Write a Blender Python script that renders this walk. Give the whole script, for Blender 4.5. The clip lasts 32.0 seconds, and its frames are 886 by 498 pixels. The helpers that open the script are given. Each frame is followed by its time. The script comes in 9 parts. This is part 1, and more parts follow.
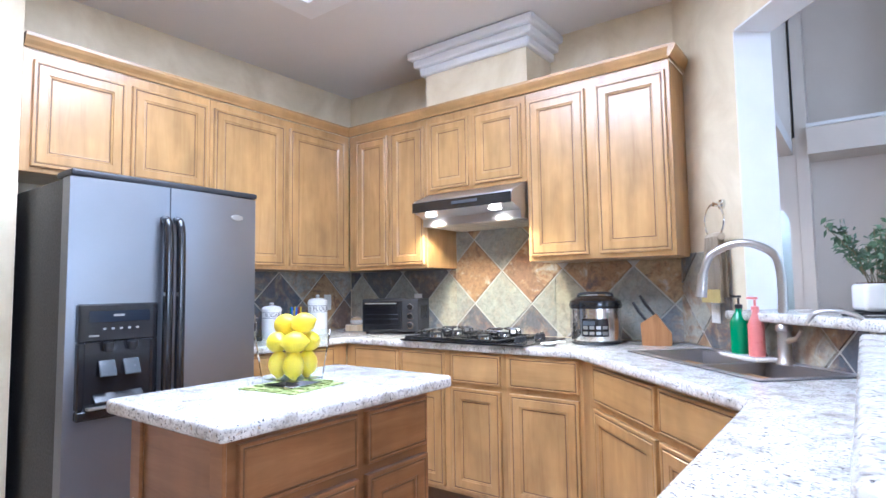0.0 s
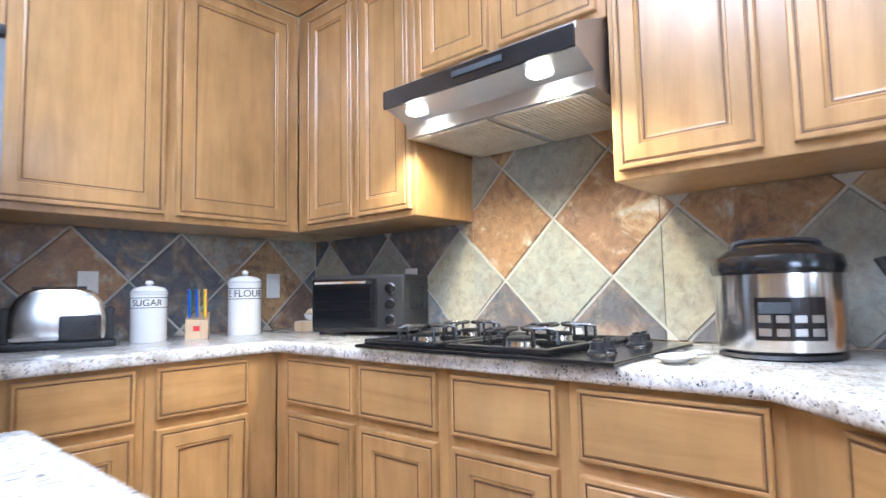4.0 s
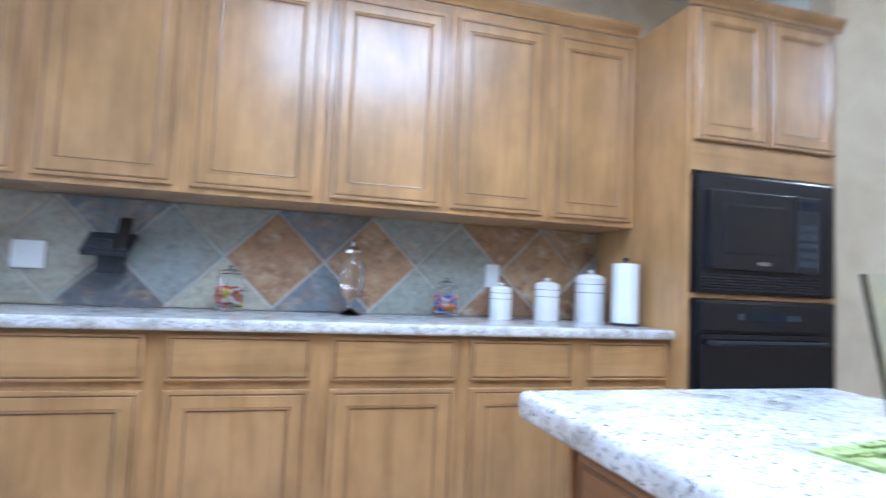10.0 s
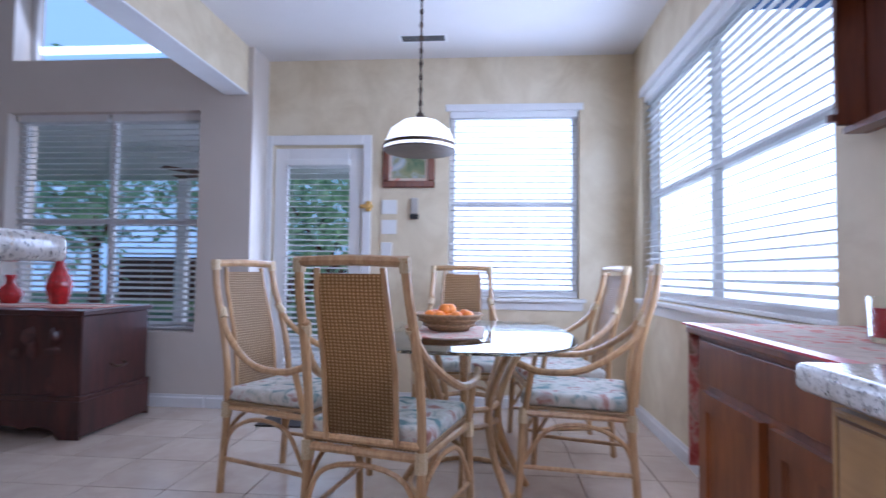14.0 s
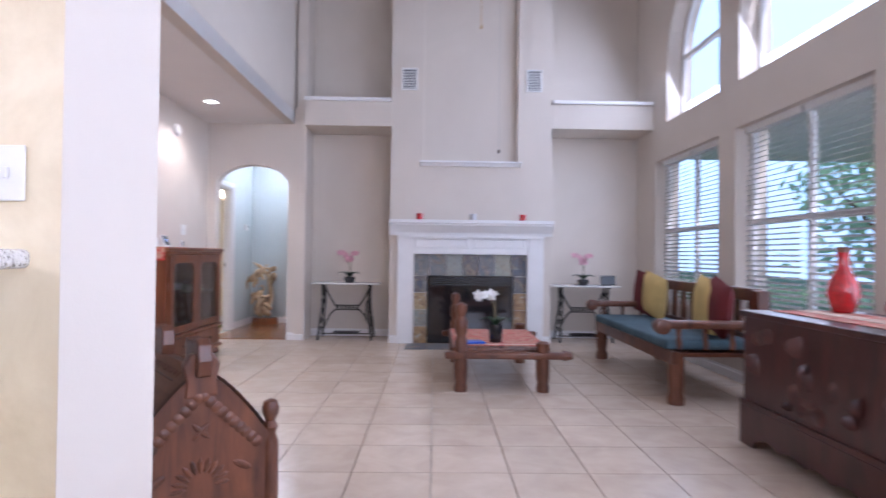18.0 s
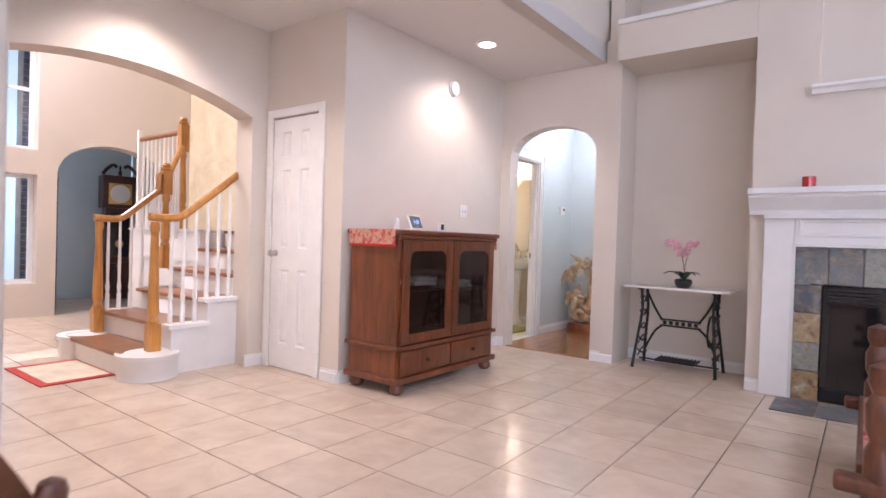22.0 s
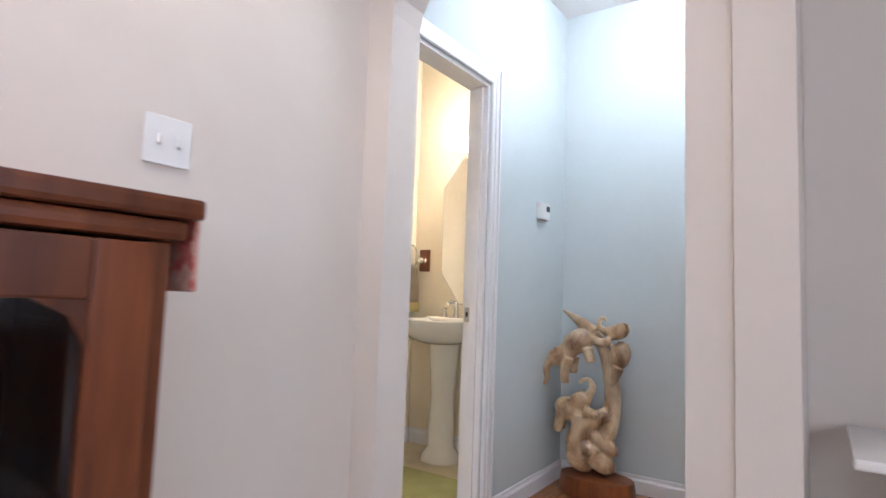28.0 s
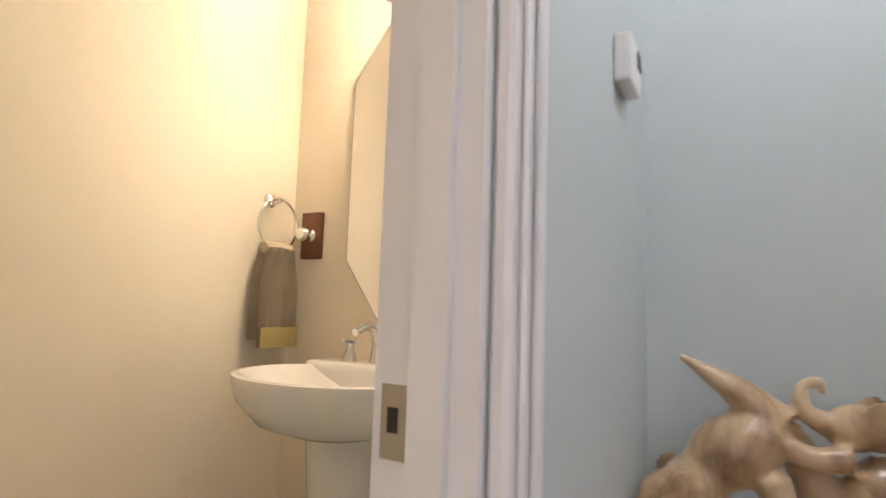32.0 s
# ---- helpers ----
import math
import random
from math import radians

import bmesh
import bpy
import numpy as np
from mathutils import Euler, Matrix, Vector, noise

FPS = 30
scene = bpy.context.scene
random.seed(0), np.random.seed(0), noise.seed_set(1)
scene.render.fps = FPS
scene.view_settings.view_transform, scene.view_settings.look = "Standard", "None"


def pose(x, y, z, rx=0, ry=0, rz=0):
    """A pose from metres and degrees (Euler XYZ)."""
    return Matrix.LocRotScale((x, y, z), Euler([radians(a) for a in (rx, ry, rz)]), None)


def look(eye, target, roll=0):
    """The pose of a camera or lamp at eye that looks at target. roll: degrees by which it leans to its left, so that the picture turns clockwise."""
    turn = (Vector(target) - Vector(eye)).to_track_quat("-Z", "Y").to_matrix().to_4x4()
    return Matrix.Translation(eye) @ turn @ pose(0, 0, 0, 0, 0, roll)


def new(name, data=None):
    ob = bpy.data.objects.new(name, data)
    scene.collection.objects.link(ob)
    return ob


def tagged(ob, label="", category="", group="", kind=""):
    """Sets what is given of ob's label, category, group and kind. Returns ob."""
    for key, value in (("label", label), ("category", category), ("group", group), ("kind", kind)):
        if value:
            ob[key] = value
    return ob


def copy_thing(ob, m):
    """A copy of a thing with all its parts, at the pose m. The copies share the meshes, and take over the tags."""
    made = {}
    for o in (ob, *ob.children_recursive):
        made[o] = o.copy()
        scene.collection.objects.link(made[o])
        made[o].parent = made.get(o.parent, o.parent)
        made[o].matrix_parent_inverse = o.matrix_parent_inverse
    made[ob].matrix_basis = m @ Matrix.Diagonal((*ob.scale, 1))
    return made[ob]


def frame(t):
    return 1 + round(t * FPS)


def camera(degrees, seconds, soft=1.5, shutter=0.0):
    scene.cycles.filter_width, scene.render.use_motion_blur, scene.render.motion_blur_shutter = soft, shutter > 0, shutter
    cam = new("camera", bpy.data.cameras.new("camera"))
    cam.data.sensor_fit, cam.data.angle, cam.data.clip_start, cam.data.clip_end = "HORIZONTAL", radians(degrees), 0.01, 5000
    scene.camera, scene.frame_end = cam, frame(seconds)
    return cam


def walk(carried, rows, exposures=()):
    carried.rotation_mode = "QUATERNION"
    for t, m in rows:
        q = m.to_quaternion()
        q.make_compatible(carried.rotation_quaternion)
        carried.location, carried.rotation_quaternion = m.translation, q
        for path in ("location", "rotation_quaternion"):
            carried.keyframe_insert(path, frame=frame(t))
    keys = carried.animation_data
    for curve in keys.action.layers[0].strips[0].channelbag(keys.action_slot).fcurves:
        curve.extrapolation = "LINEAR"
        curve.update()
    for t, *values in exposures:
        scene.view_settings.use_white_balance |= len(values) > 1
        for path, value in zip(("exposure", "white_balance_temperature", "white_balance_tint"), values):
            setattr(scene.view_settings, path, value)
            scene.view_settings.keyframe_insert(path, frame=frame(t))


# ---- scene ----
cam = camera(77.0, 32.0, soft=1.5, shutter=0.5)
PATH = [
    (0, (0.275, 0.704, 1.209), (-0.922, 2.298, 1.352), -0.8),
    (0.5, (0.227, 0.812, 1.196), (-1.003, 2.385, 1.329), -0.8),
    (1, (0.138, 0.987, 1.18), (-1.139, 2.52, 1.321), -0.7),
    (1.5, (0.032, 1.127, 1.164), (-1.272, 2.638, 1.305), -0.6),
    (2, (-0.135, 1.321, 1.142), (-1.442, 2.827, 1.285), -0.4),
    (2.5, (-0.263, 1.476, 1.145), (-1.53, 3.018, 1.28), -0.5),
    (4.5, (-0.632, 2.346, 1.055), (-2.006, 3.786, 1.247), -1.9),
    (5, (-0.633, 2.578, 1.058), (-2.228, 3.766, 1.272), -1.2),
    (5.5, (-0.562, 2.641, 1.06), (-2.307, 3.594, 1.273), 0.0),
    (6, (-0.474, 2.619, 1.079), (-2.35, 3.28, 1.294), 0.6),
    (6.5, (-0.443, 2.661, 1.145), (-2.418, 2.925, 1.318), 0.9),
    (7, (-0.463, 2.596, 1.137), (-2.453, 2.526, 1.324), 1.2),
    (7.5, (-0.471, 2.541, 1.118), (-2.397, 2.04, 1.316), 1.3),
    (8, (-0.402, 2.487, 1.123), (-2.205, 1.639, 1.288), 1.7),
    (8.5, (-0.382, 2.417, 1.107), (-2.016, 1.274, 1.266), 2.4),
    (9, (-0.374, 2.324, 1.07), (-1.737, 0.869, 1.224), 2.4),
    (9.5, (-0.363, 2.2, 1.039), (-1.396, 0.495, 1.191), 3.0),
    (10, (-0.544, 2.17, 1.057), (-1.077, 0.247, 1.19), 2.5),
    (10.5, (-0.554, 2.086, 1.056), (-0.542, 0.09, 1.171), 2.6),
    (11, (-0.6, 1.888, 1.069), (-0.011, -0.022, 1.142), 2.1),
    (11.5, (-0.508, 1.647, 1.11), (0.48, -0.091, 1.158), 1.3),
    (12, (-0.437, 1.338, 1.066), (0.991, -0.059, 1.155), 1.5),
    (12.5, (-0.349, 1.164, 1.077), (1.387, 0.175, 1.17), 1.3),
    (13, (-0.208, 0.985, 1.063), (1.681, 0.334, 1.154), 1.0),
    (13.5, (-0.058, 0.808, 1.063), (1.928, 0.577, 1.14), 0.9),
    (14, (0.115, 0.594, 1.036), (2.106, 0.764, 1.122), 0.7),
    (14.5, (0.264, 0.487, 1.057), (2.172, 1.083, 1.126), 0.8),
    (15, (0.492, 0.494, 1.074), (2.263, 1.423, 1.107), 0.7),
    (15.5, (0.667, 0.567, 1.085), (2.249, 1.791, 1.106), 0.5),
    (17.5, (1.465, 1.041, 1.053), (1.846, 3.004, 1.084), 0.6),
    (18, (1.485, 1.299, 1.081), (1.515, 3.299, 1.105), 0.7),
    (18.5, (1.525, 1.546, 1.085), (1.233, 3.524, 1.094), 1.0),
    (19, (1.639, 1.807, 1.077), (1.217, 3.762, 1.09), 1.2),
    (19.5, (1.712, 2.05, 1.083), (1.073, 3.944, 1.096), 1.1),
    (20, (1.824, 2.271, 1.104), (0.895, 4.042, 1.096), 1.2),
    (20.5, (1.85, 2.554, 1.081), (0.787, 4.249, 1.056), 1.4),
    (21, (1.84, 2.803, 1.072), (0.705, 4.449, 1.035), 1.6),
    (21.5, (1.749, 3.122, 1.078), (0.572, 4.738, 1.044), 1.7),
    (22, (1.641, 3.412, 1.066), (0.431, 5.003, 1.034), 1.8),
    (22.5, (1.525, 3.703, 1.072), (0.308, 5.29, 1.054), 1.9),
    (23, (1.407, 4.027, 1.077), (0.192, 5.616, 1.069), 1.8),
    (23.5, (1.294, 4.322, 1.067), (0.084, 5.914, 1.078), 1.9),
    (24, (1.124, 4.63, 1.068), (-0.037, 6.259, 1.091), 2.1),
    (24.5, (0.956, 4.951, 1.053), (-0.176, 6.599, 1.083), 2.0),
    (25, (0.829, 5.245, 1.084), (-0.319, 6.882, 1.113), 2.0),
    (25.5, (0.63, 5.551, 1.1), (-0.517, 7.189, 1.127), 2.0),
    (27.5, (0.05, 6.65, 0.997), (-1.104, 8.276, 1.153), 1.9),
    (28, (-0.106, 6.985, 1.005), (-1.238, 8.625, 1.168), 2.0),
    (28.5, (-0.256, 7.252, 0.991), (-1.324, 8.933, 1.17), 2.0),
    (29, (-0.433, 7.518, 0.992), (-1.371, 9.274, 1.189), 1.9),
    (29.5, (-0.576, 7.767, 0.989), (-1.449, 9.555, 1.189), 1.5),
    (30, (-0.692, 8.002, 0.994), (-1.553, 9.794, 1.22), 1.7),
    (30.5, (-0.797, 8.21, 0.985), (-1.652, 10.005, 1.202), 1.7),
    (31, (-0.939, 8.441, 0.996), (-1.808, 10.229, 1.215), 1.8),
    (31.5, (-1.065, 8.6, 1.006), (-1.958, 10.377, 1.22), 1.9),
    (32, (-1.183, 8.725, 1.018), (-2.127, 10.475, 1.229), 1.9),
]
walk(cam, [(t, look(eye, target, roll)) for t, eye, target, roll in PATH], [(0, 0.2, 4850, 13), (2.5, 0.1, 4950, 12), (5, 0.15, 4950, 12), (6, 0.05, 4750, 11), (6.5, 0.12, 4700, 9), (7, 0.15, 4700, 9), (8, -0.2, 4500, 7), (9, -0.2, 4350, 6), (10, -0.05, 4450, 8), (11, 0.18, 4550, 12), (12.2, -0.52, 4850, 18), (13, -0.85, 5000, 25), (14, -1.1, 4850, 22), (15, -1.05, 4900, 24), (16.5, -0.5, 5150, 23), (18, -0.05, 5450, 25), (19, 0.08, 5800, 27), (20, 0.14, 5850, 27), (21, 0.14, 5900, 27), (22, 0.12, 5980, 27), (25, 0.2, 5880, 23), (28, 0.1, 5650, 19), (30, -0.05, 6200, 20), (32, -0.12, 6350, 22)])

# ---- world and light ----
world = bpy.data.worlds.new("sky")
scene.world = world
world.use_nodes = True
wn, wl = world.node_tree.nodes, world.node_tree.links
sky = wn.new("ShaderNodeTexSky")
sky.sky_type, sky.sun_disc = "NISHITA", False
sky.sun_elevation, sky.sun_rotation = radians(48), radians(200)
wl.new(sky.outputs[0], wn["Background"].inputs[0])
wn["Background"].inputs[1].default_value = 0.11
sky.dust_density, sky.ozone_density = 0.0, 3.0
sun = new("sun", bpy.data.lights.new("sun", "SUN"))
sun.data.energy, sun.data.angle, sun.data.color = 3.5, radians(1), (1.0, 0.95, 0.88)
sun.matrix_world = look((0, 0, 20), (-4, 14, 0))


def area(name, m, sx, sy, watts, col=(1, 1, 1), spread=180):
    l = new(name, bpy.data.lights.new(name, "AREA"))
    l.data.shape, l.data.size, l.data.size_y, l.data.energy, l.data.color = "RECTANGLE", sx, sy, watts, col
    l.data.spread = radians(spread)
    l.matrix_world = m
    return l


def spot(name, at, to, watts, col=(1, 0.9, 0.75), cone=110, r=0.05):
    l = new(name, bpy.data.lights.new(name, "SPOT"))
    l.data.energy, l.data.color, l.data.spot_size, l.data.spot_blend, l.data.shadow_soft_size = watts, col, radians(cone), 0.6, r
    l.matrix_world = look(at, to)
    return l


def bulb(name, at, watts, col=(1, 0.9, 0.75), r=0.06):
    l = new(name, bpy.data.lights.new(name, "POINT"))
    l.data.energy, l.data.color, l.data.shadow_soft_size = watts, col, r
    l.location = at
    return l


# daylight through the windows
area("nook_window_light", look((4.42, 0.42, 1.58), (0, 0.42, 1.4)), 0.95, 1.4, 34, (0.86, 0.93, 1.0))
area("nook_side_window_light", look((3.0, -0.42, 1.58), (3.0, 3, 1.4)), 2.1, 1.4, 68, (0.88, 0.94, 1.0))
area("patio_door_light", look((4.42, 1.98, 1.4), (0, 1.98, 1.2)), 0.55, 1.3, 16, (0.86, 0.93, 1.0))
for k, (y, w) in enumerate(((3.6, 1.6), (5.5, 1.6), (7.4, 1.5))):
    area("living_window_light", look((4.10, y, 1.4), (0, y, 1.1)), w, 1.6, 11, (0.86, 0.93, 1.0))
    area("living_high_window_light", look((4.10, y, 3.5), (0, y, 1.5)), w, 1.5, 28, (0.84, 0.92, 1.0))
# kitchen light box, hood lamps, downlights, other lamps
area("light_box", look((-1.05, 1.75, 2.755), (-1.05, 1.75, 0)), 1.45, 1.35, 70, (0.98, 0.98, 1.0))
for x in (-1.818, -1.358):
    spot("hood_lamp", (x, 3.373, 1.645), (x, 3.45, 0.9), 40, (1.0, 0.80, 0.46), 140, 0.03)
for x, y in ((-0.97, 5.08), (-0.95, 7.34), (-1.90, 5.12)):
    spot("downlight", (x, y, 2.70), (x, y, 0), 60, (1.0, 0.88, 0.72), 130, 0.06)
bulb("hall_lamp", (-0.75, 9.35, 2.45), 22, (0.89, 0.96, 0.98), 0.10)
for x in (-2.05, -1.85):
    bulb("vanity_bulb", (x, 9.93, 2.02), 26, (1.0, 0.86, 0.62), 0.05)
bulb("pendant_bulb", (3.39, 1.02, 1.83), 10, (1.0, 0.88, 0.72), 0.05)
bulb("back_hall_bulb", (-4.2, 1.1, 2.5), 16, (1.0, 0.93, 0.82), 0.08)
# unseen area lamp added to brighten the foyer in place of daylight
area("foyer_fill", look((-5.5, 4.5, 4.6), (-5.5, 4.5, 0)), 1.5, 1.5, 200, (1.0, 0.95, 0.88))

# ---- helpers ----
def add_box(bm, x0, y0, z0, x1, y1, z1):
    c = Vector(((x0 + x1) / 2, (y0 + y1) / 2, (z0 + z1) / 2))
    s = Matrix.Diagonal((abs(x1 - x0), abs(y1 - y0), abs(z1 - z0), 1))
    return bmesh.ops.create_cube(bm, size=1, matrix=Matrix.Translation(c) @ s)["verts"]


def soften(bm, amount, seg=2):
    es = [e for e in bm.edges if len(e.link_faces) == 2 and e.calc_face_angle(0) > 0.5]
    if es:
        bmesh.ops.bevel(bm, geom=es, offset=amount, segments=seg, affect="EDGES", profile=0.6, clamp_overlap=True)
    return bm


def box(x0, y0, z0, x1, y1, z1, bev=0.0, seg=2):
    bm = bmesh.new()
    add_box(bm, x0, y0, z0, x1, y1, z1)
    return soften(bm, bev, seg) if bev else bm


def boxes(items, bev=0.0):
    bm = bmesh.new()
    for b in items:
        add_box(bm, *b)
    return soften(bm, bev, 1) if bev else bm


def panel(w, h, rings, bm=None, ox=0.0, oz=0.0, oy=0.0):
    """Nested rectangles in the xz plane, facing -y: rings of (inset, proud)."""
    bm = bm or bmesh.new()
    last = None
    for inset, d in rings:
        vs = [bm.verts.new((ox + x, oy - d, oz + z)) for x, z in
              ((inset, inset), (w - inset, inset), (w - inset, h - inset), (inset, h - inset))]
        if last:
            for i in range(4):
                bm.faces.new((last[i], last[(i + 1) % 4], vs[(i + 1) % 4], vs[i]))
        last = vs
    bm.faces.new(last)
    return bm


def lathe(prof, seg=20, bm=None, at=(0, 0, 0), sx=1.0, sy=1.0):
    bm = bm or bmesh.new()
    rows = []
    for r, z in prof:
        rows.append([bm.verts.new((at[0] + sx * r * math.cos(2 * math.pi * i / seg), at[1] + sy * r * math.sin(2 * math.pi * i / seg), at[2] + z)) for i in range(seg)])
    for a, b in zip(rows, rows[1:]):
        for i in range(seg):
            bm.faces.new((a[i], a[(i + 1) % seg], b[(i + 1) % seg], b[i]))
    if prof[0][0] > 1e-4:
        bm.faces.new(rows[0][::-1])
    if prof[-1][0] > 1e-4:
        bm.faces.new(rows[-1])
    bmesh.ops.remove_doubles(bm, verts=bm.verts[:], dist=1e-6)
    return bm


def smooth_line(pts, n=4):
    """Catmull-Rom through the points."""
    p = [Vector(q) for q in pts]
    p = [2 * p[0] - p[1]] + p + [2 * p[-1] - p[-2]]
    out = []
    for i in range(1, len(p) - 2):
        a, b, c, d = p[i - 1:i + 3]
        for k in range(n):
            t = k / n
            out.append(0.5 * (2 * b + (c - a) * t + (2 * a - 5 * b + 4 * c - d) * t * t + (3 * b - a - 3 * c + d) * t ** 3))
    return out + [p[-2]]


def tube(pts, r, seg=8, bm=None, n=0, flat=1.0):
    """A round bar along points; r may be a list of radii."""
    bm = bm or bmesh.new()
    p = smooth_line(pts, n) if n else [Vector(q) for q in pts]
    rad = list(np.interp(np.linspace(0, 1, len(p)), np.linspace(0, 1, len(r)), r)) if isinstance(r, (list, tuple)) else [r] * len(p)
    ref = Vector((0, 0, 1))
    d0 = (p[1] - p[0]).normalized()
    if abs(d0.z) > 0.9:
        ref = Vector((1, 0, 0))
    rows = []
    for i, q in enumerate(p):
        d = (p[min(i + 1, len(p) - 1)] - p[max(i - 1, 0)]).normalized()
        u = d.cross(ref)
        u = u.normalized() if u.length > 1e-5 else Vector((1, 0, 0))
        v = u.cross(d).normalized()
        ref = v
        rows.append([bm.verts.new(q + (u * math.cos(a) + v * math.sin(a) * flat) * rad[i]) for a in (2 * math.pi * k / seg for k in range(seg))])
    for a, b in zip(rows, rows[1:]):
        for i in range(seg):
            bm.faces.new((a[i], a[(i + 1) % seg], b[(i + 1) % seg], b[i]))
    bm.faces.new(rows[0][::-1])
    bm.faces.new(rows[-1])
    return bm


def prism(poly, z0, z1, bev=0.0, holes=()):
    """An upright slab over a floor-plan outline, with holes."""
    bm = bmesh.new()
    edges = []
    for loop in (poly, *holes):
        vs = [bm.verts.new((x, y, z1)) for x, y in loop]
        edges += [bm.edges.new((vs[i], vs[(i + 1) % len(vs)])) for i in range(len(vs))]
    if holes:
        bmesh.ops.triangle_fill(bm, use_beauty=True, edges=edges)
    else:
        bm.faces.new(bm.verts[:])
    bmesh.ops.recalc_face_normals(bm, faces=bm.faces[:])
    if bm.faces[:][0].normal.z < 0:
        bmesh.ops.reverse_faces(bm, faces=bm.faces[:])
    top = bm.faces[:]
    ext = bmesh.ops.extrude_face_region(bm, geom=top)
    bmesh.ops.translate(bm, vec=(0, 0, z0 - z1), verts=[v for v in ext["geom"] if isinstance(v, bmesh.types.BMVert)])
    bmesh.ops.recalc_face_normals(bm, faces=bm.faces[:])
    if bev:
        soften(bm, bev, 3)
    return bm


def profile_run(prof, x0, x1, bm=None):
    """A moulding along x: outline prof of (y, z)."""
    bm = bm or bmesh.new()
    a = [bm.verts.new((x0, y, z)) for y, z in prof]
    b = [bm.verts.new((x1, y, z)) for y, z in prof]
    n = len(prof)
    for i in range(n):
        bm.faces.new((a[i], a[(i + 1) % n], b[(i + 1) % n], b[i]))
    bm.faces.new(a[::-1])
    bm.faces.new(b)
    bmesh.ops.recalc_face_normals(bm, faces=bm.faces[:])
    return bm


def turned(bm, m):
    bmesh.ops.transform(bm, matrix=m, verts=bm.verts[:])
    return bm


def mesh_of(name, bm, material, smooth=False):
    me = bpy.data.meshes.new(name)
    bmesh.ops.recalc_face_normals(bm, faces=bm.faces[:])
    bm.to_mesh(me)
    bm.free()
    me.materials.append(material)
    if smooth:
        me.polygons.foreach_set("use_smooth", [True] * len(me.polygons))
        me.set_sharp_from_angle(angle=radians(40))
    return me


def part(name, bm, material, parent, label="", smooth=False, m=None):
    ob = new(name, mesh_of(name, bm, material, smooth))
    ob.parent = parent
    if m is not None:
        ob.matrix_local = m
    return tagged(ob, label)


def thing(name, label, category, m=None, group="", kind=""):
    ob = new(name)
    ob.empty_display_size = 0.1
    if m is not None:
        ob.matrix_world = m
    return tagged(ob, label, category, group, kind)


def single(name, bm, material, label, category, m=None, group="", kind="", smooth=False):
    ob = new(name, mesh_of(name, bm, material, smooth))
    if m is not None:
        ob.matrix_world = m
    return tagged(ob, label, category, group, kind)


def struct(name, bm, material, label="", category=""):
    return tagged(new(name, mesh_of(name, bm, material)), label, category, "", "structure")


# ---- materials ----
def base_mat(name):
    m = bpy.data.materials.new(name)
    m.use_nodes = True
    n = m.node_tree.nodes
    return m, n, m.node_tree.links, n["Principled BSDF"]


def ramp_node(n, cols):
    r = n.new("ShaderNodeValToRGB")
    e = r.color_ramp.elements
    while len(e) < len(cols):
        e.new(0.5)
    for k, (p, c) in zip(e, cols):
        k.position, k.color = p, (*c, 1)
    return r


def coords(n, lk, scale, jitter=True):
    tc = n.new("ShaderNodeTexCoord")
    mp = n.new("ShaderNodeMapping")
    mp.inputs["Scale"].default_value = scale
    lk.new(tc.outputs["Object"], mp.inputs["Vector"])
    if jitter:
        oi = n.new("ShaderNodeObjectInfo")
        mul = n.new("ShaderNodeMath")
        mul.operation = "MULTIPLY"
        mul.inputs[1].default_value = 37.0
        lk.new(oi.outputs["Random"], mul.inputs[0])
        lk.new(mul.outputs[0], mp.inputs["Location"])
    return mp


def noise_node(n, lk, vec, scale, detail=4, rough=0.6, dist=0.0):
    t = n.new("ShaderNodeTexNoise")
    t.inputs["Scale"].default_value = scale
    t.inputs["Detail"].default_value = detail
    t.inputs["Roughness"].default_value = rough
    t.inputs["Distortion"].default_value = dist
    lk.new(vec.outputs[0], t.inputs["Vector"])
    return t


def bump_node(n, lk, bs, fac, strength, dist=0.01):
    b = n.new("ShaderNodeBump")
    b.inputs["Strength"].default_value = strength
    b.inputs["Distance"].default_value = dist
    lk.new(fac, b.inputs["Height"])
    lk.new(b.outputs[0], bs.inputs["Normal"])


def mixed(n, lk, fac, a, b, mode="MIX"):
    x = n.new("ShaderNodeMix")
    x.data_type, x.blend_type = "RGBA", mode
    if isinstance(fac, float):
        x.inputs[0].default_value = fac
    else:
        lk.new(fac, x.inputs[0])
    for sock, v in ((x.inputs[6], a), (x.inputs[7], b)):
        if isinstance(v, tuple):
            sock.default_value = (*v, 1)
        else:
            lk.new(v, sock)
    return x.outputs[2]


def plain(name, col, rough=0.5, metal=0.0, var=0.12, scale=6.0, bump=0.05, fine=90.0, coat=0.0):
    """A plain surface with slow colour drift and fine relief."""
    m, n, lk, bs = base_mat(name)
    v = coords(n, lk, (1, 1, 1))
    a = noise_node(n, lk, v, scale, 3)
    r = ramp_node(n, [(0.3, tuple(c * (1 - var) for c in col)), (0.7, tuple(min(1, c * (1 + var)) for c in col))])
    lk.new(a.outputs["Fac"], r.inputs[0])
    lk.new(r.outputs[0], bs.inputs["Base Color"])
    b = noise_node(n, lk, v, fine, 3)
    if bump:
        bump_node(n, lk, bs, b.outputs["Fac"], bump, 0.004)
    rr = ramp_node(n, [(0.3, (rough * 0.85,) * 3), (0.7, (min(1, rough * 1.15),) * 3)])
    lk.new(b.outputs["Fac"], rr.inputs[0])
    lk.new(rr.outputs[0], bs.inputs["Roughness"])
    bs.inputs["Metallic"].default_value = metal
    bs.inputs["Coat Weight"].default_value = coat
    bs.inputs["Coat Roughness"].default_value = 0.12
    return m


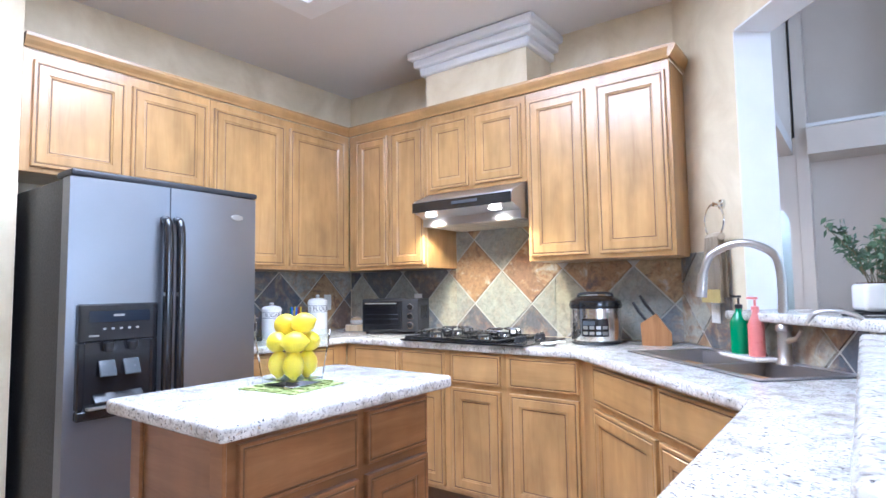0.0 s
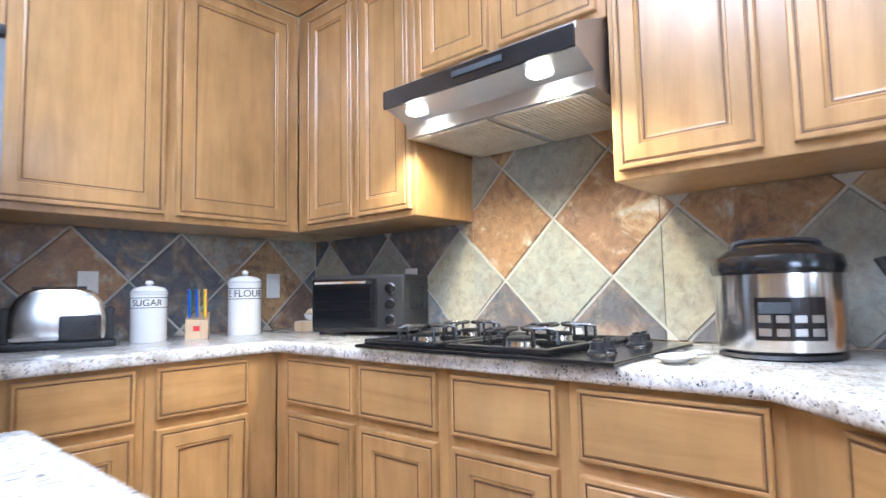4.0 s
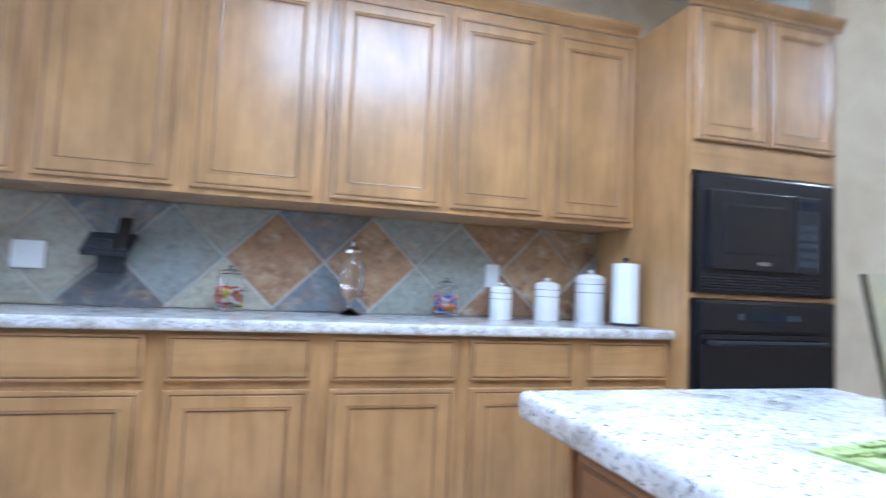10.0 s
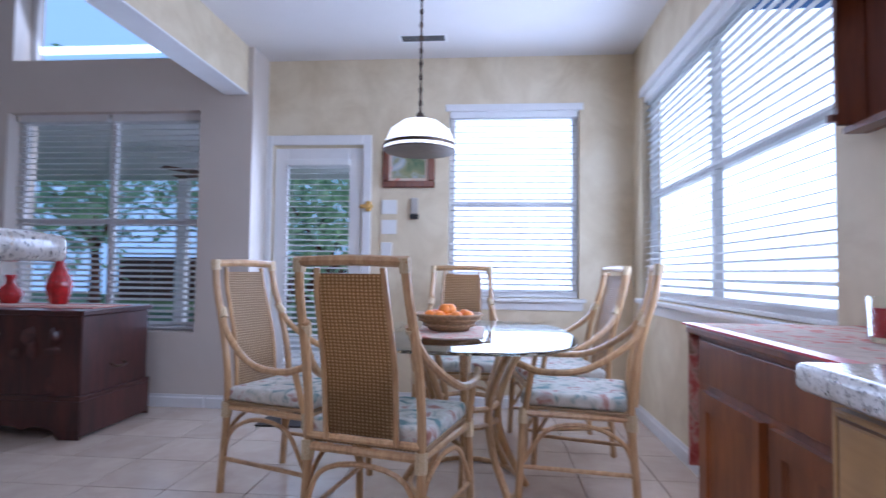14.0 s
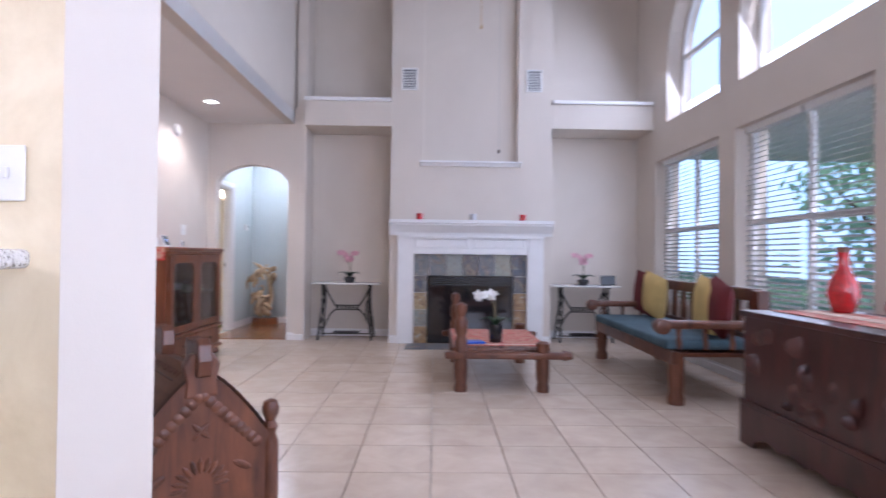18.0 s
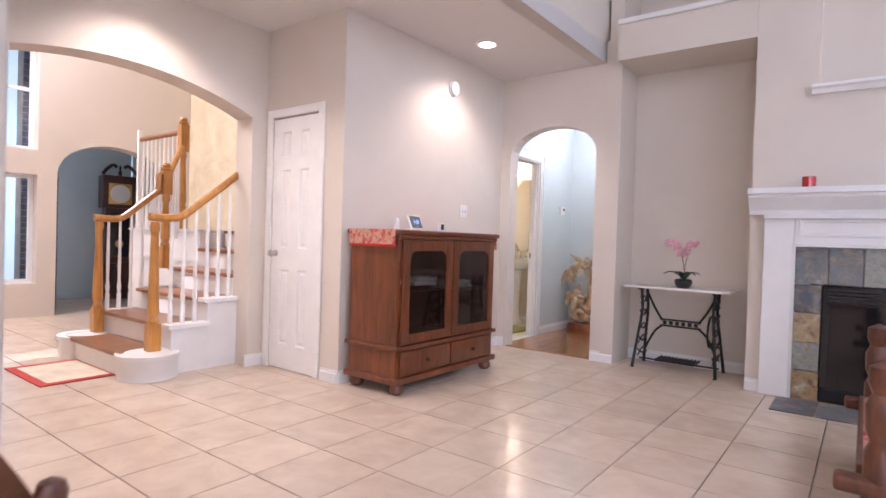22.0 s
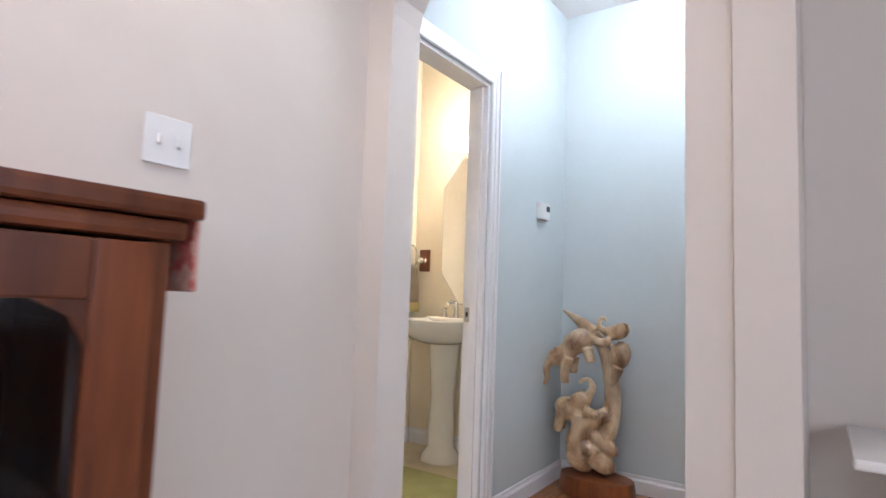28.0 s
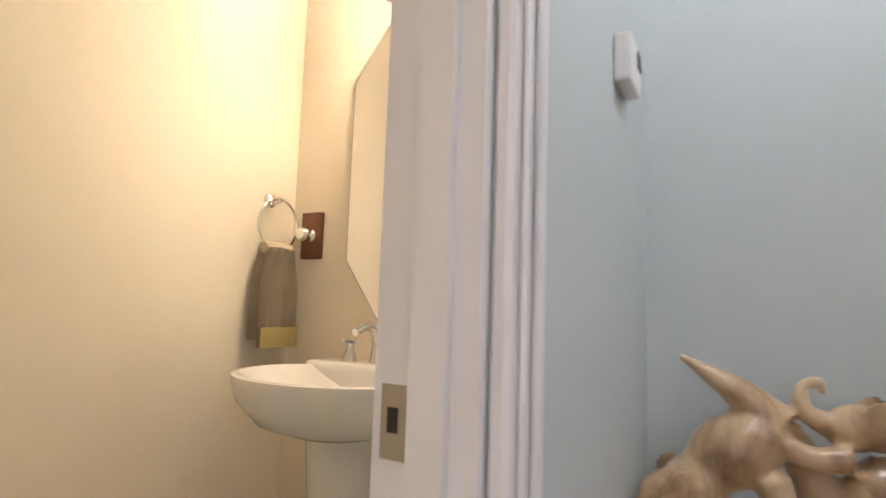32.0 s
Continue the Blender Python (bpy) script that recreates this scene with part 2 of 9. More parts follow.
def wood(name, dark, mid, light, stretch=(14, 14, 1.2), rough=0.35, coat=0.3, bump=0.08, blotch=0.25):
    """Grain drawn out along one axis, with blotches and per-piece tone."""
    m, n, lk, bs = base_mat(name)
    v = coords(n, lk, stretch)
    a = noise_node(n, lk, v, 2.2, 6, 0.62, 0.6)
    r = ramp_node(n, [(0.28, dark), (0.5, mid), (0.74, light)])
    lk.new(a.outputs["Fac"], r.inputs[0])
    v2 = coords(n, lk, (1, 1, 0.6))
    c = noise_node(n, lk, v2, 5.0, 3)
    cr = ramp_node(n, [(0.3, (1 - blotch,) * 3), (0.7, (1 + blotch * 0.2,) * 3)])
    lk.new(c.outputs["Fac"], cr.inputs[0])
    col = mixed(n, lk, 1.0, r.outputs[0], cr.outputs[0], "MULTIPLY")
    oi = n.new("ShaderNodeObjectInfo")
    orr = ramp_node(n, [(0.0, (0.88, 0.86, 0.84)), (1.0, (1.06, 1.05, 1.04))])
    lk.new(oi.outputs["Random"], orr.inputs[0])
    lk.new(mixed(n, lk, 1.0, col, orr.outputs[0], "MULTIPLY"), bs.inputs["Base Color"])
    bs.inputs["Roughness"].default_value = rough
    bs.inputs["Coat Weight"].default_value = coat
    bs.inputs["Coat Roughness"].default_value = 0.15
    bump_node(n, lk, bs, a.outputs["Fac"], bump, 0.003)
    return m


def granite(name):
    """White granite: grey and ochre clouds under a dense scatter of dark crystals."""
    m, n, lk, bs = base_mat(name)
    v = coords(n, lk, (1, 1, 1), False)
    a = noise_node(n, lk, v, 14, 5, 0.65)
    r = ramp_node(n, [(0.34, (0.46, 0.42, 0.36)), (0.48, (0.70, 0.68, 0.64)), (0.66, (0.84, 0.83, 0.81))])
    lk.new(a.outputs["Fac"], r.inputs[0])
    g = noise_node(n, lk, v, 105, 3, 0.6, 0.3)
    gf = ramp_node(n, [(0.54, (0, 0, 0)), (0.62, (0.8, 0.8, 0.8))])
    lk.new(g.outputs["Fac"], gf.inputs[0])
    c1 = mixed(n, lk, gf.outputs[0], r.outputs[0], (0.36, 0.34, 0.32))
    o = noise_node(n, lk, v, 75, 2, 0.5)
    of = ramp_node(n, [(0.66, (0, 0, 0)), (0.72, (0.8, 0.8, 0.8))])
    lk.new(o.outputs["Fac"], of.inputs[0])
    c2 = mixed(n, lk, of.outputs[0], c1, (0.42, 0.30, 0.17))
    b = noise_node(n, lk, v, 140, 4, 0.62, 0.2)
    f = ramp_node(n, [(0.59, (0, 0, 0)), (0.64, (1, 1, 1))])
    lk.new(b.outputs["Fac"], f.inputs[0])
    lk.new(mixed(n, lk, f.outputs[0], c2, (0.055, 0.055, 0.06)), bs.inputs["Base Color"])
    bs.inputs["Roughness"].default_value = 0.14
    bump_node(n, lk, bs, b.outputs["Fac"], 0.03, 0.001)
    return m


def slate(name, tones, cloud=0.75):
    """Split slate: a tone per tile, with rust and ochre clouds and flaked relief."""
    m, n, lk, bs = base_mat(name)
    oi = n.new("ShaderNodeObjectInfo")
    r = ramp_node(n, [(k / len(tones), c) for k, c in enumerate(tones)])
    r.color_ramp.interpolation = "CONSTANT"
    lk.new(oi.outputs["Random"], r.inputs[0])
    v = coords(n, lk, (1, 1, 1))
    a = noise_node(n, lk, v, 6, 6, 0.7, 1.2)
    f = ramp_node(n, [(0.46, (0, 0, 0)), (0.60, (cloud, cloud, cloud))])
    lk.new(a.outputs["Fac"], f.inputs[0])
    v2 = coords(n, lk, (1.3, 1.3, 1.3), False)
    h = noise_node(n, lk, v2, 9, 4, 0.6, 0.5)
    hue = ramp_node(n, [(0.34, (0.10, 0.075, 0.075)), (0.46, (0.29, 0.16, 0.08)), (0.56, (0.42, 0.32, 0.19)), (0.66, (0.50, 0.48, 0.42))])
    lk.new(h.outputs["Fac"], hue.inputs[0])
    c = mixed(n, lk, f.outputs[0], r.outputs[0], hue.outputs[0])
    b = noise_node(n, lk, v, 30, 7, 0.72, 0.6)
    br = ramp_node(n, [(0.3, (0.62, 0.62, 0.64)), (0.5, (0.98, 0.98, 0.97)), (0.7, (1.22, 1.2, 1.16))])
    lk.new(b.outputs["Fac"], br.inputs[0])
    lk.new(mixed(n, lk, 1.0, c, br.outputs[0], "MULTIPLY"), bs.inputs["Base Color"])
    rr = ramp_node(n, [(0.35, (0.3,) * 3), (0.65, (0.5,) * 3)])
    lk.new(b.outputs["Fac"], rr.inputs[0])
    lk.new(rr.outputs[0], bs.inputs["Roughness"])
    bump_node(n, lk, bs, a.outputs["Fac"], 0.35, 0.008)
    return m


def mottled(name, a_col, b_col, scale=2.2, rough=0.75, bump=0.12):
    """Sponged wall paint over orange-peel plaster."""
    m, n, lk, bs = base_mat(name)
    v = coords(n, lk, (1, 1, 1), False)
    a = noise_node(n, lk, v, scale, 6, 0.62, 0.5)
    r = ramp_node(n, [(0.32, a_col), (0.68, b_col)])
    lk.new(a.outputs["Fac"], r.inputs[0])
    lk.new(r.outputs[0], bs.inputs["Base Color"])
    bs.inputs["Roughness"].default_value = rough
    b = noise_node(n, lk, v, 120, 3)
    bump_node(n, lk, bs, b.outputs["Fac"], bump, 0.003)
    return m


def glass(name, col=(1, 1, 1), rough=0.0, ior=1.45):
    m, n, lk, bs = base_mat(name)
    bs.inputs["Base Color"].default_value = (*col, 1)
    bs.inputs["Roughness"].default_value = rough
    bs.inputs["Transmission Weight"].default_value = 1.0
    bs.inputs["IOR"].default_value = ior
    return m


def glow(name, col, strength):
    m, n, lk, bs = base_mat(name)
    bs.inputs["Base Color"].default_value = (*col, 1)
    bs.inputs["Emission Color"].default_value = (*col, 1)
    bs.inputs["Emission Strength"].default_value = strength
    return m


def cloth(name, cols, scale=30, rough=0.9, spots=0.5):
    """Woven cloth with a broken pattern of its colours."""
    m, n, lk, bs = base_mat(name)
    v = coords(n, lk, (1, 1, 1))
    a = noise_node(n, lk, v, scale, 3, 0.5, 0.6)
    step = 0.34 / max(1, len(cols) - 1)
    r = ramp_node(n, [(0.33 + i * step, c) for i, c in enumerate(cols)])
    lk.new(a.outputs["Fac"], r.inputs[0])
    lk.new(r.outputs[0], bs.inputs["Base Color"])
    bs.inputs["Roughness"].default_value = rough
    w = noise_node(n, lk, v, 400, 2)
    bump_node(n, lk, bs, w.outputs["Fac"], 0.3, 0.002)
    return m


MAPLE = wood("honey maple", (0.42, 0.235, 0.082), (0.51, 0.30, 0.112), (0.57, 0.35, 0.142), (9, 9, 0.8), 0.33, 0.45, 0.04, 0.30)
MAPLE_X = wood("honey maple across", (0.42, 0.235, 0.082), (0.51, 0.30, 0.112), (0.57, 0.35, 0.142), (0.8, 9, 9), 0.33, 0.45, 0.04, 0.30)
MAPLE_DARK = wood("glazed island maple", (0.21, 0.09, 0.032), (0.29, 0.135, 0.052), (0.36, 0.18, 0.075), (0.9, 9, 9), 0.33, 0.45, 0.04, 0.30)
DARK_BROWN = plain("dark brown of glaze lines and toe kicks", (0.14, 0.07, 0.032), 0.5)
OAK = wood("golden oak", (0.42, 0.17, 0.03), (0.55, 0.25, 0.05), (0.66, 0.33, 0.09), (16, 16, 1.5))
OAK_DARK = wood("red oak of treads and shaded rail", (0.20, 0.075, 0.025), (0.30, 0.12, 0.045), (0.38, 0.17, 0.07), (14, 1.3, 14))
TEAK_LID = wood("polished teak lid", (0.15, 0.046, 0.018), (0.26, 0.088, 0.034), (0.34, 0.13, 0.055), (6, 1.2, 6), 0.38, 0.12, 0.1, 0.4)
TEAK = wood("dark carved teak", (0.060, 0.019, 0.009), (0.135, 0.043, 0.018), (0.21, 0.072, 0.030), (10, 10, 1.6), 0.42, 0.15, 0.2, 0.4)
MAHOG = wood("red mahogany", (0.085, 0.020, 0.007), (0.165, 0.043, 0.013), (0.235, 0.070, 0.022), (12, 12, 1.3), 0.32, 0.3, 0.08, 0.35)
CHERRY = wood("old cherry wood", (0.15, 0.038, 0.009), (0.24, 0.068, 0.015), (0.31, 0.10, 0.024), (12, 12, 1.2), 0.38, 0.2, 0.08, 0.35)
ROSE = wood("near-black rosewood", (0.026, 0.007, 0.006), (0.068, 0.017, 0.013), (0.11, 0.029, 0.021), (9, 9, 1.4), 0.40, 0.2, 0.15, 0.4)
RATTAN = wood("varnished rattan", (0.42, 0.23, 0.09), (0.60, 0.37, 0.17), (0.70, 0.47, 0.25), (25, 25, 3), 0.35, 0.3, 0.1, 0.2)
RATTAN_WRAP = wood("pale rattan binding", (0.56, 0.42, 0.22), (0.70, 0.55, 0.32), (0.78, 0.64, 0.42), (60, 60, 60), 0.45, 0.1)
HALL_WOOD = wood("oak floorboards", (0.22, 0.085, 0.025), (0.33, 0.135, 0.045), (0.42, 0.19, 0.07), (14, 1.0, 14), 0.25, 0.4, 0.05, 0.2)
CARVED = wood("two-tone carved root wood", (0.12, 0.04, 0.013), (0.60, 0.42, 0.23), (0.86, 0.71, 0.48), (3.5, 3.5, 2.2), 0.30, 0.4, 0.15, 0.3)
GRANITE = granite("speckled white granite")
SLATE = slate("split slate", [(0.10, 0.115, 0.135), (0.18, 0.20, 0.205), (0.27, 0.28, 0.25), (0.36, 0.35, 0.29), (0.34, 0.22, 0.12), (0.19, 0.13, 0.10)])
SLATE_GREEN = slate("grey-green slate", [(0.30, 0.305, 0.255), (0.36, 0.345, 0.27), (0.27, 0.285, 0.26), (0.40, 0.375, 0.285)], 0.25)
SLATE_RUST = slate("rust and ochre slate", [(0.38, 0.25, 0.125), (0.33, 0.20, 0.10), (0.40, 0.30, 0.17), (0.25, 0.15, 0.085)], 0.95)
SLATE_BLUE = slate("blue-grey slate", [(0.085, 0.10, 0.125), (0.13, 0.15, 0.175), (0.17, 0.185, 0.195), (0.12, 0.12, 0.125)], 0.45)
GROUT = plain("grey-beige grout", (0.46, 0.44, 0.39), 0.9, var=0.1)
FLOOR_GROUT = plain("grey floor grout", (0.36, 0.32, 0.28), 0.9, var=0.15)
YELLOW = mottled("sponged yellow plaster", (0.62, 0.51, 0.33), (0.78, 0.68, 0.49), 3.0)
BEIGE = mottled("warm beige wall paint", (0.62, 0.555, 0.485), (0.68, 0.615, 0.54), 0.7)
SAGE = mottled("pale grey-green wall paint", (0.535, 0.58, 0.568), (0.595, 0.64, 0.628), 0.7)
CREAM = mottled("cream bathroom paint", (0.74, 0.65, 0.50), (0.80, 0.72, 0.57), 0.7)
CEIL = mottled("matt ceiling white", (0.70, 0.67, 0.64), (0.75, 0.72, 0.69), 0.6, 0.9)
WHITE = plain("satin white paint", (0.78, 0.77, 0.76), 0.38, var=0.03, bump=0.02)
CERAM = plain("white glazed ceramic", (0.80, 0.79, 0.76), 0.12, var=0.02, bump=0.0)
PLASTIC_W = plain("white plastic", (0.76, 0.75, 0.72), 0.35, var=0.03)
PAPER = plain("white paper", (0.80, 0.80, 0.79), 0.9, var=0.03, bump=0.2, fine=200)
STEEL = plain("brushed stainless steel", (0.50, 0.50, 0.52), 0.40, 1.0, 0.06, 3, 0.02)
FRIDGE = plain("satin steel door", (0.29, 0.30, 0.325), 0.34, 0.9, 0.05, 2, 0.02)
CHROME = plain("polished chrome", (0.70, 0.70, 0.70), 0.10, 1.0, 0.03, bump=0.0)
NICKEL = plain("brushed nickel", (0.50, 0.48, 0.45), 0.36, 1.0, 0.05, bump=0.0)
ALUM = plain("beige aluminium mesh", (0.74, 0.70, 0.60), 0.5, 0.6, 0.12, 20, 0.3, 140)
POLISH = plain("polished cast grate", (0.10, 0.10, 0.105), 0.22, 0.85, 0.2, 20, 0.1)
BRASS = plain("brass", (0.60, 0.40, 0.14), 0.28, 1.0, 0.06)
BLACK = plain("black enamel", (0.012, 0.012, 0.014), 0.18, var=0.2, bump=0.0, coat=0.4)
BLACK_M = plain("matt black plastic", (0.02, 0.02, 0.022), 0.45, var=0.2)
IRON = plain("black cast iron", (0.018, 0.018, 0.018), 0.55, 0.3, 0.25, 20, 0.3)
GREY_P = plain("grey display panel", (0.07, 0.08, 0.09), 0.25)
SCREEN = plain("dark screen glass", (0.015, 0.02, 0.03), 0.08, bump=0.0)
BRONZE = plain("aged bronze", (0.10, 0.07, 0.05), 0.42, 0.8, 0.2)
LEMON = plain("lemon peel", (0.86, 0.66, 0.02), 0.38, var=0.10, scale=10, bump=0.25, fine=160)
ORANGE = plain("tangerine peel", (0.85, 0.26, 0.015), 0.38, var=0.12, bump=0.25, fine=160)
REDWAX = plain("red wax", (0.55, 0.02, 0.03), 0.3, var=0.1)
REDGLASS = plain("red crackle glass", (0.42, 0.008, 0.010), 0.06, var=0.35, scale=40, bump=0.15, fine=60, coat=0.6)
GREENP = plain("green soap bottle", (0.01, 0.26, 0.10), 0.2, coat=0.3)
PINKP = plain("pink soap bottle", (0.70, 0.22, 0.20), 0.3)
BLUEP = plain("blue handle", (0.02, 0.10, 0.55), 0.35)
YELLOWP = plain("yellow handle", (0.80, 0.60, 0.02), 0.35)
REDP = plain("red plastic", (0.55, 0.015, 0.015), 0.35)
TOWEL = plain("taupe terry towel", (0.50, 0.42, 0.30), 0.95, var=0.15, bump=0.8, fine=260)
TOWEL_Y = plain("ochre towel border", (0.46, 0.36, 0.13), 0.95, var=0.15, bump=0.8, fine=260)
MOSS = cloth("green woven mat", [(0.18, 0.22, 0.06), (0.36, 0.42, 0.14), (0.50, 0.55, 0.25)], 60)
FLORAL = cloth("faded floral cushion cloth", [(0.16, 0.25, 0.24), (0.55, 0.52, 0.44), (0.66, 0.64, 0.58), (0.40, 0.20, 0.15)], 14)
TEALC = plain("teal cushion cloth", (0.055, 0.10, 0.125), 0.9, var=0.2, bump=0.4, fine=300)
GOLDC = plain("gold cushion cloth", (0.62, 0.46, 0.17), 0.85, var=0.12, bump=0.4, fine=300)
WINE = plain("wine red cushion cloth", (0.14, 0.018, 0.02), 0.85, var=0.2, bump=0.4, fine=300)
RUNNER = cloth("red patterned runner", [(0.35, 0.05, 0.04), (0.48, 0.12, 0.09), (0.55, 0.32, 0.24), (0.30, 0.16, 0.10)], 26)
LACE = cloth("cream patterned runner", [(0.55, 0.42, 0.32), (0.66, 0.55, 0.44), (0.60, 0.18, 0.13)], 22)
LEAF = plain("grey-green leaf", (0.09, 0.15, 0.08), 0.5, var=0.4, scale=25)
LEAF_D = plain("dark orchid leaf", (0.03, 0.07, 0.03), 0.4, var=0.3)
STEM = plain("woody stem", (0.20, 0.16, 0.08), 0.6)
PETAL_W = plain("white petal", (0.80, 0.79, 0.76), 0.6, var=0.05)
PETAL_P = plain("pink petal", (0.66, 0.36, 0.42), 0.6, var=0.25, scale=30)
WICKER = plain("brown wicker", (0.34, 0.20, 0.09), 0.6, var=0.35, scale=60, bump=0.6, fine=150)
MIRROR = plain("mirror silver", (0.86, 0.86, 0.86), 0.015, 1.0, 0.0, bump=0.0)
GLASS = glass("clear glass", (0.98, 1.0, 0.99))
VASEGLASS = glass("thin vase glass", (0.96, 0.99, 0.98), 0.0, 1.14)
COOKER = plain("polished steel shell", (0.74, 0.72, 0.69), 0.20, 1.0, 0.03, 2, 0.0)
GLASS_T = glass("greenish table glass", (0.84, 0.95, 0.92))
PANE = glass("window glass", (1, 1, 1), 0.0, 1.02)
DARKGLASS = glass("smoked cabinet glass", (0.55, 0.52, 0.50))
OVENGLASS = plain("black oven glass", (0.008, 0.008, 0.010), 0.06, bump=0.0, coat=0.6)
BLIND = plain("white blind slat", (0.80, 0.80, 0.79), 0.5, var=0.02, bump=0.0)
STONE_T = plain("white marble top", (0.74, 0.73, 0.70), 0.15, var=0.06)
KNIFEW = wood("knife block beech", (0.30, 0.13, 0.04), (0.42, 0.20, 0.07), (0.5, 0.26, 0.1))
LIGHT_W = wood("pale beech", (0.55, 0.38, 0.20), (0.66, 0.48, 0.28), (0.74, 0.57, 0.36))
LACE_PLAIN = plain("cream rug pile", (0.62, 0.54, 0.42), 0.95, var=0.15, bump=0.7, fine=240)
REDRUG = plain("red rug pile", (0.42, 0.045, 0.035), 0.95, var=0.2, bump=0.7, fine=240)
BRICK = plain("blue-grey brick", (0.14, 0.15, 0.19), 0.85, var=0.3, scale=12, bump=0.4)
DOORMAT = plain("dark door mat", (0.04, 0.03, 0.025), 0.95, var=0.3, bump=0.6)

HOODGLOW = glow("hood lamp lens", (1.0, 0.85, 0.6), 14)
LAMPGLOW = glow("downlight lens", (1.0, 0.9, 0.75), 16)
PANELGLOW = glow("light box diffuser", (1.0, 0.98, 0.95), 4.0)
SHADEGLOW = glow("white glass shade", (1.0, 0.95, 0.88), 2.8)
HALLGLOW = glow("hall lamp glass", (0.95, 0.98, 1.0), 8)
VANGLOW = glow("vanity lamp glass", (1.0, 0.82, 0.55), 9)

# ---- structure ----
def plate(axis, at, thick, outline, holes, name, mt, label="", category="wall"):
    """An upright wall: outline and holes as (along, z), axis the one it stands across."""
    bm = prism([(a, z) for a, z in outline], 0, abs(thick), 0, holes)
    if axis == "y":
        m = Matrix(((1, 0, 0, 0), (0, 0, 1, at if thick > 0 else at - abs(thick)), (0, 1, 0, 0), (0, 0, 0, 1)))
    else:
        m = Matrix(((0, 0, 1, at if thick > 0 else at - abs(thick)), (1, 0, 0, 0), (0, 1, 0, 0), (0, 0, 0, 1)))
    return struct(name, turned(bm, m), mt, label, category)


def rect(a0, a1, z0, z1):
    return [(a0, z0), (a1, z0), (a1, z1), (a0, z1)]


def arch(a0, a1, z0, spring, rise, n=14):
    c, r = (a0 + a1) / 2, (a1 - a0) / 2
    return [(a0, z0), (a1, z0)] + [(c + r * math.cos(math.pi * i / n), spring + rise * math.sin(math.pi * i / n)) for i in range(n + 1)]


KC, LC, VC = 2.76, 2.72, 5.6     # ceilings: kitchen, living edge, living void
Z0 = -0.02
RW = (1.98, 4.26, 0.87, 2.35)    # nook side window
NWIN = (-0.09, 0.93, 0.85, 2.33)
NDOOR = (1.62, 2.37)
LOW = [(2.84, 4.44), (4.70, 6.30), (6.60, 8.12)]
plate("y", -0.5, -0.14, rect(-3.07, 4.64, Z0, KC + 0.3), [rect(*RW)], "wall_south", YELLOW, "sponged yellow plaster wall of the kitchen and breakfast nook")
plate("y", 0.20, -0.12, rect(-8.0, -2.95, Z0, KC + 0.2), [rect(-4.05, -3.34, -0.006, 2.13), rect(-5.7, -4.43, -0.006, 2.42)], "wall_pantry", YELLOW, "sponged yellow wall with pantry door and opening")
struct("wall_fridge_side", box(-3.1, 1.39, Z0, -2.64, 1.512, KC, 0.004), YELLOW, "short yellow wall beside the refrigerator", "wall")
plate("x", -2.985, -0.12, rect(1.505, 3.96, Z0, KC + 0.2), [], "wall_fridge", YELLOW, "yellow wall behind refrigerator and canisters")
plate("y", 3.82, 0.12, rect(-2.985, -0.47, Z0, KC + 0.2), [], "wall_stove", YELLOW, "yellow wall behind the cooktop")
struct("wall_stove_back", boxes([(-2.3, 3.942, Z0, -0.47, 3.96, LC)]), BEIGE, "beige back of the kitchen wall", "wall")
# diagonal pass-through wall
PA, PB = Vector((-0.48, 3.82, 0)), Vector((0.665, 2.475, 0))
PU = (PB - PA).normalized()
PN = Vector((-PU.y, PU.x, 0))
PL = (PB - PA).length
PM = Matrix(((PU.x, PN.x, 0, PA.x), (PU.y, PN.y, 0, PA.y), (0, 0, 1, 0), (0, 0, 0, 1)))


def diag_wall(name, items, mt, label):
    return struct(name, turned(boxes(items), PM), mt, label, "wall")


PO, PS, PH = 0.55, PL - 0.266, 2.335     # opening: start, end, head
diag_wall("wall_pass_kitchen", [(0, 0, Z0, 0.2, 0.09, KC + 0.2), (0.2005, 0, Z0, PO, 0.11, KC + 0.2), (PO + 0.0005, 0, Z0, PS, 0.11, 1.06), (PO + 0.0005, 0, PH, PS + 0.03, 0.11, KC + 0.2)], YELLOW, "yellow half wall and header of the pass-through")
diag_wall("wall_pass_living", [(0.0, 0.1105, Z0, PO, 0.16, VC), (PO + 0.0005, 0.1105, Z0, PS, 0.16, 1.06), (PO + 0.0005, 0.1105, PH, PS + 0.03, 0.16, VC), (-0.2, 0.1105, LC, -0.0005, 0.16, VC)], BEIGE, "pale beige living side of the pass-through wall")
diag_wall("trim_pass_jamb", [(PO + 0.001, -0.004, 1.102, PO + 0.009, 0.164, PH - 0.01), (PO + 0.0095, -0.004, PH - 0.0095, PS, 0.164, PH - 0.001)], WHITE, "white painted jamb and soffit of the pass-through")
single("sill_ledge", turned(box(PO - 0.03, -0.09, 1.063, PS - 0.002, 0.27, 1.101, 0.014, 3), PM), GRANITE, "raised granite ledge of the pass-through", "ledge", smooth=True)
struct("pier_pass_kitchen", prism([(0.40, 2.47), (0.716, 2.455), (0.598, 2.561), (0.555, 2.730), (0.485, 2.672), (0.40, 2.60)], Z0, KC), YELLOW, "sponged yellow plaster pier beside the bar", "pier")
struct("pier_pass_living", prism([(0.718, 2.4535), (0.83, 2.62), (0.70, 2.765), (0.620, 2.786), (0.557, 2.731), (0.600, 2.562)], Z0, VC), BEIGE, "pale beige end of the pass-through wall", "pier")
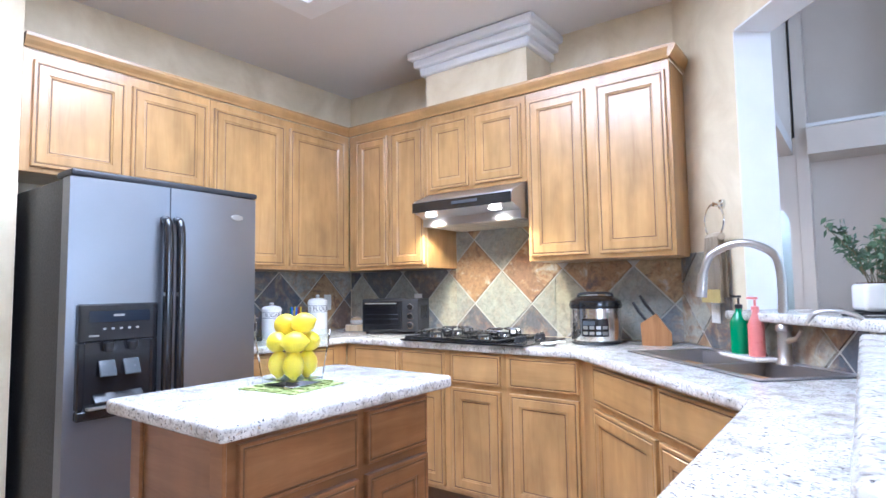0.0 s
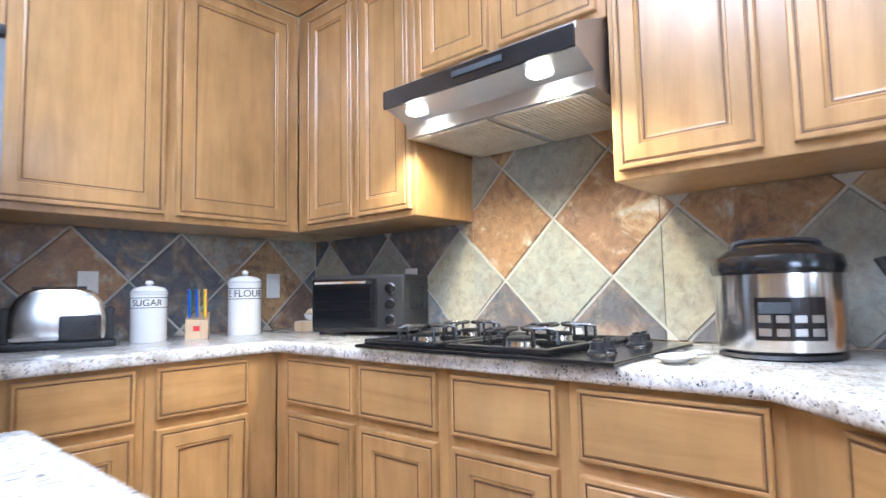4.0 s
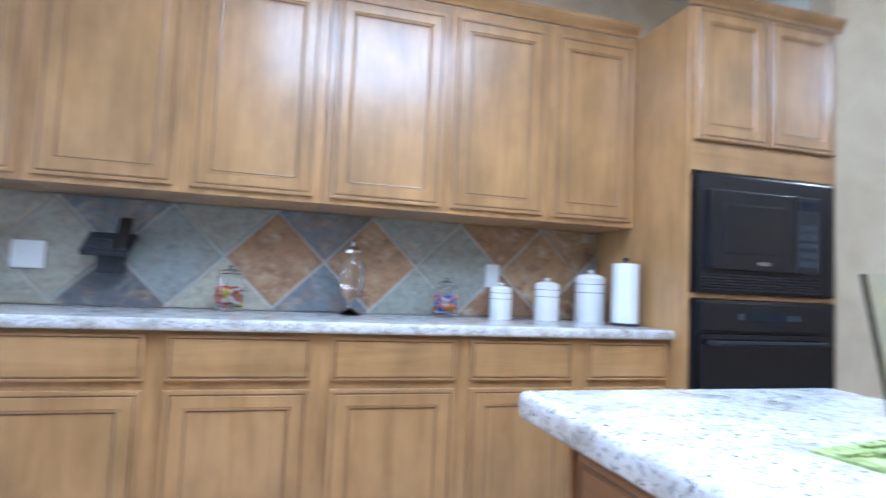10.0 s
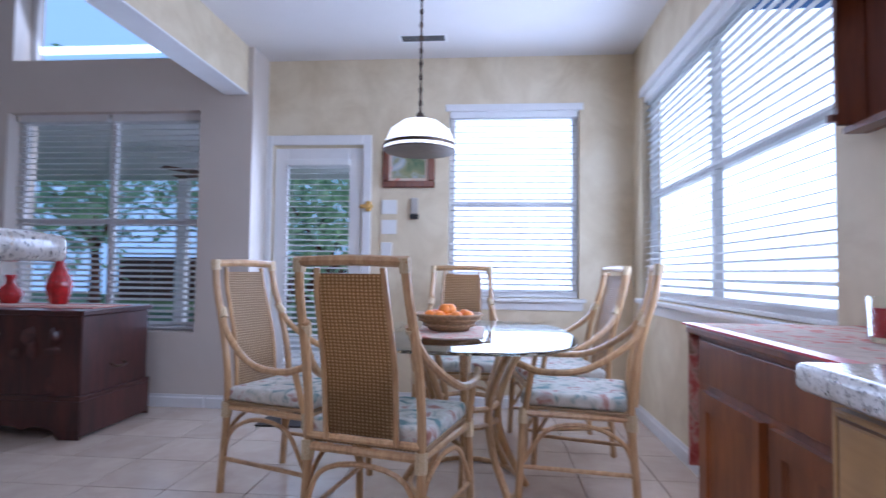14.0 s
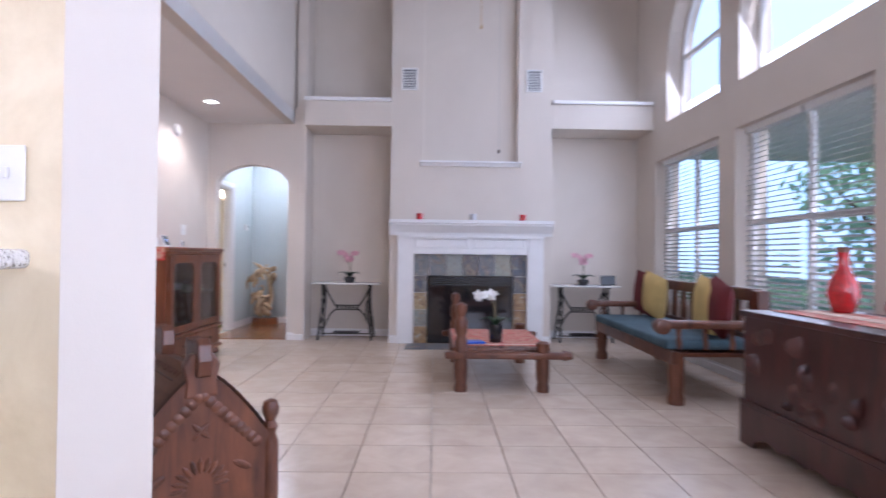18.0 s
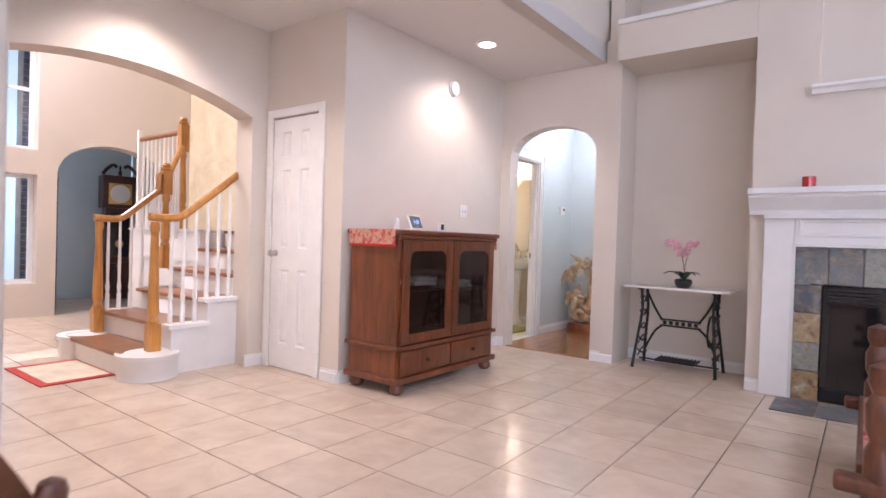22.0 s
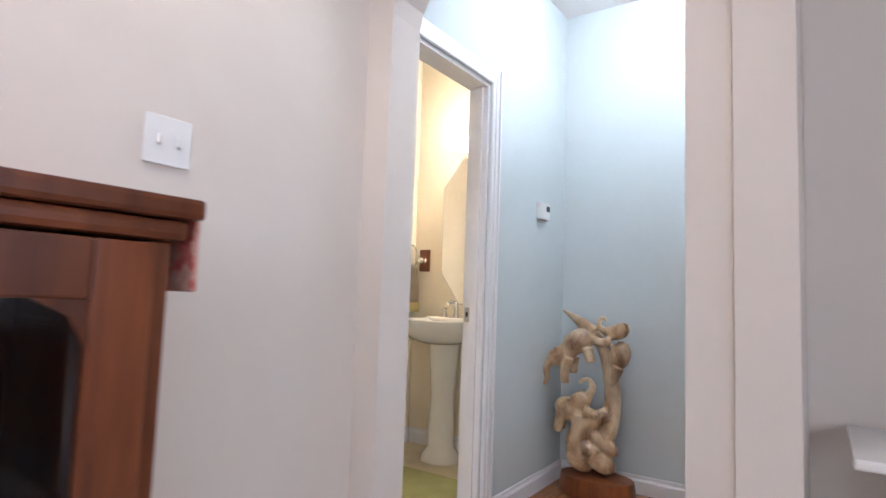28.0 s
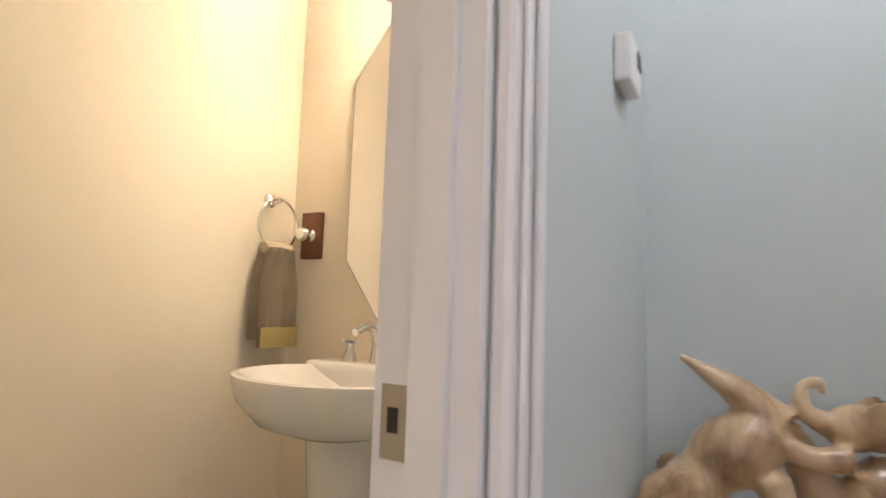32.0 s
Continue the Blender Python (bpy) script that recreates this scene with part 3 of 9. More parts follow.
# raised bar at the peninsula
struct("wall_bar", box(0.375, 1.16, Z0, 0.515, 2.452, 1.03), YELLOW, "cream half wall under the raised bar", "wall")
single("bar_top", prism([(0.26, 1.155), (0.30, 1.12), (0.78, 1.17), (0.87, 1.20), (0.90, 1.26), (0.86, 1.60), (0.67, 2.44), (0.26, 2.44)], 1.045, 1.084, 0.016), GRANITE, "raised speckled granite bar top with rounded end", "bar top", smooth=True)
bt = thing("bar_trim", "white stepped moulding under the bar top", "trim", kind="structure")
part("moulding", boxes([(0.36, 1.146, 0.935, 0.53, 2.44, 0.96), (0.347, 1.134, 0.961, 0.543, 2.44, 1.0), (0.33, 1.12, 1.001, 0.56, 2.44, 1.043)], 0.006), WHITE, bt)
part("corner_board", boxes([(0.50, 1.148, 0.0, 0.527, 1.17, 0.934)]), WHITE, bt)
# beam between nook and living room
struct("beam_nook", box(0.79, 2.46, 2.40, 4.19, 2.54, KC + 0.3), YELLOW, "yellow header beam between nook and living room", "beam")
struct("beam_living", box(0.832, 2.541, 2.40, 4.19, 2.64, VC), BEIGE, "beige living side of the header", "beam")
struct("trim_beam", box(0.835, 2.456, 2.385, 4.19, 2.646, 2.3985, 0.003), WHITE, "white edge under the header", "trim")
struct("pier_nook", box(4.20, 2.42, Z0, 4.64, 2.72, VC), BEIGE, "beige pier between nook and living room", "pier")
plate("x", 4.50, 0.14, rect(-0.64, 2.42, Z0, KC + 0.3), [rect(*NWIN), rect(NDOOR[0], NDOOR[1], -0.006, 2.06)], "wall_nook", YELLOW, "sponged yellow nook wall with window and patio door")
UP = [(2.95, 4.42), (4.68, 6.24), (6.60, 7.80)]
TOPS = [(3.40, 0.75), (3.55, 0.80), (3.42, 0.72)]
plate("x", 4.20, 0.30, rect(2.72, 9.0, Z0, VC), [rect(a, b, 0.56, 2.27) for a, b in LOW] + [arch(a, b, 2.69, s, r) for (a, b), (s, r) in zip(UP, TOPS)], "wall_east", BEIGE, "tall beige living room wall with two rows of windows")
# fireplace wall
struct("wall_north", boxes([(-0.27, 8.76, Z0, 4.5, 8.9, VC)]), BEIGE, "beige back wall of the alcoves", "wall")
struct("chimney_breast", boxes([(0.93, 8.20, Z0, 1.33, 8.755, VC), (2.50, 8.20, Z0, 2.93, 8.755, VC), (1.33, 8.20, 1.50, 2.50, 8.755, 2.235), (1.33, 8.31, 2.235, 2.50, 8.755, VC), (1.33, 8.45, Z0, 2.50, 8.755, 1.50)]), BEIGE, "beige chimney breast with recessed panel", "chimney breast")
struct("trim_recess", turned(profile_run([(0.0, 0), (-0.03, 0.0), (-0.045, 0.03), (-0.075, 0.04), (-0.075, 0.06), (0, 0.06)], 1.29, 2.54), Matrix.Translation((0, 8.198, 2.19))), WHITE, "white ledge moulding of the recess", "trim")
for a, b in ((-0.148, 0.928), (2.932, 4.198)):
    struct("alcove_header", box(a, 8.20, 2.68, b, 8.755, 2.985), BEIGE, "beige header above the alcove", "header")
    struct("trim_alcove", box(a, 8.17, 2.987, b, 8.755, 3.03, 0.01), WHITE, "white ledge cap above the alcove", "trim")
struct("wall_alcove_side", box(-0.27, 8.33, Z0, -0.15, 8.757, VC), BEIGE, "beige pier beside the alcove", "wall")
plate("y", 8.34, 0.15, rect(-1.5, -0.272, Z0, LC + 0.2), [arch(-1.275, -0.37, -0.006, 1.93, 0.27)], "wall_hall_arch", BEIGE, "beige wall with arched opening to the hall")
plate("x", -1.378, -0.12, rect(6.285, 8.34, Z0, LC + 0.2), [], "wall_console", BEIGE, "beige wall behind the glazed cabinet")
plate("y", 6.165, 0.12, rect(-2.30, -1.378, Z0, LC + 0.2), [rect(-2.20, -1.64, -0.006, 2.0)], "wall_closet", BEIGE, "beige wall with closet door")
plate("x", -2.30, -0.22, rect(3.95, 6.165, Z0, LC + 0.2), [[(4.07, -0.006), (6.03, -0.006)] + [(5.05 + 0.98 * k / 8, 2.0 + 0.195 * (1 - (k / 8) ** 2)) for k in range(8, -9, -1)]], "wall_stair_arch", BEIGE, "beige wall with wide arch to the staircase")
struct("fascia", box(-0.42, 3.9, LC, -0.30, 8.76, VC), BEIGE, "beige upper wall at the edge of the high ceiling", "wall")
# ceilings
bm = prism([(-6.5, -1.2), (4.64, -0.6), (4.64, 2.62), (0.9, 2.62), (-0.2, 3.95), (-3.1, 3.95), (-3.1, 1.4), (-6.5, 1.4)], KC, KC + 0.15, 0, [[(-2.0, 0.95), (-0.30, 0.95), (-0.30, 2.57), (-2.0, 2.57)]])
struct("ceiling", bm, CEIL, "matt white kitchen ceiling", "ceiling")
struct("ceiling_living_edge", boxes([(-2.55, 3.95, LC, -0.30, 8.5, LC + 0.15)]), CEIL, "low ceiling beside the living room", "ceiling")
struct("ceiling_living", boxes([(-0.45, 2.4, VC, 4.6, 9.0, VC + 0.15)]), CEIL, "high living room ceiling", "ceiling")
lb = thing("light_box", "recessed fluorescent ceiling light box with white frame", "ceiling light")
part("diffuser", box(-2.0, 0.95, 2.80, -0.30, 2.57, 2.82), PANELGLOW, lb)
part("frame", boxes([(-2.13, 0.82, 2.735, -0.17, 0.95, 2.757), (-2.13, 2.57, 2.735, -0.17, 2.70, 2.757), (-2.13, 0.951, 2.735, -2.0, 2.569, 2.757), (-0.30, 0.951, 2.735, -0.17, 2.569, 2.757), (-2.0, 0.95, 2.757, -1.985, 2.57, 2.80), (-0.315, 0.95, 2.757, -0.30, 2.57, 2.80), (-1.985, 0.95, 2.757, -0.315, 0.965, 2.80), (-1.985, 2.555, 2.757, -0.315, 2.57, 2.80)]), WHITE, lb)
# vent chase above the hood
struct("chase", boxes([(-1.945, 3.50, 2.38, -1.205, 3.818, KC - 0.002)]), YELLOW, "yellow boxed vent chase above the cabinets", "chase")
struct("trim_chase", boxes([(-1.975 - 0.03 * k, 3.47 - 0.03 * k, 2.60 + 0.051 * k, -1.175 + 0.03 * k, 3.817, 2.6505 + 0.051 * k) for k in range(3)], 0.008), WHITE, "white crown moulding of the chase", "trim")


def baseboard(x0, y0, x1, y1, h=0.095, t=0.014):
    d = Vector((x1 - x0, y1 - y0, 0))
    b = profile_run([(0, 0), (-t, 0), (-t, h * 0.72), (-t * 0.45, h * 0.82), (-t * 0.45, h), (0, h)], 0, d.length)
    o = struct("baseboard", b, WHITE, "white painted baseboard", "baseboard")
    o.matrix_world = pose(x0, y0, 0, 0, 0, math.degrees(math.atan2(d.y, d.x)))


for seg in ((4.195, 2.72, 4.195, 2.74), (4.50, 2.42, 4.50, 2.40), (4.498, 1.52, 4.498, -0.5), (4.5, -0.498, 1.75, -0.498), (4.198, 8.7, 4.198, 2.74), (-0.15, 8.758, 0.93, 8.758), (2.93, 8.758, 4.2, 8.758), (0.93, 8.198, 1.08, 8.198), (2.79, 8.198, 2.93, 8.198), (-0.365, 8.338, -0.155, 8.338), (-1.376, 8.338, -1.295, 8.338), (-1.376, 6.165, -1.376, 8.338), (-1.56, 6.163, -1.378, 6.163), (-2.298, 6.0, -2.298, 6.163), (4.198, 2.418, 4.5, 2.418), (4.198, 2.72, 4.198, 2.42), (-0.152, 8.758, -0.152, 8.34), (0.928, 8.2, 0.928, 8.758)):
    baseboard(*seg)


def panel_door(m, w, h, lab, name="door_1", knob_side=1, knob=None):
    """A six-panel door in its casing: local x across, facing -y."""
    u = thing(name, lab, "door", m, kind="structure")
    rows = [(0.20, 0.60), (0.97, 0.62), (1.69, 0.20)]
    sc = h / 2.0
    pw = (w - 0.33) / 2
    bars = [(x, 0.0, 0.008, x + 0.11, 0.035, h) for x in (0.0, 0.11 + pw, w - 0.11)]
    edges = [0.008] + [e for z, ph in rows for e in (z * sc, (z + ph) * sc)] + [h]
    for z0, z1 in zip(edges[::2], edges[1::2]):
        bars += [(x, 0.0, z0, x + pw, 0.035, z1) for x in (0.11, 0.22 + pw)]
    slab = part("door_leaf", boxes(bars), WHITE, u)
    for z, ph in rows:
        for k in range(2):
            x = 0.11 + k * (pw + 0.11)
            part("door_panel", panel(pw, ph * sc, [(0, 0.0), (0.010, -0.011), (0.020, -0.011), (0.038, -0.003)], None, x, z * sc, 0.0), WHITE, slab)
    c = 0.065
    part("casing", boxes([(-c - 0.004, -0.018, 0, -0.004, 0.0, h + c + 0.01), (w + 0.004, -0.018, 0, w + c + 0.004, 0.0, h + c + 0.01), (-0.0035, -0.018, h + 0.012, w + 0.0035, 0.0, h + c + 0.01)], 0.005), WHITE, u)
    kx = w - 0.06 if knob_side > 0 else 0.06
    k = part("knob", lathe([(0.026, 0), (0.026, 0.006), (0.010, 0.01), (0.010, 0.03), (0.026, 0.038), (0.030, 0.05), (0.022, 0.064), (0, 0.068)], 16), NICKEL, slab, smooth=True, m=pose(kx, 0.0, 0.92, 90, 0, 0))
    for z in (0.2, 1.0, h - 0.2):
        part("hinge", box((-0.003 if knob_side > 0 else w - 0.004), -0.004, z - 0.045, (0.004 if knob_side > 0 else w + 0.003), -0.0005, z + 0.045), NICKEL, u)
    return u


panel_door(pose(-3.345, 0.202, 0, 0, 0, 180), 0.70, 2.12, "white six-panel pantry door", "door_1", 1)
panel_door(pose(-2.195, 6.163, 0), 0.55, 1.99, "white six-panel closet door with nickel knob", "door_2", -1)


# windows with blinds
def window(m, w, h, lab, bars, name, sill=True, casing=True):
    """A window in its opening: local x across, z up from the sill, the room at -y."""
    u = thing(name, lab, "window", m, kind="structure")
    f = 0.045
    part("window_frame", boxes([(0, 0.06, 0, f, 0.11, h), (w - f, 0.06, 0, w, 0.11, h), (f, 0.06, 0, w - f, 0.11, f), (f, 0.06, h - f, w - f, 0.11, h)] + [(f, 0.065, z - 0.02, w - f, 0.105, z + 0.02) for k, z in bars if k == "h"] + [(x - 0.022, 0.062, f, x + 0.022, 0.108, h - f) for k, x in bars if k == "v"]), WHITE, u)
    p = part("pane", box(f, 0.083, f, w - f, 0.087, h - f), PANE, u)
    p.visible_shadow = False
    if sill:
        part("window_sill", box(-0.05, -0.045, -0.032, w + 0.05, 0.06, -0.002, 0.008), WHITE, u)
        part("apron", box(-0.03, -0.012, -0.095, w + 0.03, -0.001, -0.033, 0.004), WHITE, u)
    if casing:
        part("head_casing", box(-0.03, -0.012, h - 0.005, w + 0.03, 0.055, h + 0.05, 0.004), WHITE, u)
    return u


SLATS = {}


def blind(m, w, h, lab, tilt=18, gap=0.045):
    u = thing("window_blind", lab, "blind", m)
    part("head_rail", box(0.01, 0.0, h - 0.055, w - 0.01, 0.05, h - 0.003, 0.004), BLIND, u)
    key = round(w, 3)
    if key not in SLATS:
        b = bmesh.new()
        n = 4
        rr = [[b.verts.new((x, -0.022 + 0.044 * i / n, 0.004 * math.sin(math.pi * i / n))) for i in range(n + 1)] for x in (0.012, w - 0.012)]
        for i in range(n):
            b.faces.new((rr[0][i], rr[0][i + 1], rr[1][i + 1], rr[1][i]))
        bmesh.ops.solidify(b, geom=b.faces[:], thickness=0.0025)
        SLATS[key] = mesh_of("slat", b, BLIND)
    k = 0
    z = h - 0.075
    while z > 0.02:
        o = new("slat", SLATS[key])
        o.parent = u
        o.matrix_local = pose(0, 0.027, z, tilt, 0, 0)
        z -= gap
    part("bottom_rail", box(0.012, 0.008, 0.004, w - 0.012, 0.045, 0.022, 0.004), BLIND, u)
    for x in (w * 0.15, w * 0.5, w * 0.85):
        part("cord", tube([(x, 0.0, 0.02), (x, 0.0, h - 0.05)], 0.0015, 5), BLIND, u)
    return u


NW, NH = NWIN[1] - NWIN[0], NWIN[3] - NWIN[2]
window(pose(4.50, NWIN[1], NWIN[2], 0, 0, -90), NW, NH, "white single-hung nook window", [("h", NH * 0.5)], "window_1")
blind(pose(4.515, NWIN[1], NWIN[2], 0, 0, -90), NW, NH, "white horizontal blind in the nook window")
RWW, RWH = RW[1] - RW[0], RW[3] - RW[2]
window(pose(RW[1], -0.5, RW[2], 0, 0, 180), RWW, RWH, "wide white nook window", [("h", RWH * 0.5), ("v", RWW * 0.5)], "window_2")
blind(pose(RW[1], -0.515, RW[2], 0, 0, 180), RWW, RWH, "white horizontal blind in the wide window")
for i, (a, b) in enumerate(LOW):
    window(pose(4.28, b, 0.56, 0, 0, -90), b - a, 1.71, "white double window of the living room", [("v", (b - a) / 2), ("h", 0.86)], "window_%d" % (3 + i))
    for k in range(2):
        blind(pose(4.28, b - k * (b - a) / 2 - 0.01, 0.57, 0, 0, -90), (b - a) / 2 - 0.02, 1.70, "white horizontal blind in a living room window", 24)
for i, ((a, b), (s, r)) in enumerate(zip(UP, TOPS)):
    u = thing("window_%d" % (6 + i), "tall arched living room window", "window", pose(4.40, 0, 0), kind="structure")
    o = arch(a, b, 2.69, s, r)
    inn = arch(a + 0.05, b - 0.05, 2.74, s, r - 0.05)
    fb = prism([(p, q) for p, q in o], 0, 0.05, 0, [inn])
    part("window_frame", turned(fb, Matrix(((0, 0, 1, -0.03), (1, 0, 0, 0), (0, 1, 0, 0), (0, 0, 0, 1)))), WHITE, u)
    part("transom_bar", boxes([(-0.03, a + 0.05, 3.40, 0.02, b - 0.05, 3.45)]), WHITE, u)
    p = part("pane", turned(prism(inn, 0, 0.004), Matrix(((0, 0, 1, 0.0), (1, 0, 0, 0), (0, 1, 0, 0), (0, 0, 0, 1)))), PANE, u)
    p.visible_shadow = False
# patio door
pd = thing("door_3", "white glazed patio door with blind", "door", pose(4.50, NDOOR[1], 0, 0, 0, -90), kind="structure")
DW = NDOOR[1] - NDOOR[0]
part("door_leaf", boxes([(0.01, 0.02, 0.01, 0.12, 0.06, 2.04), (DW - 0.12, 0.02, 0.01, DW - 0.01, 0.06, 2.04), (0.12, 0.02, 0.01, DW - 0.12, 0.06, 0.26), (0.12, 0.02, 1.93, DW - 0.12, 0.06, 2.04)], 0.004), WHITE, pd)
p = part("pane", box(0.12, 0.038, 0.26, DW - 0.12, 0.042, 1.93), PANE, pd)
p.visible_shadow = False
part("casing", boxes([(-0.07, -0.018, 0, 0.0, 0.0, 2.14), (DW, -0.018, 0, DW + 0.07, 0.0, 2.14), (0.0005, -0.018, 2.06, DW - 0.0005, 0.0, 2.14)], 0.005), WHITE, pd)
part("knob", lathe([(0.026, 0), (0.026, 0.006), (0.01, 0.01), (0.01, 0.03), (0.027, 0.045), (0.02, 0.062), (0, 0.066)], 14), NICKEL, pd, smooth=True, m=pose(DW - 0.065, 0.02, 0.95, 90, 0, 0))
part("deadbolt", lathe([(0.026, 0), (0.024, 0.012), (0.0, 0.014)], 14), NICKEL, pd, smooth=True, m=pose(DW - 0.065, 0.02, 1.12, 90, 0, 0))
part("latch_bar", boxes([(DW - 0.02, -0.035, 1.545, DW + 0.09, -0.019, 1.575), (DW + 0.03, -0.04, 1.52, DW + 0.075, -0.019, 1.60)], 0.004), BRASS, pd)
blind(pose(4.485, NDOOR[1] - 0.10, 0.27, 0, 0, -90), DW - 0.20, 1.68, "white blind on the patio door")


# outdoors
struct("ground", boxes([(-60, -60, -0.5, 90, 70, -0.25)]), plain("lawn", (0.06, 0.11, 0.03), 0.95, var=0.4, scale=3, bump=0.5, fine=60), "green lawn around the house", "ground")
struct("patio", boxes([(4.6, -1.0, -0.249, 9.2, 9.5, -0.05)]), plain("patio concrete", (0.42, 0.40, 0.37), 0.9), "concrete patio slab", "patio")
struct("patio_roof", boxes([(4.66, 2.0, 2.55, 9.0, 9.5, 2.62)]), WHITE, "white patio ceiling", "roof")
for y in (2.3, 5.6, 9.0):
    pp = thing("patio_post", "square white wooden patio post", "post", pose(8.8, y, -0.05), "patio posts")
    part("shaft", box(-0.08, -0.08, 0.0, 0.08, 0.08, 2.598, 0.008), WHITE, pp)
pf = thing("patio_fan", "brown ceiling fan on the patio", "ceiling fan", pose(7.0, 4.2, 2.55))
part("rod", tube([(0, 0, 0.0), (0, 0, -0.22)], 0.015, 8), BRONZE, pf)
part("motor", lathe([(0.05, -0.36), (0.12, -0.33), (0.12, -0.25), (0.04, -0.22)], 16), BRONZE, pf, smooth=True)
part("light_bowl", lathe([(0.0, -0.46), (0.08, -0.44), (0.10, -0.385), (0.03, -0.361)], 16), CERAM, pf, smooth=True)
for i in range(5):
    part("blade", box(0.12, -0.065, -0.008, 0.62, 0.065, 0.0, 0.003), TEAK, pf, m=pose(0, 0, -0.27, 10, 0, 72 * i))


def foliage_mat():
    m, n, lk, bs = base_mat("hedge leaves")
    g = n.new("ShaderNodeNewGeometry")
    r = ramp_node(n, [(0.0, (0.06, 0.12, 0.04)), (0.5, (0.12, 0.20, 0.07)), (1.0, (0.20, 0.30, 0.11))])
    lk.new(g.outputs["Random Per Island"], r.inputs[0])
    lk.new(r.outputs[0], bs.inputs["Base Color"])
    bs.inputs["Roughness"].default_value = 0.7
    tr = n.new("ShaderNodeBsdfTranslucent")
    tr.inputs["Color"].default_value = (0.27, 0.36, 0.27, 1)
    ad = n.new("ShaderNodeAddShader")
    lk.new(bs.outputs[0], ad.inputs[0])
    lk.new(tr.outputs[0], ad.inputs[1])
    lk.new(ad.outputs[0], n["Material Output"].inputs[0])
    return m


FOL = foliage_mat()


def leaf_cloud(n, spread, size, seed):
    rng = np.random.default_rng(seed)
    vs, fs = [], []
    for c in range(14):
        cx = rng.normal(0, 1, 3) * np.array(spread) * 0.55
        for i in range(n // 14):
            p = cx + rng.normal(0, 1, 3) * np.array(spread) * 0.30
            a, b = rng.normal(0, 1, 3), rng.normal(0, 1, 3)
            a /= np.linalg.norm(a)
            b -= a * (a @ b)
            b /= np.linalg.norm(b)
            s = size * rng.uniform(0.6, 1.4)
            k = len(vs)
            vs += [p - a * s, p + b * s * 0.4, p + a * s, p - b * s * 0.4]
            fs.append((k, k + 1, k + 2, k + 3))
    me = bpy.data.meshes.new("crown")
    me.from_pydata([tuple(v) for v in vs], [], fs)
    me.materials.append(FOL)
    return me


CROWNS = [leaf_cloud(1150, (1.3, 1.3, 1.5), 0.16, 3 + i) for i in range(2)]


def tree(x, y, h, k, s=1.0):
    t = thing("tree", "leafy green tree beyond the patio", "tree", pose(x, y, -0.25), "garden trees")
    part("trunk", tube([(0, 0, 0), (0.05, 0.02, h * 0.4), (0.0, 0.1, h * 0.75), (0.1, 0.1, h)], [0.16, 0.12, 0.09, 0.04], 8, n=3), TEAK, t, smooth=True)
    for a in (0.6, 2.4, 4.4):
        part("limb", tube([(0.03, 0.02, h * 0.5), (0.5 * math.cos(a), 0.5 * math.sin(a), h * 0.75), (1.0 * math.cos(a), 1.0 * math.sin(a), h * 0.95)], [0.07, 0.05, 0.02], 6, n=2), TEAK, t)
    c = new("crown", CROWNS[k])
    c.parent = t
    c.matrix_local = pose(0, 0, h) @ Matrix.Diagonal((s, s, s, 1))


for i, (x, y, h) in enumerate(((13, -3, 3.2), (15, 1.2, 3.6), (13.5, 4.6, 3.0), (16, 7.4, 3.8), (14, 11, 3.4), (12, 14, 3.2), (18, 4, 5.0), (19, 10, 5.2), (17.5, -2, 4.8))):
    tree(x, y, h, i % 2, 1.0 + 0.12 * (i % 3))
hd = thing("garden_fence", "weathered wooden garden fence", "fence", pose(22, 0, -0.25))
for i in range(40):
    part("board", box(-0.01, i * 0.6 - 8, 0, 0.02, i * 0.6 - 7.42, 1.8), TEAK, hd)

# glowing white sheets added to burn out the nook windows and light the room
white_glow = glow("glowing white backdrop", (0.93, 0.97, 1.0), 3.2)
struct("backdrop_east", boxes([(8.6, -5.0, -0.2, 8.62, 2.3, 5.0)]), white_glow, "white glowing backdrop beyond the nook window", "backdrop")
struct("backdrop_south", boxes([(-4.0, -5.02, -0.2, 8.6, -5.0, 5.0)]), white_glow, "white glowing backdrop beyond the wide window", "backdrop")
# glow of an added sheet: bright sky in the gaps between trees
sky_far = glow("pale blue sky glow", (0.55, 0.78, 1.0), 1.45)
struct("backdrop_foyer", boxes([(-7.0, 4.3, -0.2, -6.98, 5.95, 4.6)]), glow("pale blue foyer sky", (0.60, 0.82, 1.0), 0.6), "pale sky beyond the foyer windows", "backdrop")
struct("backdrop_garden", boxes([(26.0, 2.4, -0.2, 26.05, 60.0, 34.0)]), sky_far, "pale blue glowing sky backdrop beyond the garden", "backdrop")

# ---- kitchen ----
DOOR_RINGS = [(0, 0), (0, 0.016), (0.003, 0.019), (0.012, 0.019), (0.015, 0.016), (0.019, 0.016), (0.022, 0.019), (0.058, 0.019), (0.061, 0.015), (0.066, 0.016), (0.071, 0.011), (0.078, 0.010)]
DRAWER_RINGS = [(0, 0), (0, 0.015), (0.003, 0.018), (0.008, 0.018), (0.010, 0.015), (0.014, 0.015), (0.017, 0.018)]


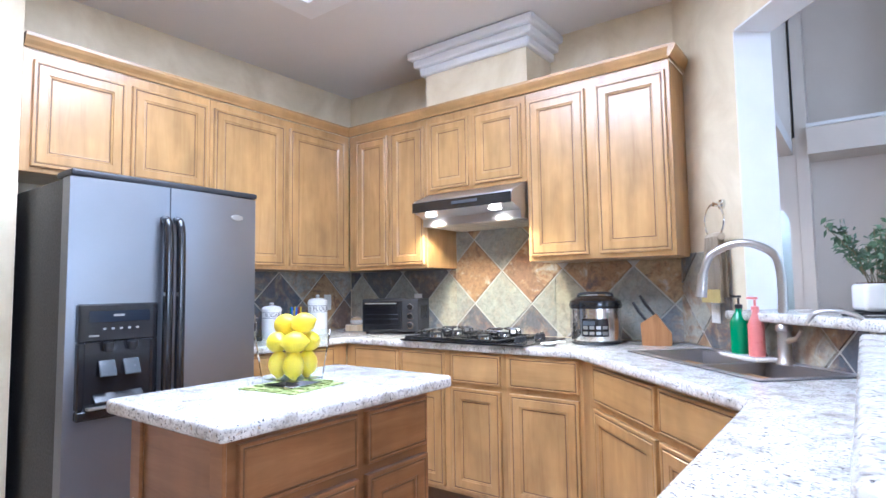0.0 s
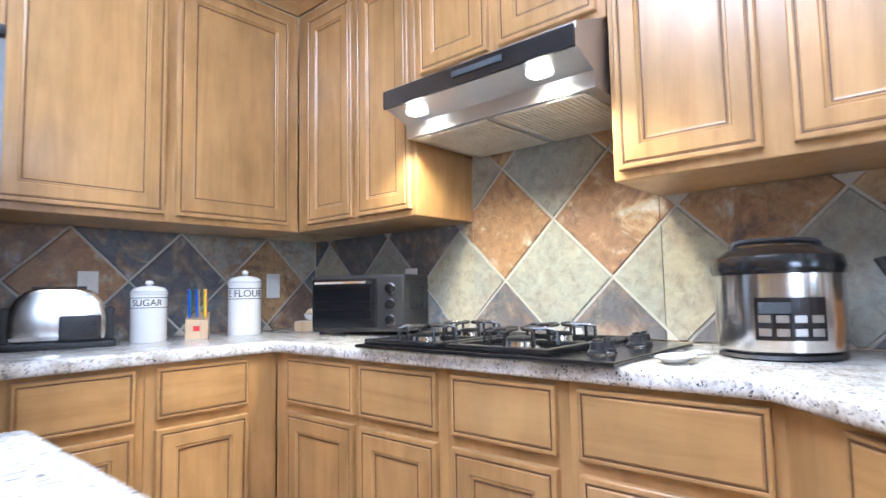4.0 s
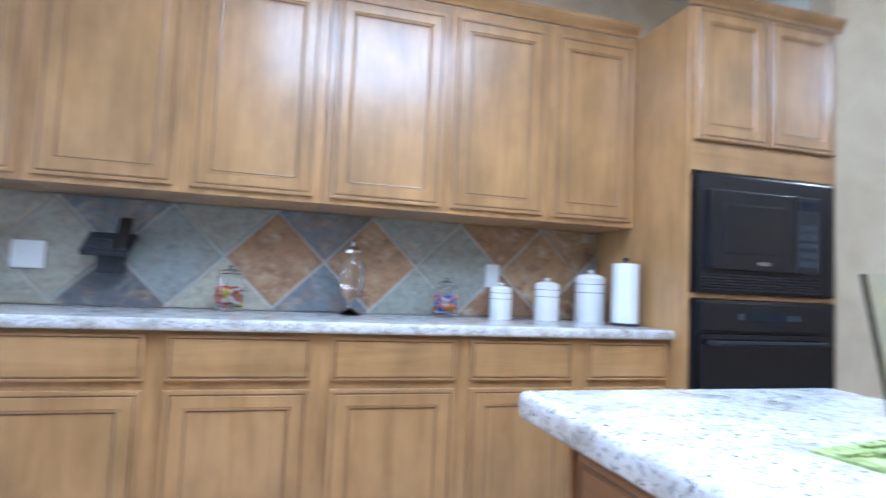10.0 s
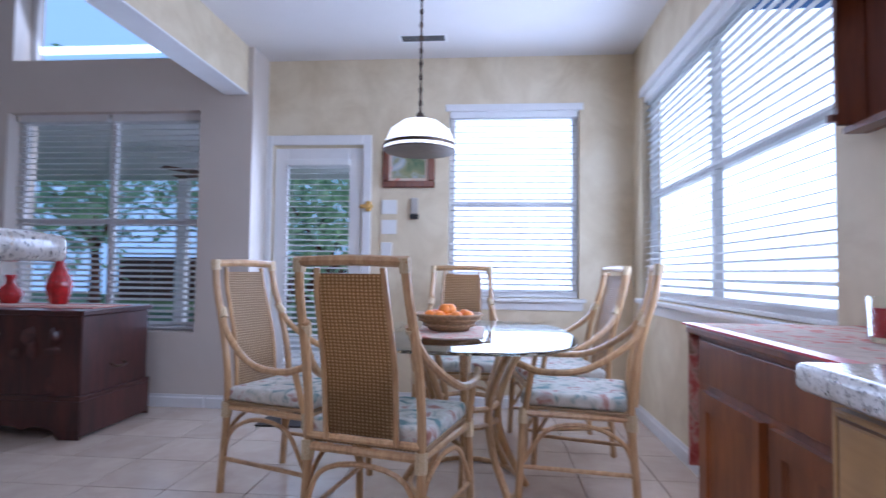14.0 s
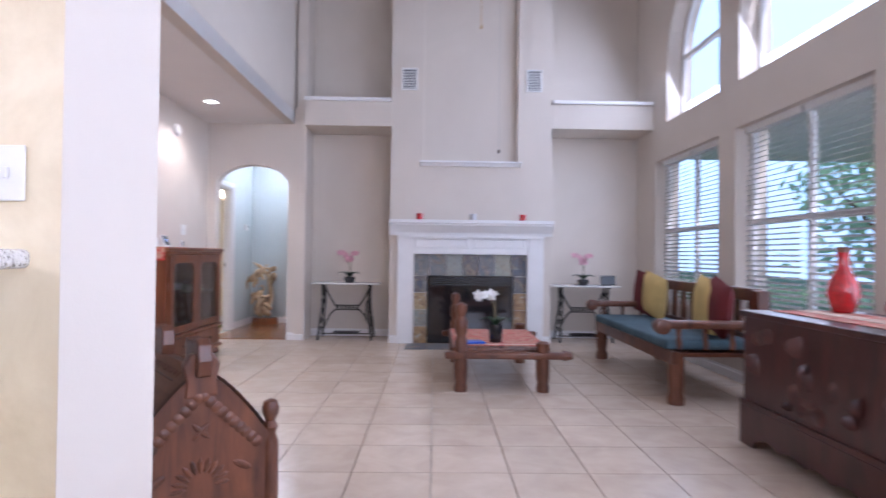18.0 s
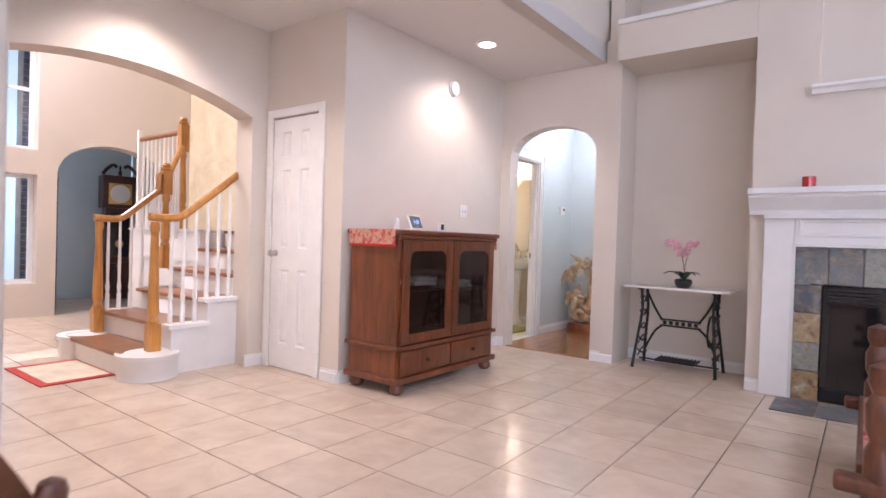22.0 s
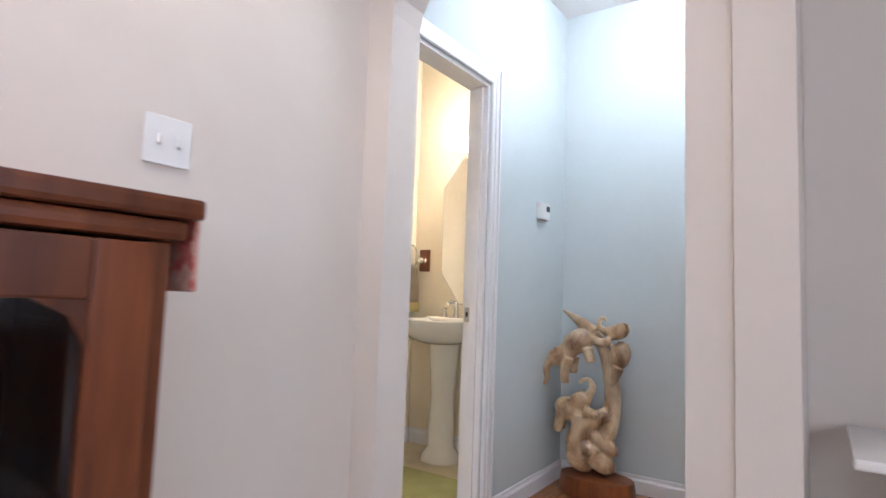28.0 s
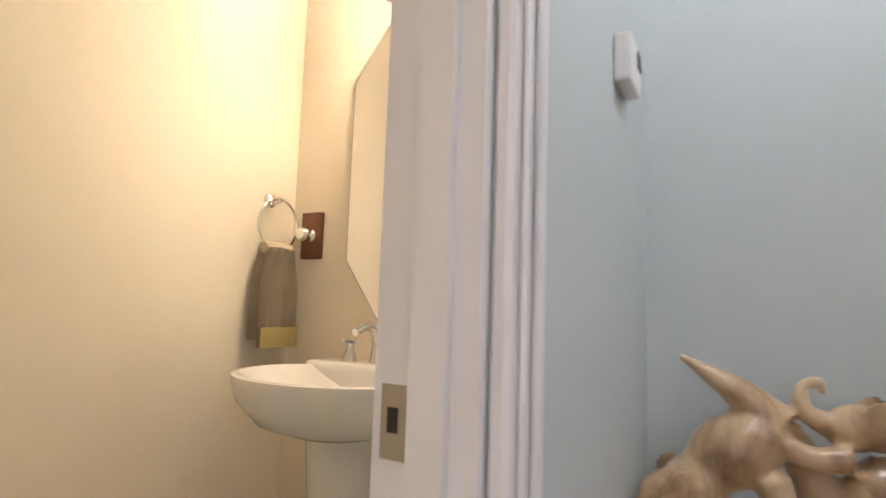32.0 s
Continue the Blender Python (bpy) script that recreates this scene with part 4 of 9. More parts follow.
def cab_door(w, h, parent, x, z, mt=None, name="door"):
    d = part(name, panel(w, h, DOOR_RINGS), mt or MAPLE, parent, m=pose(x, 0, z))
    ln = bmesh.new()
    for i0, i1, dd in ((0.0140, 0.0185, 0.0168), (0.0685, 0.0735, 0.0125)):
        r = []
        for ins in (i0, i1):
            r.append([ln.verts.new((q, -dd, s)) for q, s in ((ins, ins), (w - ins, ins), (w - ins, h - ins), (ins, h - ins))])
        for i in range(4):
            ln.faces.new((r[0][i], r[0][(i + 1) % 4], r[1][(i + 1) % 4], r[1][i]))
    part("glaze_line", ln, DARK_BROWN, d)
    return d


def drawer_front(w, h, parent, x, z, mt=None):
    d = part("drawer_front", panel(w, h, DRAWER_RINGS), mt or MAPLE_X, parent, m=pose(x, 0, z))
    ln = bmesh.new()
    r = []
    for ins in (0.0095, 0.0135):
        r.append([ln.verts.new((q, -0.0162, s)) for q, s in ((ins, ins), (w - ins, ins), (w - ins, h - ins), (ins, h - ins))])
    for i in range(4):
        ln.faces.new((r[0][i], r[0][(i + 1) % 4], r[1][(i + 1) % 4], r[1][i]))
    part("glaze_line", ln, DARK_BROWN, d)
    return d


def base_unit(m, w, label, fronts, depth=0.60, mt=None, mx=None, group="kitchen base cabinets", drawer=True):
    """fronts: (x, width) of each drawer with a door below it."""
    u = thing("base_cabinet", label, "cabinet", m, group)
    part("body", boxes([(0, 0, 0.10, w, depth, 0.868)]), mt or MAPLE, u)
    # toe kick in a darker brown than the cabinet body
    part("toe_kick", boxes([(0, 0.07, 0, w, depth, 0.098)]), DARK_BROWN, u)
    for x, fw in fronts:
        if drawer:
            drawer_front(fw, 0.155, u, x, 0.70, mx)
            cab_door(fw, 0.545, u, x, 0.125, mt)
        else:
            cab_door(fw, 0.73, u, x, 0.125, mt)
    return u


def wall_unit(m, w, z0, z1, label, doors, depth=0.33, group="kitchen wall cabinets"):
    u = thing("wall_cabinet", label, "cabinet", m, group)
    part("body", box(0, 0, z0, w, depth, z1, 0.003, 1), MAPLE, u)
    for x, dw in doors:
        cab_door(dw, z1 - z0 - 0.075, u, x, z0 + 0.025)
    return u


BASE = "honey maple base cabinet with drawer over raised-panel door"
UPPER = "honey maple wall cabinet with raised-panel doors"
SF, SW_ = 3.23, 3.82          # stove wall: base front, wall
FX, FW_ = -2.41, -2.985       # fridge wall: base front, wall
CROWN = [(0.0, 0.0), (-0.012, 0.0), (-0.016, 0.012), (-0.03, 0.03), (-0.038, 0.045), (-0.038, 0.06), (0.0, 0.06)]
ZT = 2.315                    # top of the wall cabinets

# stove wall, base: corner, under cooktop, right
base_unit(pose(-2.405, SF, 0), 0.455, BASE, [(0.08, 0.36)])
base_unit(pose(-1.95, SF, 0), 0.36, BASE, [(0.015, 0.315)])
base_unit(pose(-1.59, SF, 0), 0.365, BASE, [(0.025, 0.31)])
base_unit(pose(-1.225, SF, 0), 0.42, BASE, [(0.025, 0.375)])
# diagonal sink front and peninsula
DA = Vector((-0.805, 3.23, 0))
DB = Vector((0.055, 2.37, 0))
DANG = math.degrees(math.atan2(DB.y - DA.y, DB.x - DA.x))
DL = (DB - DA).length
sink_base = base_unit(pose(DA.x, DA.y, 0, 0, 0, DANG), DL, "honey maple diagonal sink base with false drawer fronts", [(0.15, 0.53), (0.71, 0.47)], 0.45)
base_unit(pose(0.055, 2.355, 0, 0, 0, -90), 0.52, BASE, [(0.05, 0.42)], 0.33)
base_unit(pose(0.055, 1.833, 0, 0, 0, -90), 0.52, BASE, [(0.03, 0.42)], 0.33)
# fridge wall, base
base_unit(pose(FX, 2.41, 0, 0, 0, 90), 0.365, BASE, [(0.035, 0.30)])
base_unit(pose(FX, 2.777, 0, 0, 0, 90), 0.45, BASE, [(0.03, 0.305)])
# south wall, base: fronts face +y
SB = 0.10
S_EDGES = [0.975, 0.42, -0.138, -0.68, -1.214, -1.714, -2.145]
S_FRONTS = [(0.945, 0.455), (0.388, -0.103), (-0.172, -0.643), (-0.717, -1.183), (-1.245, -1.678), (-1.749, -2.125)]
for (a, b), (p, q) in zip(zip(S_EDGES, S_EDGES[1:]), S_FRONTS):
    base_unit(pose(a, SB, 0, 0, 0, 180), a - b, BASE, [(a - p, p - q)])

# wall cabinets on the stove wall
UY = 3.49
wall_unit(pose(-2.655, UY, 0), 0.715, 1.345, ZT, UPPER, [(0.085, 0.295), (0.41, 0.285)])
wall_unit(pose(-1.938, UY, 0), 0.723, 1.812, ZT, "short honey maple wall cabinet above the range hood", [(0.035, 0.295), (0.372, 0.325)])
wall_unit(pose(-1.213, UY, 0), 0.79, 1.355, ZT, UPPER, [(0.02, 0.335), (0.415, 0.355)])
# fridge wall: tall pair beside the fridge, short pair above it
wall_unit(pose(-2.66, 2.41, 0, 0, 0, 90), 1.08, 1.345, ZT, UPPER, [(0.02, 0.49), (0.55, 0.475)], 0.325)
wall_unit(pose(-2.66, 1.515, 0, 0, 0, 90), 0.893, 1.755, ZT, "short honey maple wall cabinet above the fridge", [(0.04, 0.395), (0.465, 0.405)], 0.325)
# south wall
for x, w, d0, dw in ((0.90, 0.497, 0.02, 0.448), (0.402, 0.529, 0.028, 0.47), (-0.128, 0.530, 0.033, 0.464), (-0.659, 0.530, 0.035, 0.467), (-1.190, 0.488, 0.027, 0.432), (-1.679, 0.466, 0.029, 0.405)):
    wall_unit(pose(x, -0.17, 0, 0, 0, 180), w, 1.375, ZT, UPPER, [(d0, dw)])


def crown_run(m, length, z=ZT, mt=None):
    return single("crown_trim", turned(profile_run(CROWN, 0, length), Matrix.Translation((0, 0, z))), mt or MAPLE_X, "stained maple crown moulding on the wall cabinets", "trim", m, kind="structure")


crown_run(pose(-2.655, UY, 0.002), 2.24)
crown_run(pose(-2.66, 1.515, 0.002, 0, 0, 90), 1.975)
crown_run(pose(0.90, -0.17, 0.002, 0, 0, 180), 3.045)
crown_run(pose(-0.421, 3.455, 0.002, 0, 0, 90), 0.36)

# oven tower
OT = thing("oven_tower", "tall honey maple cabinet holding microwave and oven", "cabinet", pose(-2.147, 0.20, 0, 0, 0, 180))
part("side_panel", box(0, 0, 0.0, 0.02, 0.695, ZT, 0.002, 1), MAPLE, OT)
part("side_panel", box(0.80, 0, 0.0, 0.82, 0.695, ZT, 0.002, 1), MAPLE, OT)
part("body", boxes([(0.021, 0.03, 0.1, 0.799, 0.695, 0.46), (0.021, 0.6, 0.46, 0.799, 0.695, 1.60), (0.021, 0.002, 1.60, 0.799, 0.695, ZT), (0.021, 0.002, 1.055, 0.799, 0.55, 1.075)]), MAPLE_X, OT)
cab_door(0.365, 0.58, OT, 0.035, 1.73)
cab_door(0.365, 0.58, OT, 0.42, 1.73)
drawer_front(0.76, 0.33, OT, 0.03, 0.115)
crown_run(pose(-2.14, 0.20, 0.004, 0, 0, 180), 0.84)


def microwave(m):
    u = thing("built_in_microwave", "black built-in microwave with window and vent trim", "microwave", m)
    part("trim_frame", box(0, -0.012, 0, 0.745, 0.5, 0.51, 0.006), BLACK, u)
    part("door", box(0.05, -0.034, 0.10, 0.50, -0.013, 0.44, 0.005), BLACK, u)
    part("window", box(0.12, -0.038, 0.17, 0.42, -0.0345, 0.38, 0.002, 1), OVENGLASS, u)
    part("control_panel", box(0.505, -0.034, 0.10, 0.635, -0.013, 0.44, 0.004), BLACK_M, u)
    for i in range(5):
        for j in range(3):
            part("button", box(0.52 + j * 0.035, -0.0365, 0.13 + i * 0.04, 0.548 + j * 0.035, -0.0345, 0.158 + i * 0.04), GREY_P, u)
    part("display", box(0.52, -0.0365, 0.38, 0.62, -0.0345, 0.42), SCREEN, u)
    for k in range(6):
        part("vent_slat", box(0.03, -0.018, 0.015 + k * 0.012, 0.655, -0.0125, 0.021 + k * 0.012), BLACK_M, u)
    part("badge", box(0.30, -0.0355, 0.125, 0.36, -0.0345, 0.14), NICKEL, u)
    return u


def wall_oven(m):
    u = thing("wall_oven", "black built-in wall oven with control strip", "oven", m)
    part("body", box(0, -0.012, 0, 0.745, 0.5, 0.585, 0.005), BLACK, u)
    part("control_panel", box(0.01, -0.03, 0.455, 0.675, -0.0125, 0.575, 0.004), BLACK, u)
    part("display", box(0.24, -0.0325, 0.50, 0.44, -0.0305, 0.54), SCREEN, u)
    for x in (0.20, 0.46, 0.50):
        part("button", box(x, -0.0325, 0.505, x + 0.025, -0.0305, 0.53), GREY_P, u)
    part("door", box(0.01, -0.035, 0.01, 0.675, -0.0125, 0.445, 0.005), OVENGLASS, u)
    part("handle", tube([(0.05, -0.036, 0.41), (0.05, -0.075, 0.41), (0.635, -0.075, 0.41), (0.635, -0.036, 0.41)], 0.011, 8), BLACK_M, u, smooth=True)
    return u


microwave(pose(-2.184, 0.205, 1.078, 0, 0, 180))
wall_oven(pose(-2.184, 0.205, 0.464, 0, 0, 180))

# worktops
inner = [(DA.x - 0.02, SF - 0.035), (DB.x - 0.035, DB.y - 0.02)]
sd = (DB - DA).normalized()
sn = Vector((-sd.y, sd.x, 0))
SC = DA + sd * 0.55 + sn * 0.37


def diag(u, v):
    p = SC + sd * u + sn * v
    return (p.x, p.y)


sink_hole = [diag(-0.42, -0.19), diag(0.42, -0.19), diag(0.42, 0.19), diag(-0.42, 0.19)]
WALL_A = (-0.33, 3.815)
top_outline = [(-2.98, 2.39), (FX + 0.035, 2.39), (FX + 0.035, SF - 0.035), inner[0], inner[1], (DB.x - 0.035, 1.275), (0.46, 1.275), (0.46, 2.60), (0.60, 2.70), (-0.42, 3.81), (-2.98, 3.81)]
single("worktop", prism(top_outline, 0.870, 0.912, 0.014, [sink_hole]), GRANITE, "speckled white granite worktop with rounded edge", "worktop", smooth=True)
single("worktop", prism([(0.992, 0.145), (-2.143, 0.145), (-2.143, -0.495), (0.992, -0.495)], 0.870, 0.912, 0.014), GRANITE, "speckled white granite worktop with rounded edge", "worktop", smooth=True)


# island
def island():
    u = thing("kitchen_island", "dark glazed maple kitchen island with granite top", "island", pose(-1.168, 1.845, 0) @ Matrix.Diagonal((1.05, 0.95, 1, 1)))
    part("body", box(-0.205, -0.40, 0.1, 0.205, 0.40, 0.868, 0.004, 1), MAPLE_DARK, u)
    # island toe kick, darker brown than the body above it
    part("toe_kick", box(-0.16, -0.35, 0, 0.16, 0.35, 0.098), DARK_BROWN, u)
    part("granite_top", box(-0.278, -0.46, 0.870, 0.278, 0.46, 0.912, 0.015, 3), GRANITE, u, smooth=True)
    e = part("front_face", box(-0.40, 0, 0.1, 0.40, 0.004, 0.868), MAPLE_DARK, u, m=pose(0.211, 0, 0, 0, 0, 90))
    for x, w in ((-0.37, 0.41), (0.08, 0.30)):
        drawer_front(w, 0.155, e, x, 0.69, MAPLE_DARK)
        cab_door(w, 0.53, e, x, 0.13, MAPLE_DARK)
    part("corner_post", box(0.165, -0.412, 0.1, 0.22, -0.40, 0.868, 0.003, 1), MAPLE_DARK, u)
    part("corner_post", box(-0.22, -0.412, 0.1, -0.165, -0.40, 0.868, 0.003, 1), MAPLE_DARK, u)


island()


# fridge
def fridge():
    u = thing("refrigerator", "stainless side-by-side refrigerator with ice dispenser", "refrigerator", pose(-2.150, 1.540, 0, 0, 0, 90) @ Matrix.Diagonal((0.908, 0.98, 0.955, 1)))
    W = 0.905
    part("body", box(0.005, 0.07, 0.02, W - 0.005, 0.80, 1.745, 0.006), BLACK_M, u)
    part("top_cap", box(0.0, -0.02, 1.748, W, 0.14, 1.776, 0.01), BLACK_M, u)
    part("grille", box(0.01, 0.0, 0.02, W - 0.01, 0.069, 0.10, 0.004), BLACK_M, u)
    for x0, x1 in ((0.0, 0.413), (0.418, W)):
        d = bmesh.new()
        n = 10
        zz = (0.105, 1.745)
        fr = [[d.verts.new((x0 + (x1 - x0) * i / n, -0.028 * math.sin(math.pi * (x0 + (x1 - x0) * i / n) / W) - 0.004, z)) for i in range(n + 1)] for z in zz]
        bk = [[d.verts.new((x0 + (x1 - x0) * i / n, 0.068, z)) for i in range(n + 1)] for z in zz]
        for i in range(n):
            d.faces.new((fr[0][i], fr[0][i + 1], fr[1][i + 1], fr[1][i]))
            d.faces.new((bk[0][i + 1], bk[0][i], bk[1][i], bk[1][i + 1]))
            d.faces.new((fr[1][i], fr[1][i + 1], bk[1][i + 1], bk[1][i]))
            d.faces.new((fr[0][i + 1], fr[0][i], bk[0][i], bk[0][i + 1]))
        for i in (0, n):
            d.faces.new((fr[0][i], fr[1][i], bk[1][i], bk[0][i]))
        part("door", d, FRIDGE, u, "satin stainless door", True)
    for x in (0.386, 0.446):
        h = part("handle", tube([(x, -0.03, 0.36), (x, -0.075, 0.44), (x, -0.078, 0.95), (x, -0.075, 1.52), (x, -0.03, 1.60)], [0.018, 0.021, 0.022, 0.021, 0.018], 10, n=6), BLACK, u, "long black handle", True)
        part("handle_band", lathe([(0.0235, -0.008), (0.0235, 0.008)], 10, at=(x, -0.077, 1.26)), CHROME, h)
    dp = part("dispenser", boxes([(0.035, -0.040, 0.76, 0.365, -0.008, 0.80), (0.035, -0.040, 1.07, 0.365, -0.008, 1.225), (0.035, -0.040, 0.8005, 0.065, -0.008, 1.0695), (0.335, -0.040, 0.8005, 0.365, -0.008, 1.0695)], 0.006), BLACK, u, "black dispenser surround")
    part("recess", box(0.066, -0.0325, 0.801, 0.334, -0.0305, 1.069), BLACK, dp)
    part("tray", box(0.072, -0.060, 0.801, 0.328, -0.033, 0.812, 0.003), NICKEL, dp)
    part("chute", turned(profile_run([(-0.033, 0.86), (-0.060, 0.83), (-0.060, 0.822), (-0.033, 0.822)], 0.10, 0.30), pose(0, 0, 0)), BLACK, dp)
    for x in (0.15, 0.25):
        part("paddle", turned(box(-0.034, -0.008, -0.035, 0.034, 0.004, 0.035, 0.012, 3), pose(x, -0.045, 0.96, -24, 0, 0)), GREY_P, dp, smooth=True)
        part("nozzle", lathe([(0.022, 0.0), (0.016, -0.035), (0.0, -0.036)], 12, at=(x, -0.05, 1.066)), BLACK_M, dp, smooth=True)
    for i in range(5):
        part("button", box(0.13 + i * 0.034, -0.0425, 1.118, 0.142 + i * 0.034, -0.0405, 1.126), NICKEL, dp)
    part("display", box(0.075, -0.0425, 1.15, 0.325, -0.0405, 1.195), SCREEN, dp)
    part("lettering_bar", box(0.17, -0.0445, 1.172, 0.215, -0.0426, 1.181), NICKEL, dp)
    part("lettering_bar", box(0.075, -0.0425, 1.092, 0.115, -0.0405, 1.099), NICKEL, dp)
    part("badge", lathe([(0.0, 0.0), (0.03, 0.0), (0.028, 0.003), (0.0, 0.004)], 16, sx=1.2, sy=0.5), NICKEL, u, m=pose(0.78, -0.0215, 1.64, 90, 0, 0))


fridge()


# hood
def hood():
    u = thing("range_hood", "stainless under-cabinet range hood with two lit lamps", "range hood", pose(-1.918, 3.82, 1.60))
    W = 0.695
    b = bmesh.new()
    pr = [(-0.005, 0.21), (-0.335, 0.21), (-0.49, 0.145), (-0.50, 0.085), (-0.40, 0.045), (-0.395, 0.0), (-0.005, 0.0)]
    b = profile_run(pr, 0, W)
    part("body", b, STEEL, u)
    part("front_band", box(0.0, -0.508, 0.075, W, -0.497, 0.135, 0.002, 1), BLACK, u)
    part("switch", box(0.30, -0.513, 0.10, 0.48, -0.5085, 0.118, 0.001, 1), GREY_P, u)
    for x in (0.03, 0.36):
        f = part("filter", box(x, -0.385, -0.006, x + 0.30, -0.02, -0.001), ALUM, u)
        part("mesh_relief", boxes([(x + 0.02 + 0.016 * i, -0.37, -0.0085, x + 0.026 + 0.016 * i, -0.03, -0.0065) for i in range(17)]), ALUM, f)
    for x in (0.10, 0.56):
        part("lamp", lathe([(0.038, 0.0), (0.034, -0.006), (0.0, -0.008)], 16, at=(x, -0.447, 0.0605)), HOODGLOW, u)
    part("liner", boxes([(0.01, -0.325, 0.2105, W - 0.01, -0.006, 0.219)]), STEEL, u)


hood()


def cooktop():
    u = thing("gas_cooktop", "black glass gas cooktop with polished star-shaped grates", "cooktop", pose(-1.495, 3.42, 0.912))
    part("glass_plate", box(-0.405, -0.25, 0.001, 0.405, 0.25, 0.011, 0.004), BLACK, u)
    for gx, w in ((-0.245, 0.145), (0.085, 0.155)):
        pan = bmesh.new()
        for q in ((gx - w, -0.225, gx + w, -0.195), (gx - w, 0.195, gx + w, 0.225), (gx - w, -0.1945, gx - w + 0.022, 0.1945), (gx + w - 0.022, -0.1945, gx + w, 0.1945), (gx - w + 0.0225, -0.014, gx + w - 0.0225, 0.014)):
            add_box(pan, q[0], q[1], 0.0115, q[2], q[3], 0.026)
        soften(pan, 0.004, 2)
        part("grate_frame", pan, POLISH, u, smooth=True)
        for by in (-0.105, 0.105):
            r = 0.036 if by > 0 else 0.044
            b = part("burner", lathe([(r * 1.25, 0.0115), (r * 1.2, 0.017), (r, 0.019), (r * 0.95, 0.031), (0.0, 0.032)], 18, at=(gx, by, 0)), CHROME, u, smooth=True)
            part("burner_cap", lathe([(r * 0.86, 0.0325), (r * 0.86, 0.039), (r * 0.7, 0.042), (0.0, 0.042)], 18, at=(gx, by, 0)), IRON, b, smooth=True)
            for k in range(8):
                a_ = math.pi * k / 4 + 0.2
                c, d = math.cos(a_), math.sin(a_)
                ro = 0.082 if k % 2 else 0.100
                g = tube([(gx + c * 0.018, by + d * 0.018, 0.062), (gx + c * ro * 0.8, by + d * ro * 0.8, 0.062), (gx + c * ro, by + d * ro, 0.057), (gx + c * (ro + 0.002), by + d * (ro + 0.002), 0.0115)], 0.0048, 6)
                part("grate_finger", g, POLISH, u)
    for y in (-0.135, -0.085, 0.085, 0.135):
        k = part("knob", lathe([(0.022, 0.0125), (0.022, 0.020), (0.018, 0.023), (0.016, 0.040), (0.0, 0.041)], 14, at=(0.315, y, 0)), BLACK_M, u, smooth=True)
        part("knob_ring", lathe([(0.0255, 0.0112), (0.0255, 0.0145), (0.0225, 0.0145)], 14, at=(0.315, y, 0)), CHROME, k)
        part("knob_grip", box(0.311, y - 0.018, 0.0415, 0.319, y + 0.018, 0.047, 0.002, 1), BLACK_M, k)



cooktop()


def sink():
    ang = DANG
    m = Matrix.Translation((SC.x, SC.y, 0.912)) @ pose(0, 0, 0, 0, 0, ang)
    u = thing("kitchen_sink", "stainless steel corner sink set into the granite", "sink", m)
    b = bmesh.new()
    for x0, x1 in ((-0.40, 0.40),):
        vs = []
        for z, i in ((0.0, 0.0), (-0.19, 0.02), (-0.20, 0.05)):
            vs.append([b.verts.new(p) for p in ((x0 + i, -0.17 + i, z), (x1 - i, -0.17 + i, z), (x1 - i, 0.15 - i, z), (x0 + i, 0.15 - i, z))])
        for a, c in zip(vs, vs[1:]):
            for i in range(4):
                b.faces.new((a[i], a[(i + 1) % 4], c[(i + 1) % 4], c[i]))
        b.faces.new(vs[-1])
    part("basin", b, STEEL, u, "brushed steel basin")
    part("rim", boxes([(-0.43, -0.20, 0.001, 0.43, -0.169, 0.006), (-0.43, 0.149, 0.001, 0.43, 0.20, 0.006), (-0.43, -0.169, 0.001, -0.399, 0.149, 0.006), (0.399, -0.169, 0.001, 0.43, 0.149, 0.006)], 0.002), STEEL, u)
    part("divider", box(-0.01, -0.169, -0.10, 0.01, 0.149, -0.004, 0.004), STEEL, u)
    part("drain", lathe([(0.045, 0.0), (0.04, 0.004), (0.0, 0.002)], 16, at=(0.2, 0, -0.199)), CHROME, u)
    f = thing("kitchen_faucet", "brushed nickel gooseneck kitchen faucet", "faucet", Matrix.Translation(PM @ Vector((0.86, -0.06, 0.912))) @ pose(0, 0, 0, 0, 0, ang))
    part("base", lathe([(0.032, 0.0), (0.030, 0.012), (0.024, 0.02), (0.023, 0.12), (0.028, 0.125), (0.028, 0.14), (0.02, 0.15)], 16), NICKEL, f, smooth=True)
    part("spout", tube([(0, 0, 0.14), (0, 0, 0.34), (-0.02, -0.02, 0.42), (-0.09, -0.09, 0.46), (-0.165, -0.165, 0.42), (-0.19, -0.19, 0.34)], 0.0155, 12, n=6), NICKEL, f, smooth=True)
    part("spray_head", tube([(-0.19, -0.19, 0.345), (-0.198, -0.198, 0.25)], [0.018, 0.022], 12), NICKEL, f, smooth=True)
    part("lever", tube([(0.02, 0, 0.09), (0.06, 0.0, 0.10), (0.085, 0, 0.13)], [0.012, 0.009, 0.007], 8), NICKEL, f, smooth=True)
    w = thing("water_filter_tap", "slim nickel filtered-water tap beside the sink", "faucet", Matrix.Translation(PM @ Vector((1.27, -0.06, 0.912))) @ pose(0, 0, 0, 0, 0, ang))
    part("base", lathe([(0.022, 0), (0.02, 0.02), (0.014, 0.03), (0.013, 0.09)], 12), NICKEL, w, smooth=True)
    part("spout", tube([(0, 0, 0.08), (0, 0, 0.13), (-0.03, -0.03, 0.20), (-0.10, -0.09, 0.21), (-0.13, -0.12, 0.17)], 0.007, 8, n=5), NICKEL, w, smooth=True)
    part("knob", lathe([(0.01, 0), (0.016, 0.008), (0.01, 0.02)], 10, at=(0.025, 0, 0.06)), BLACK_M, w)
    return m


SINK_M = sink()


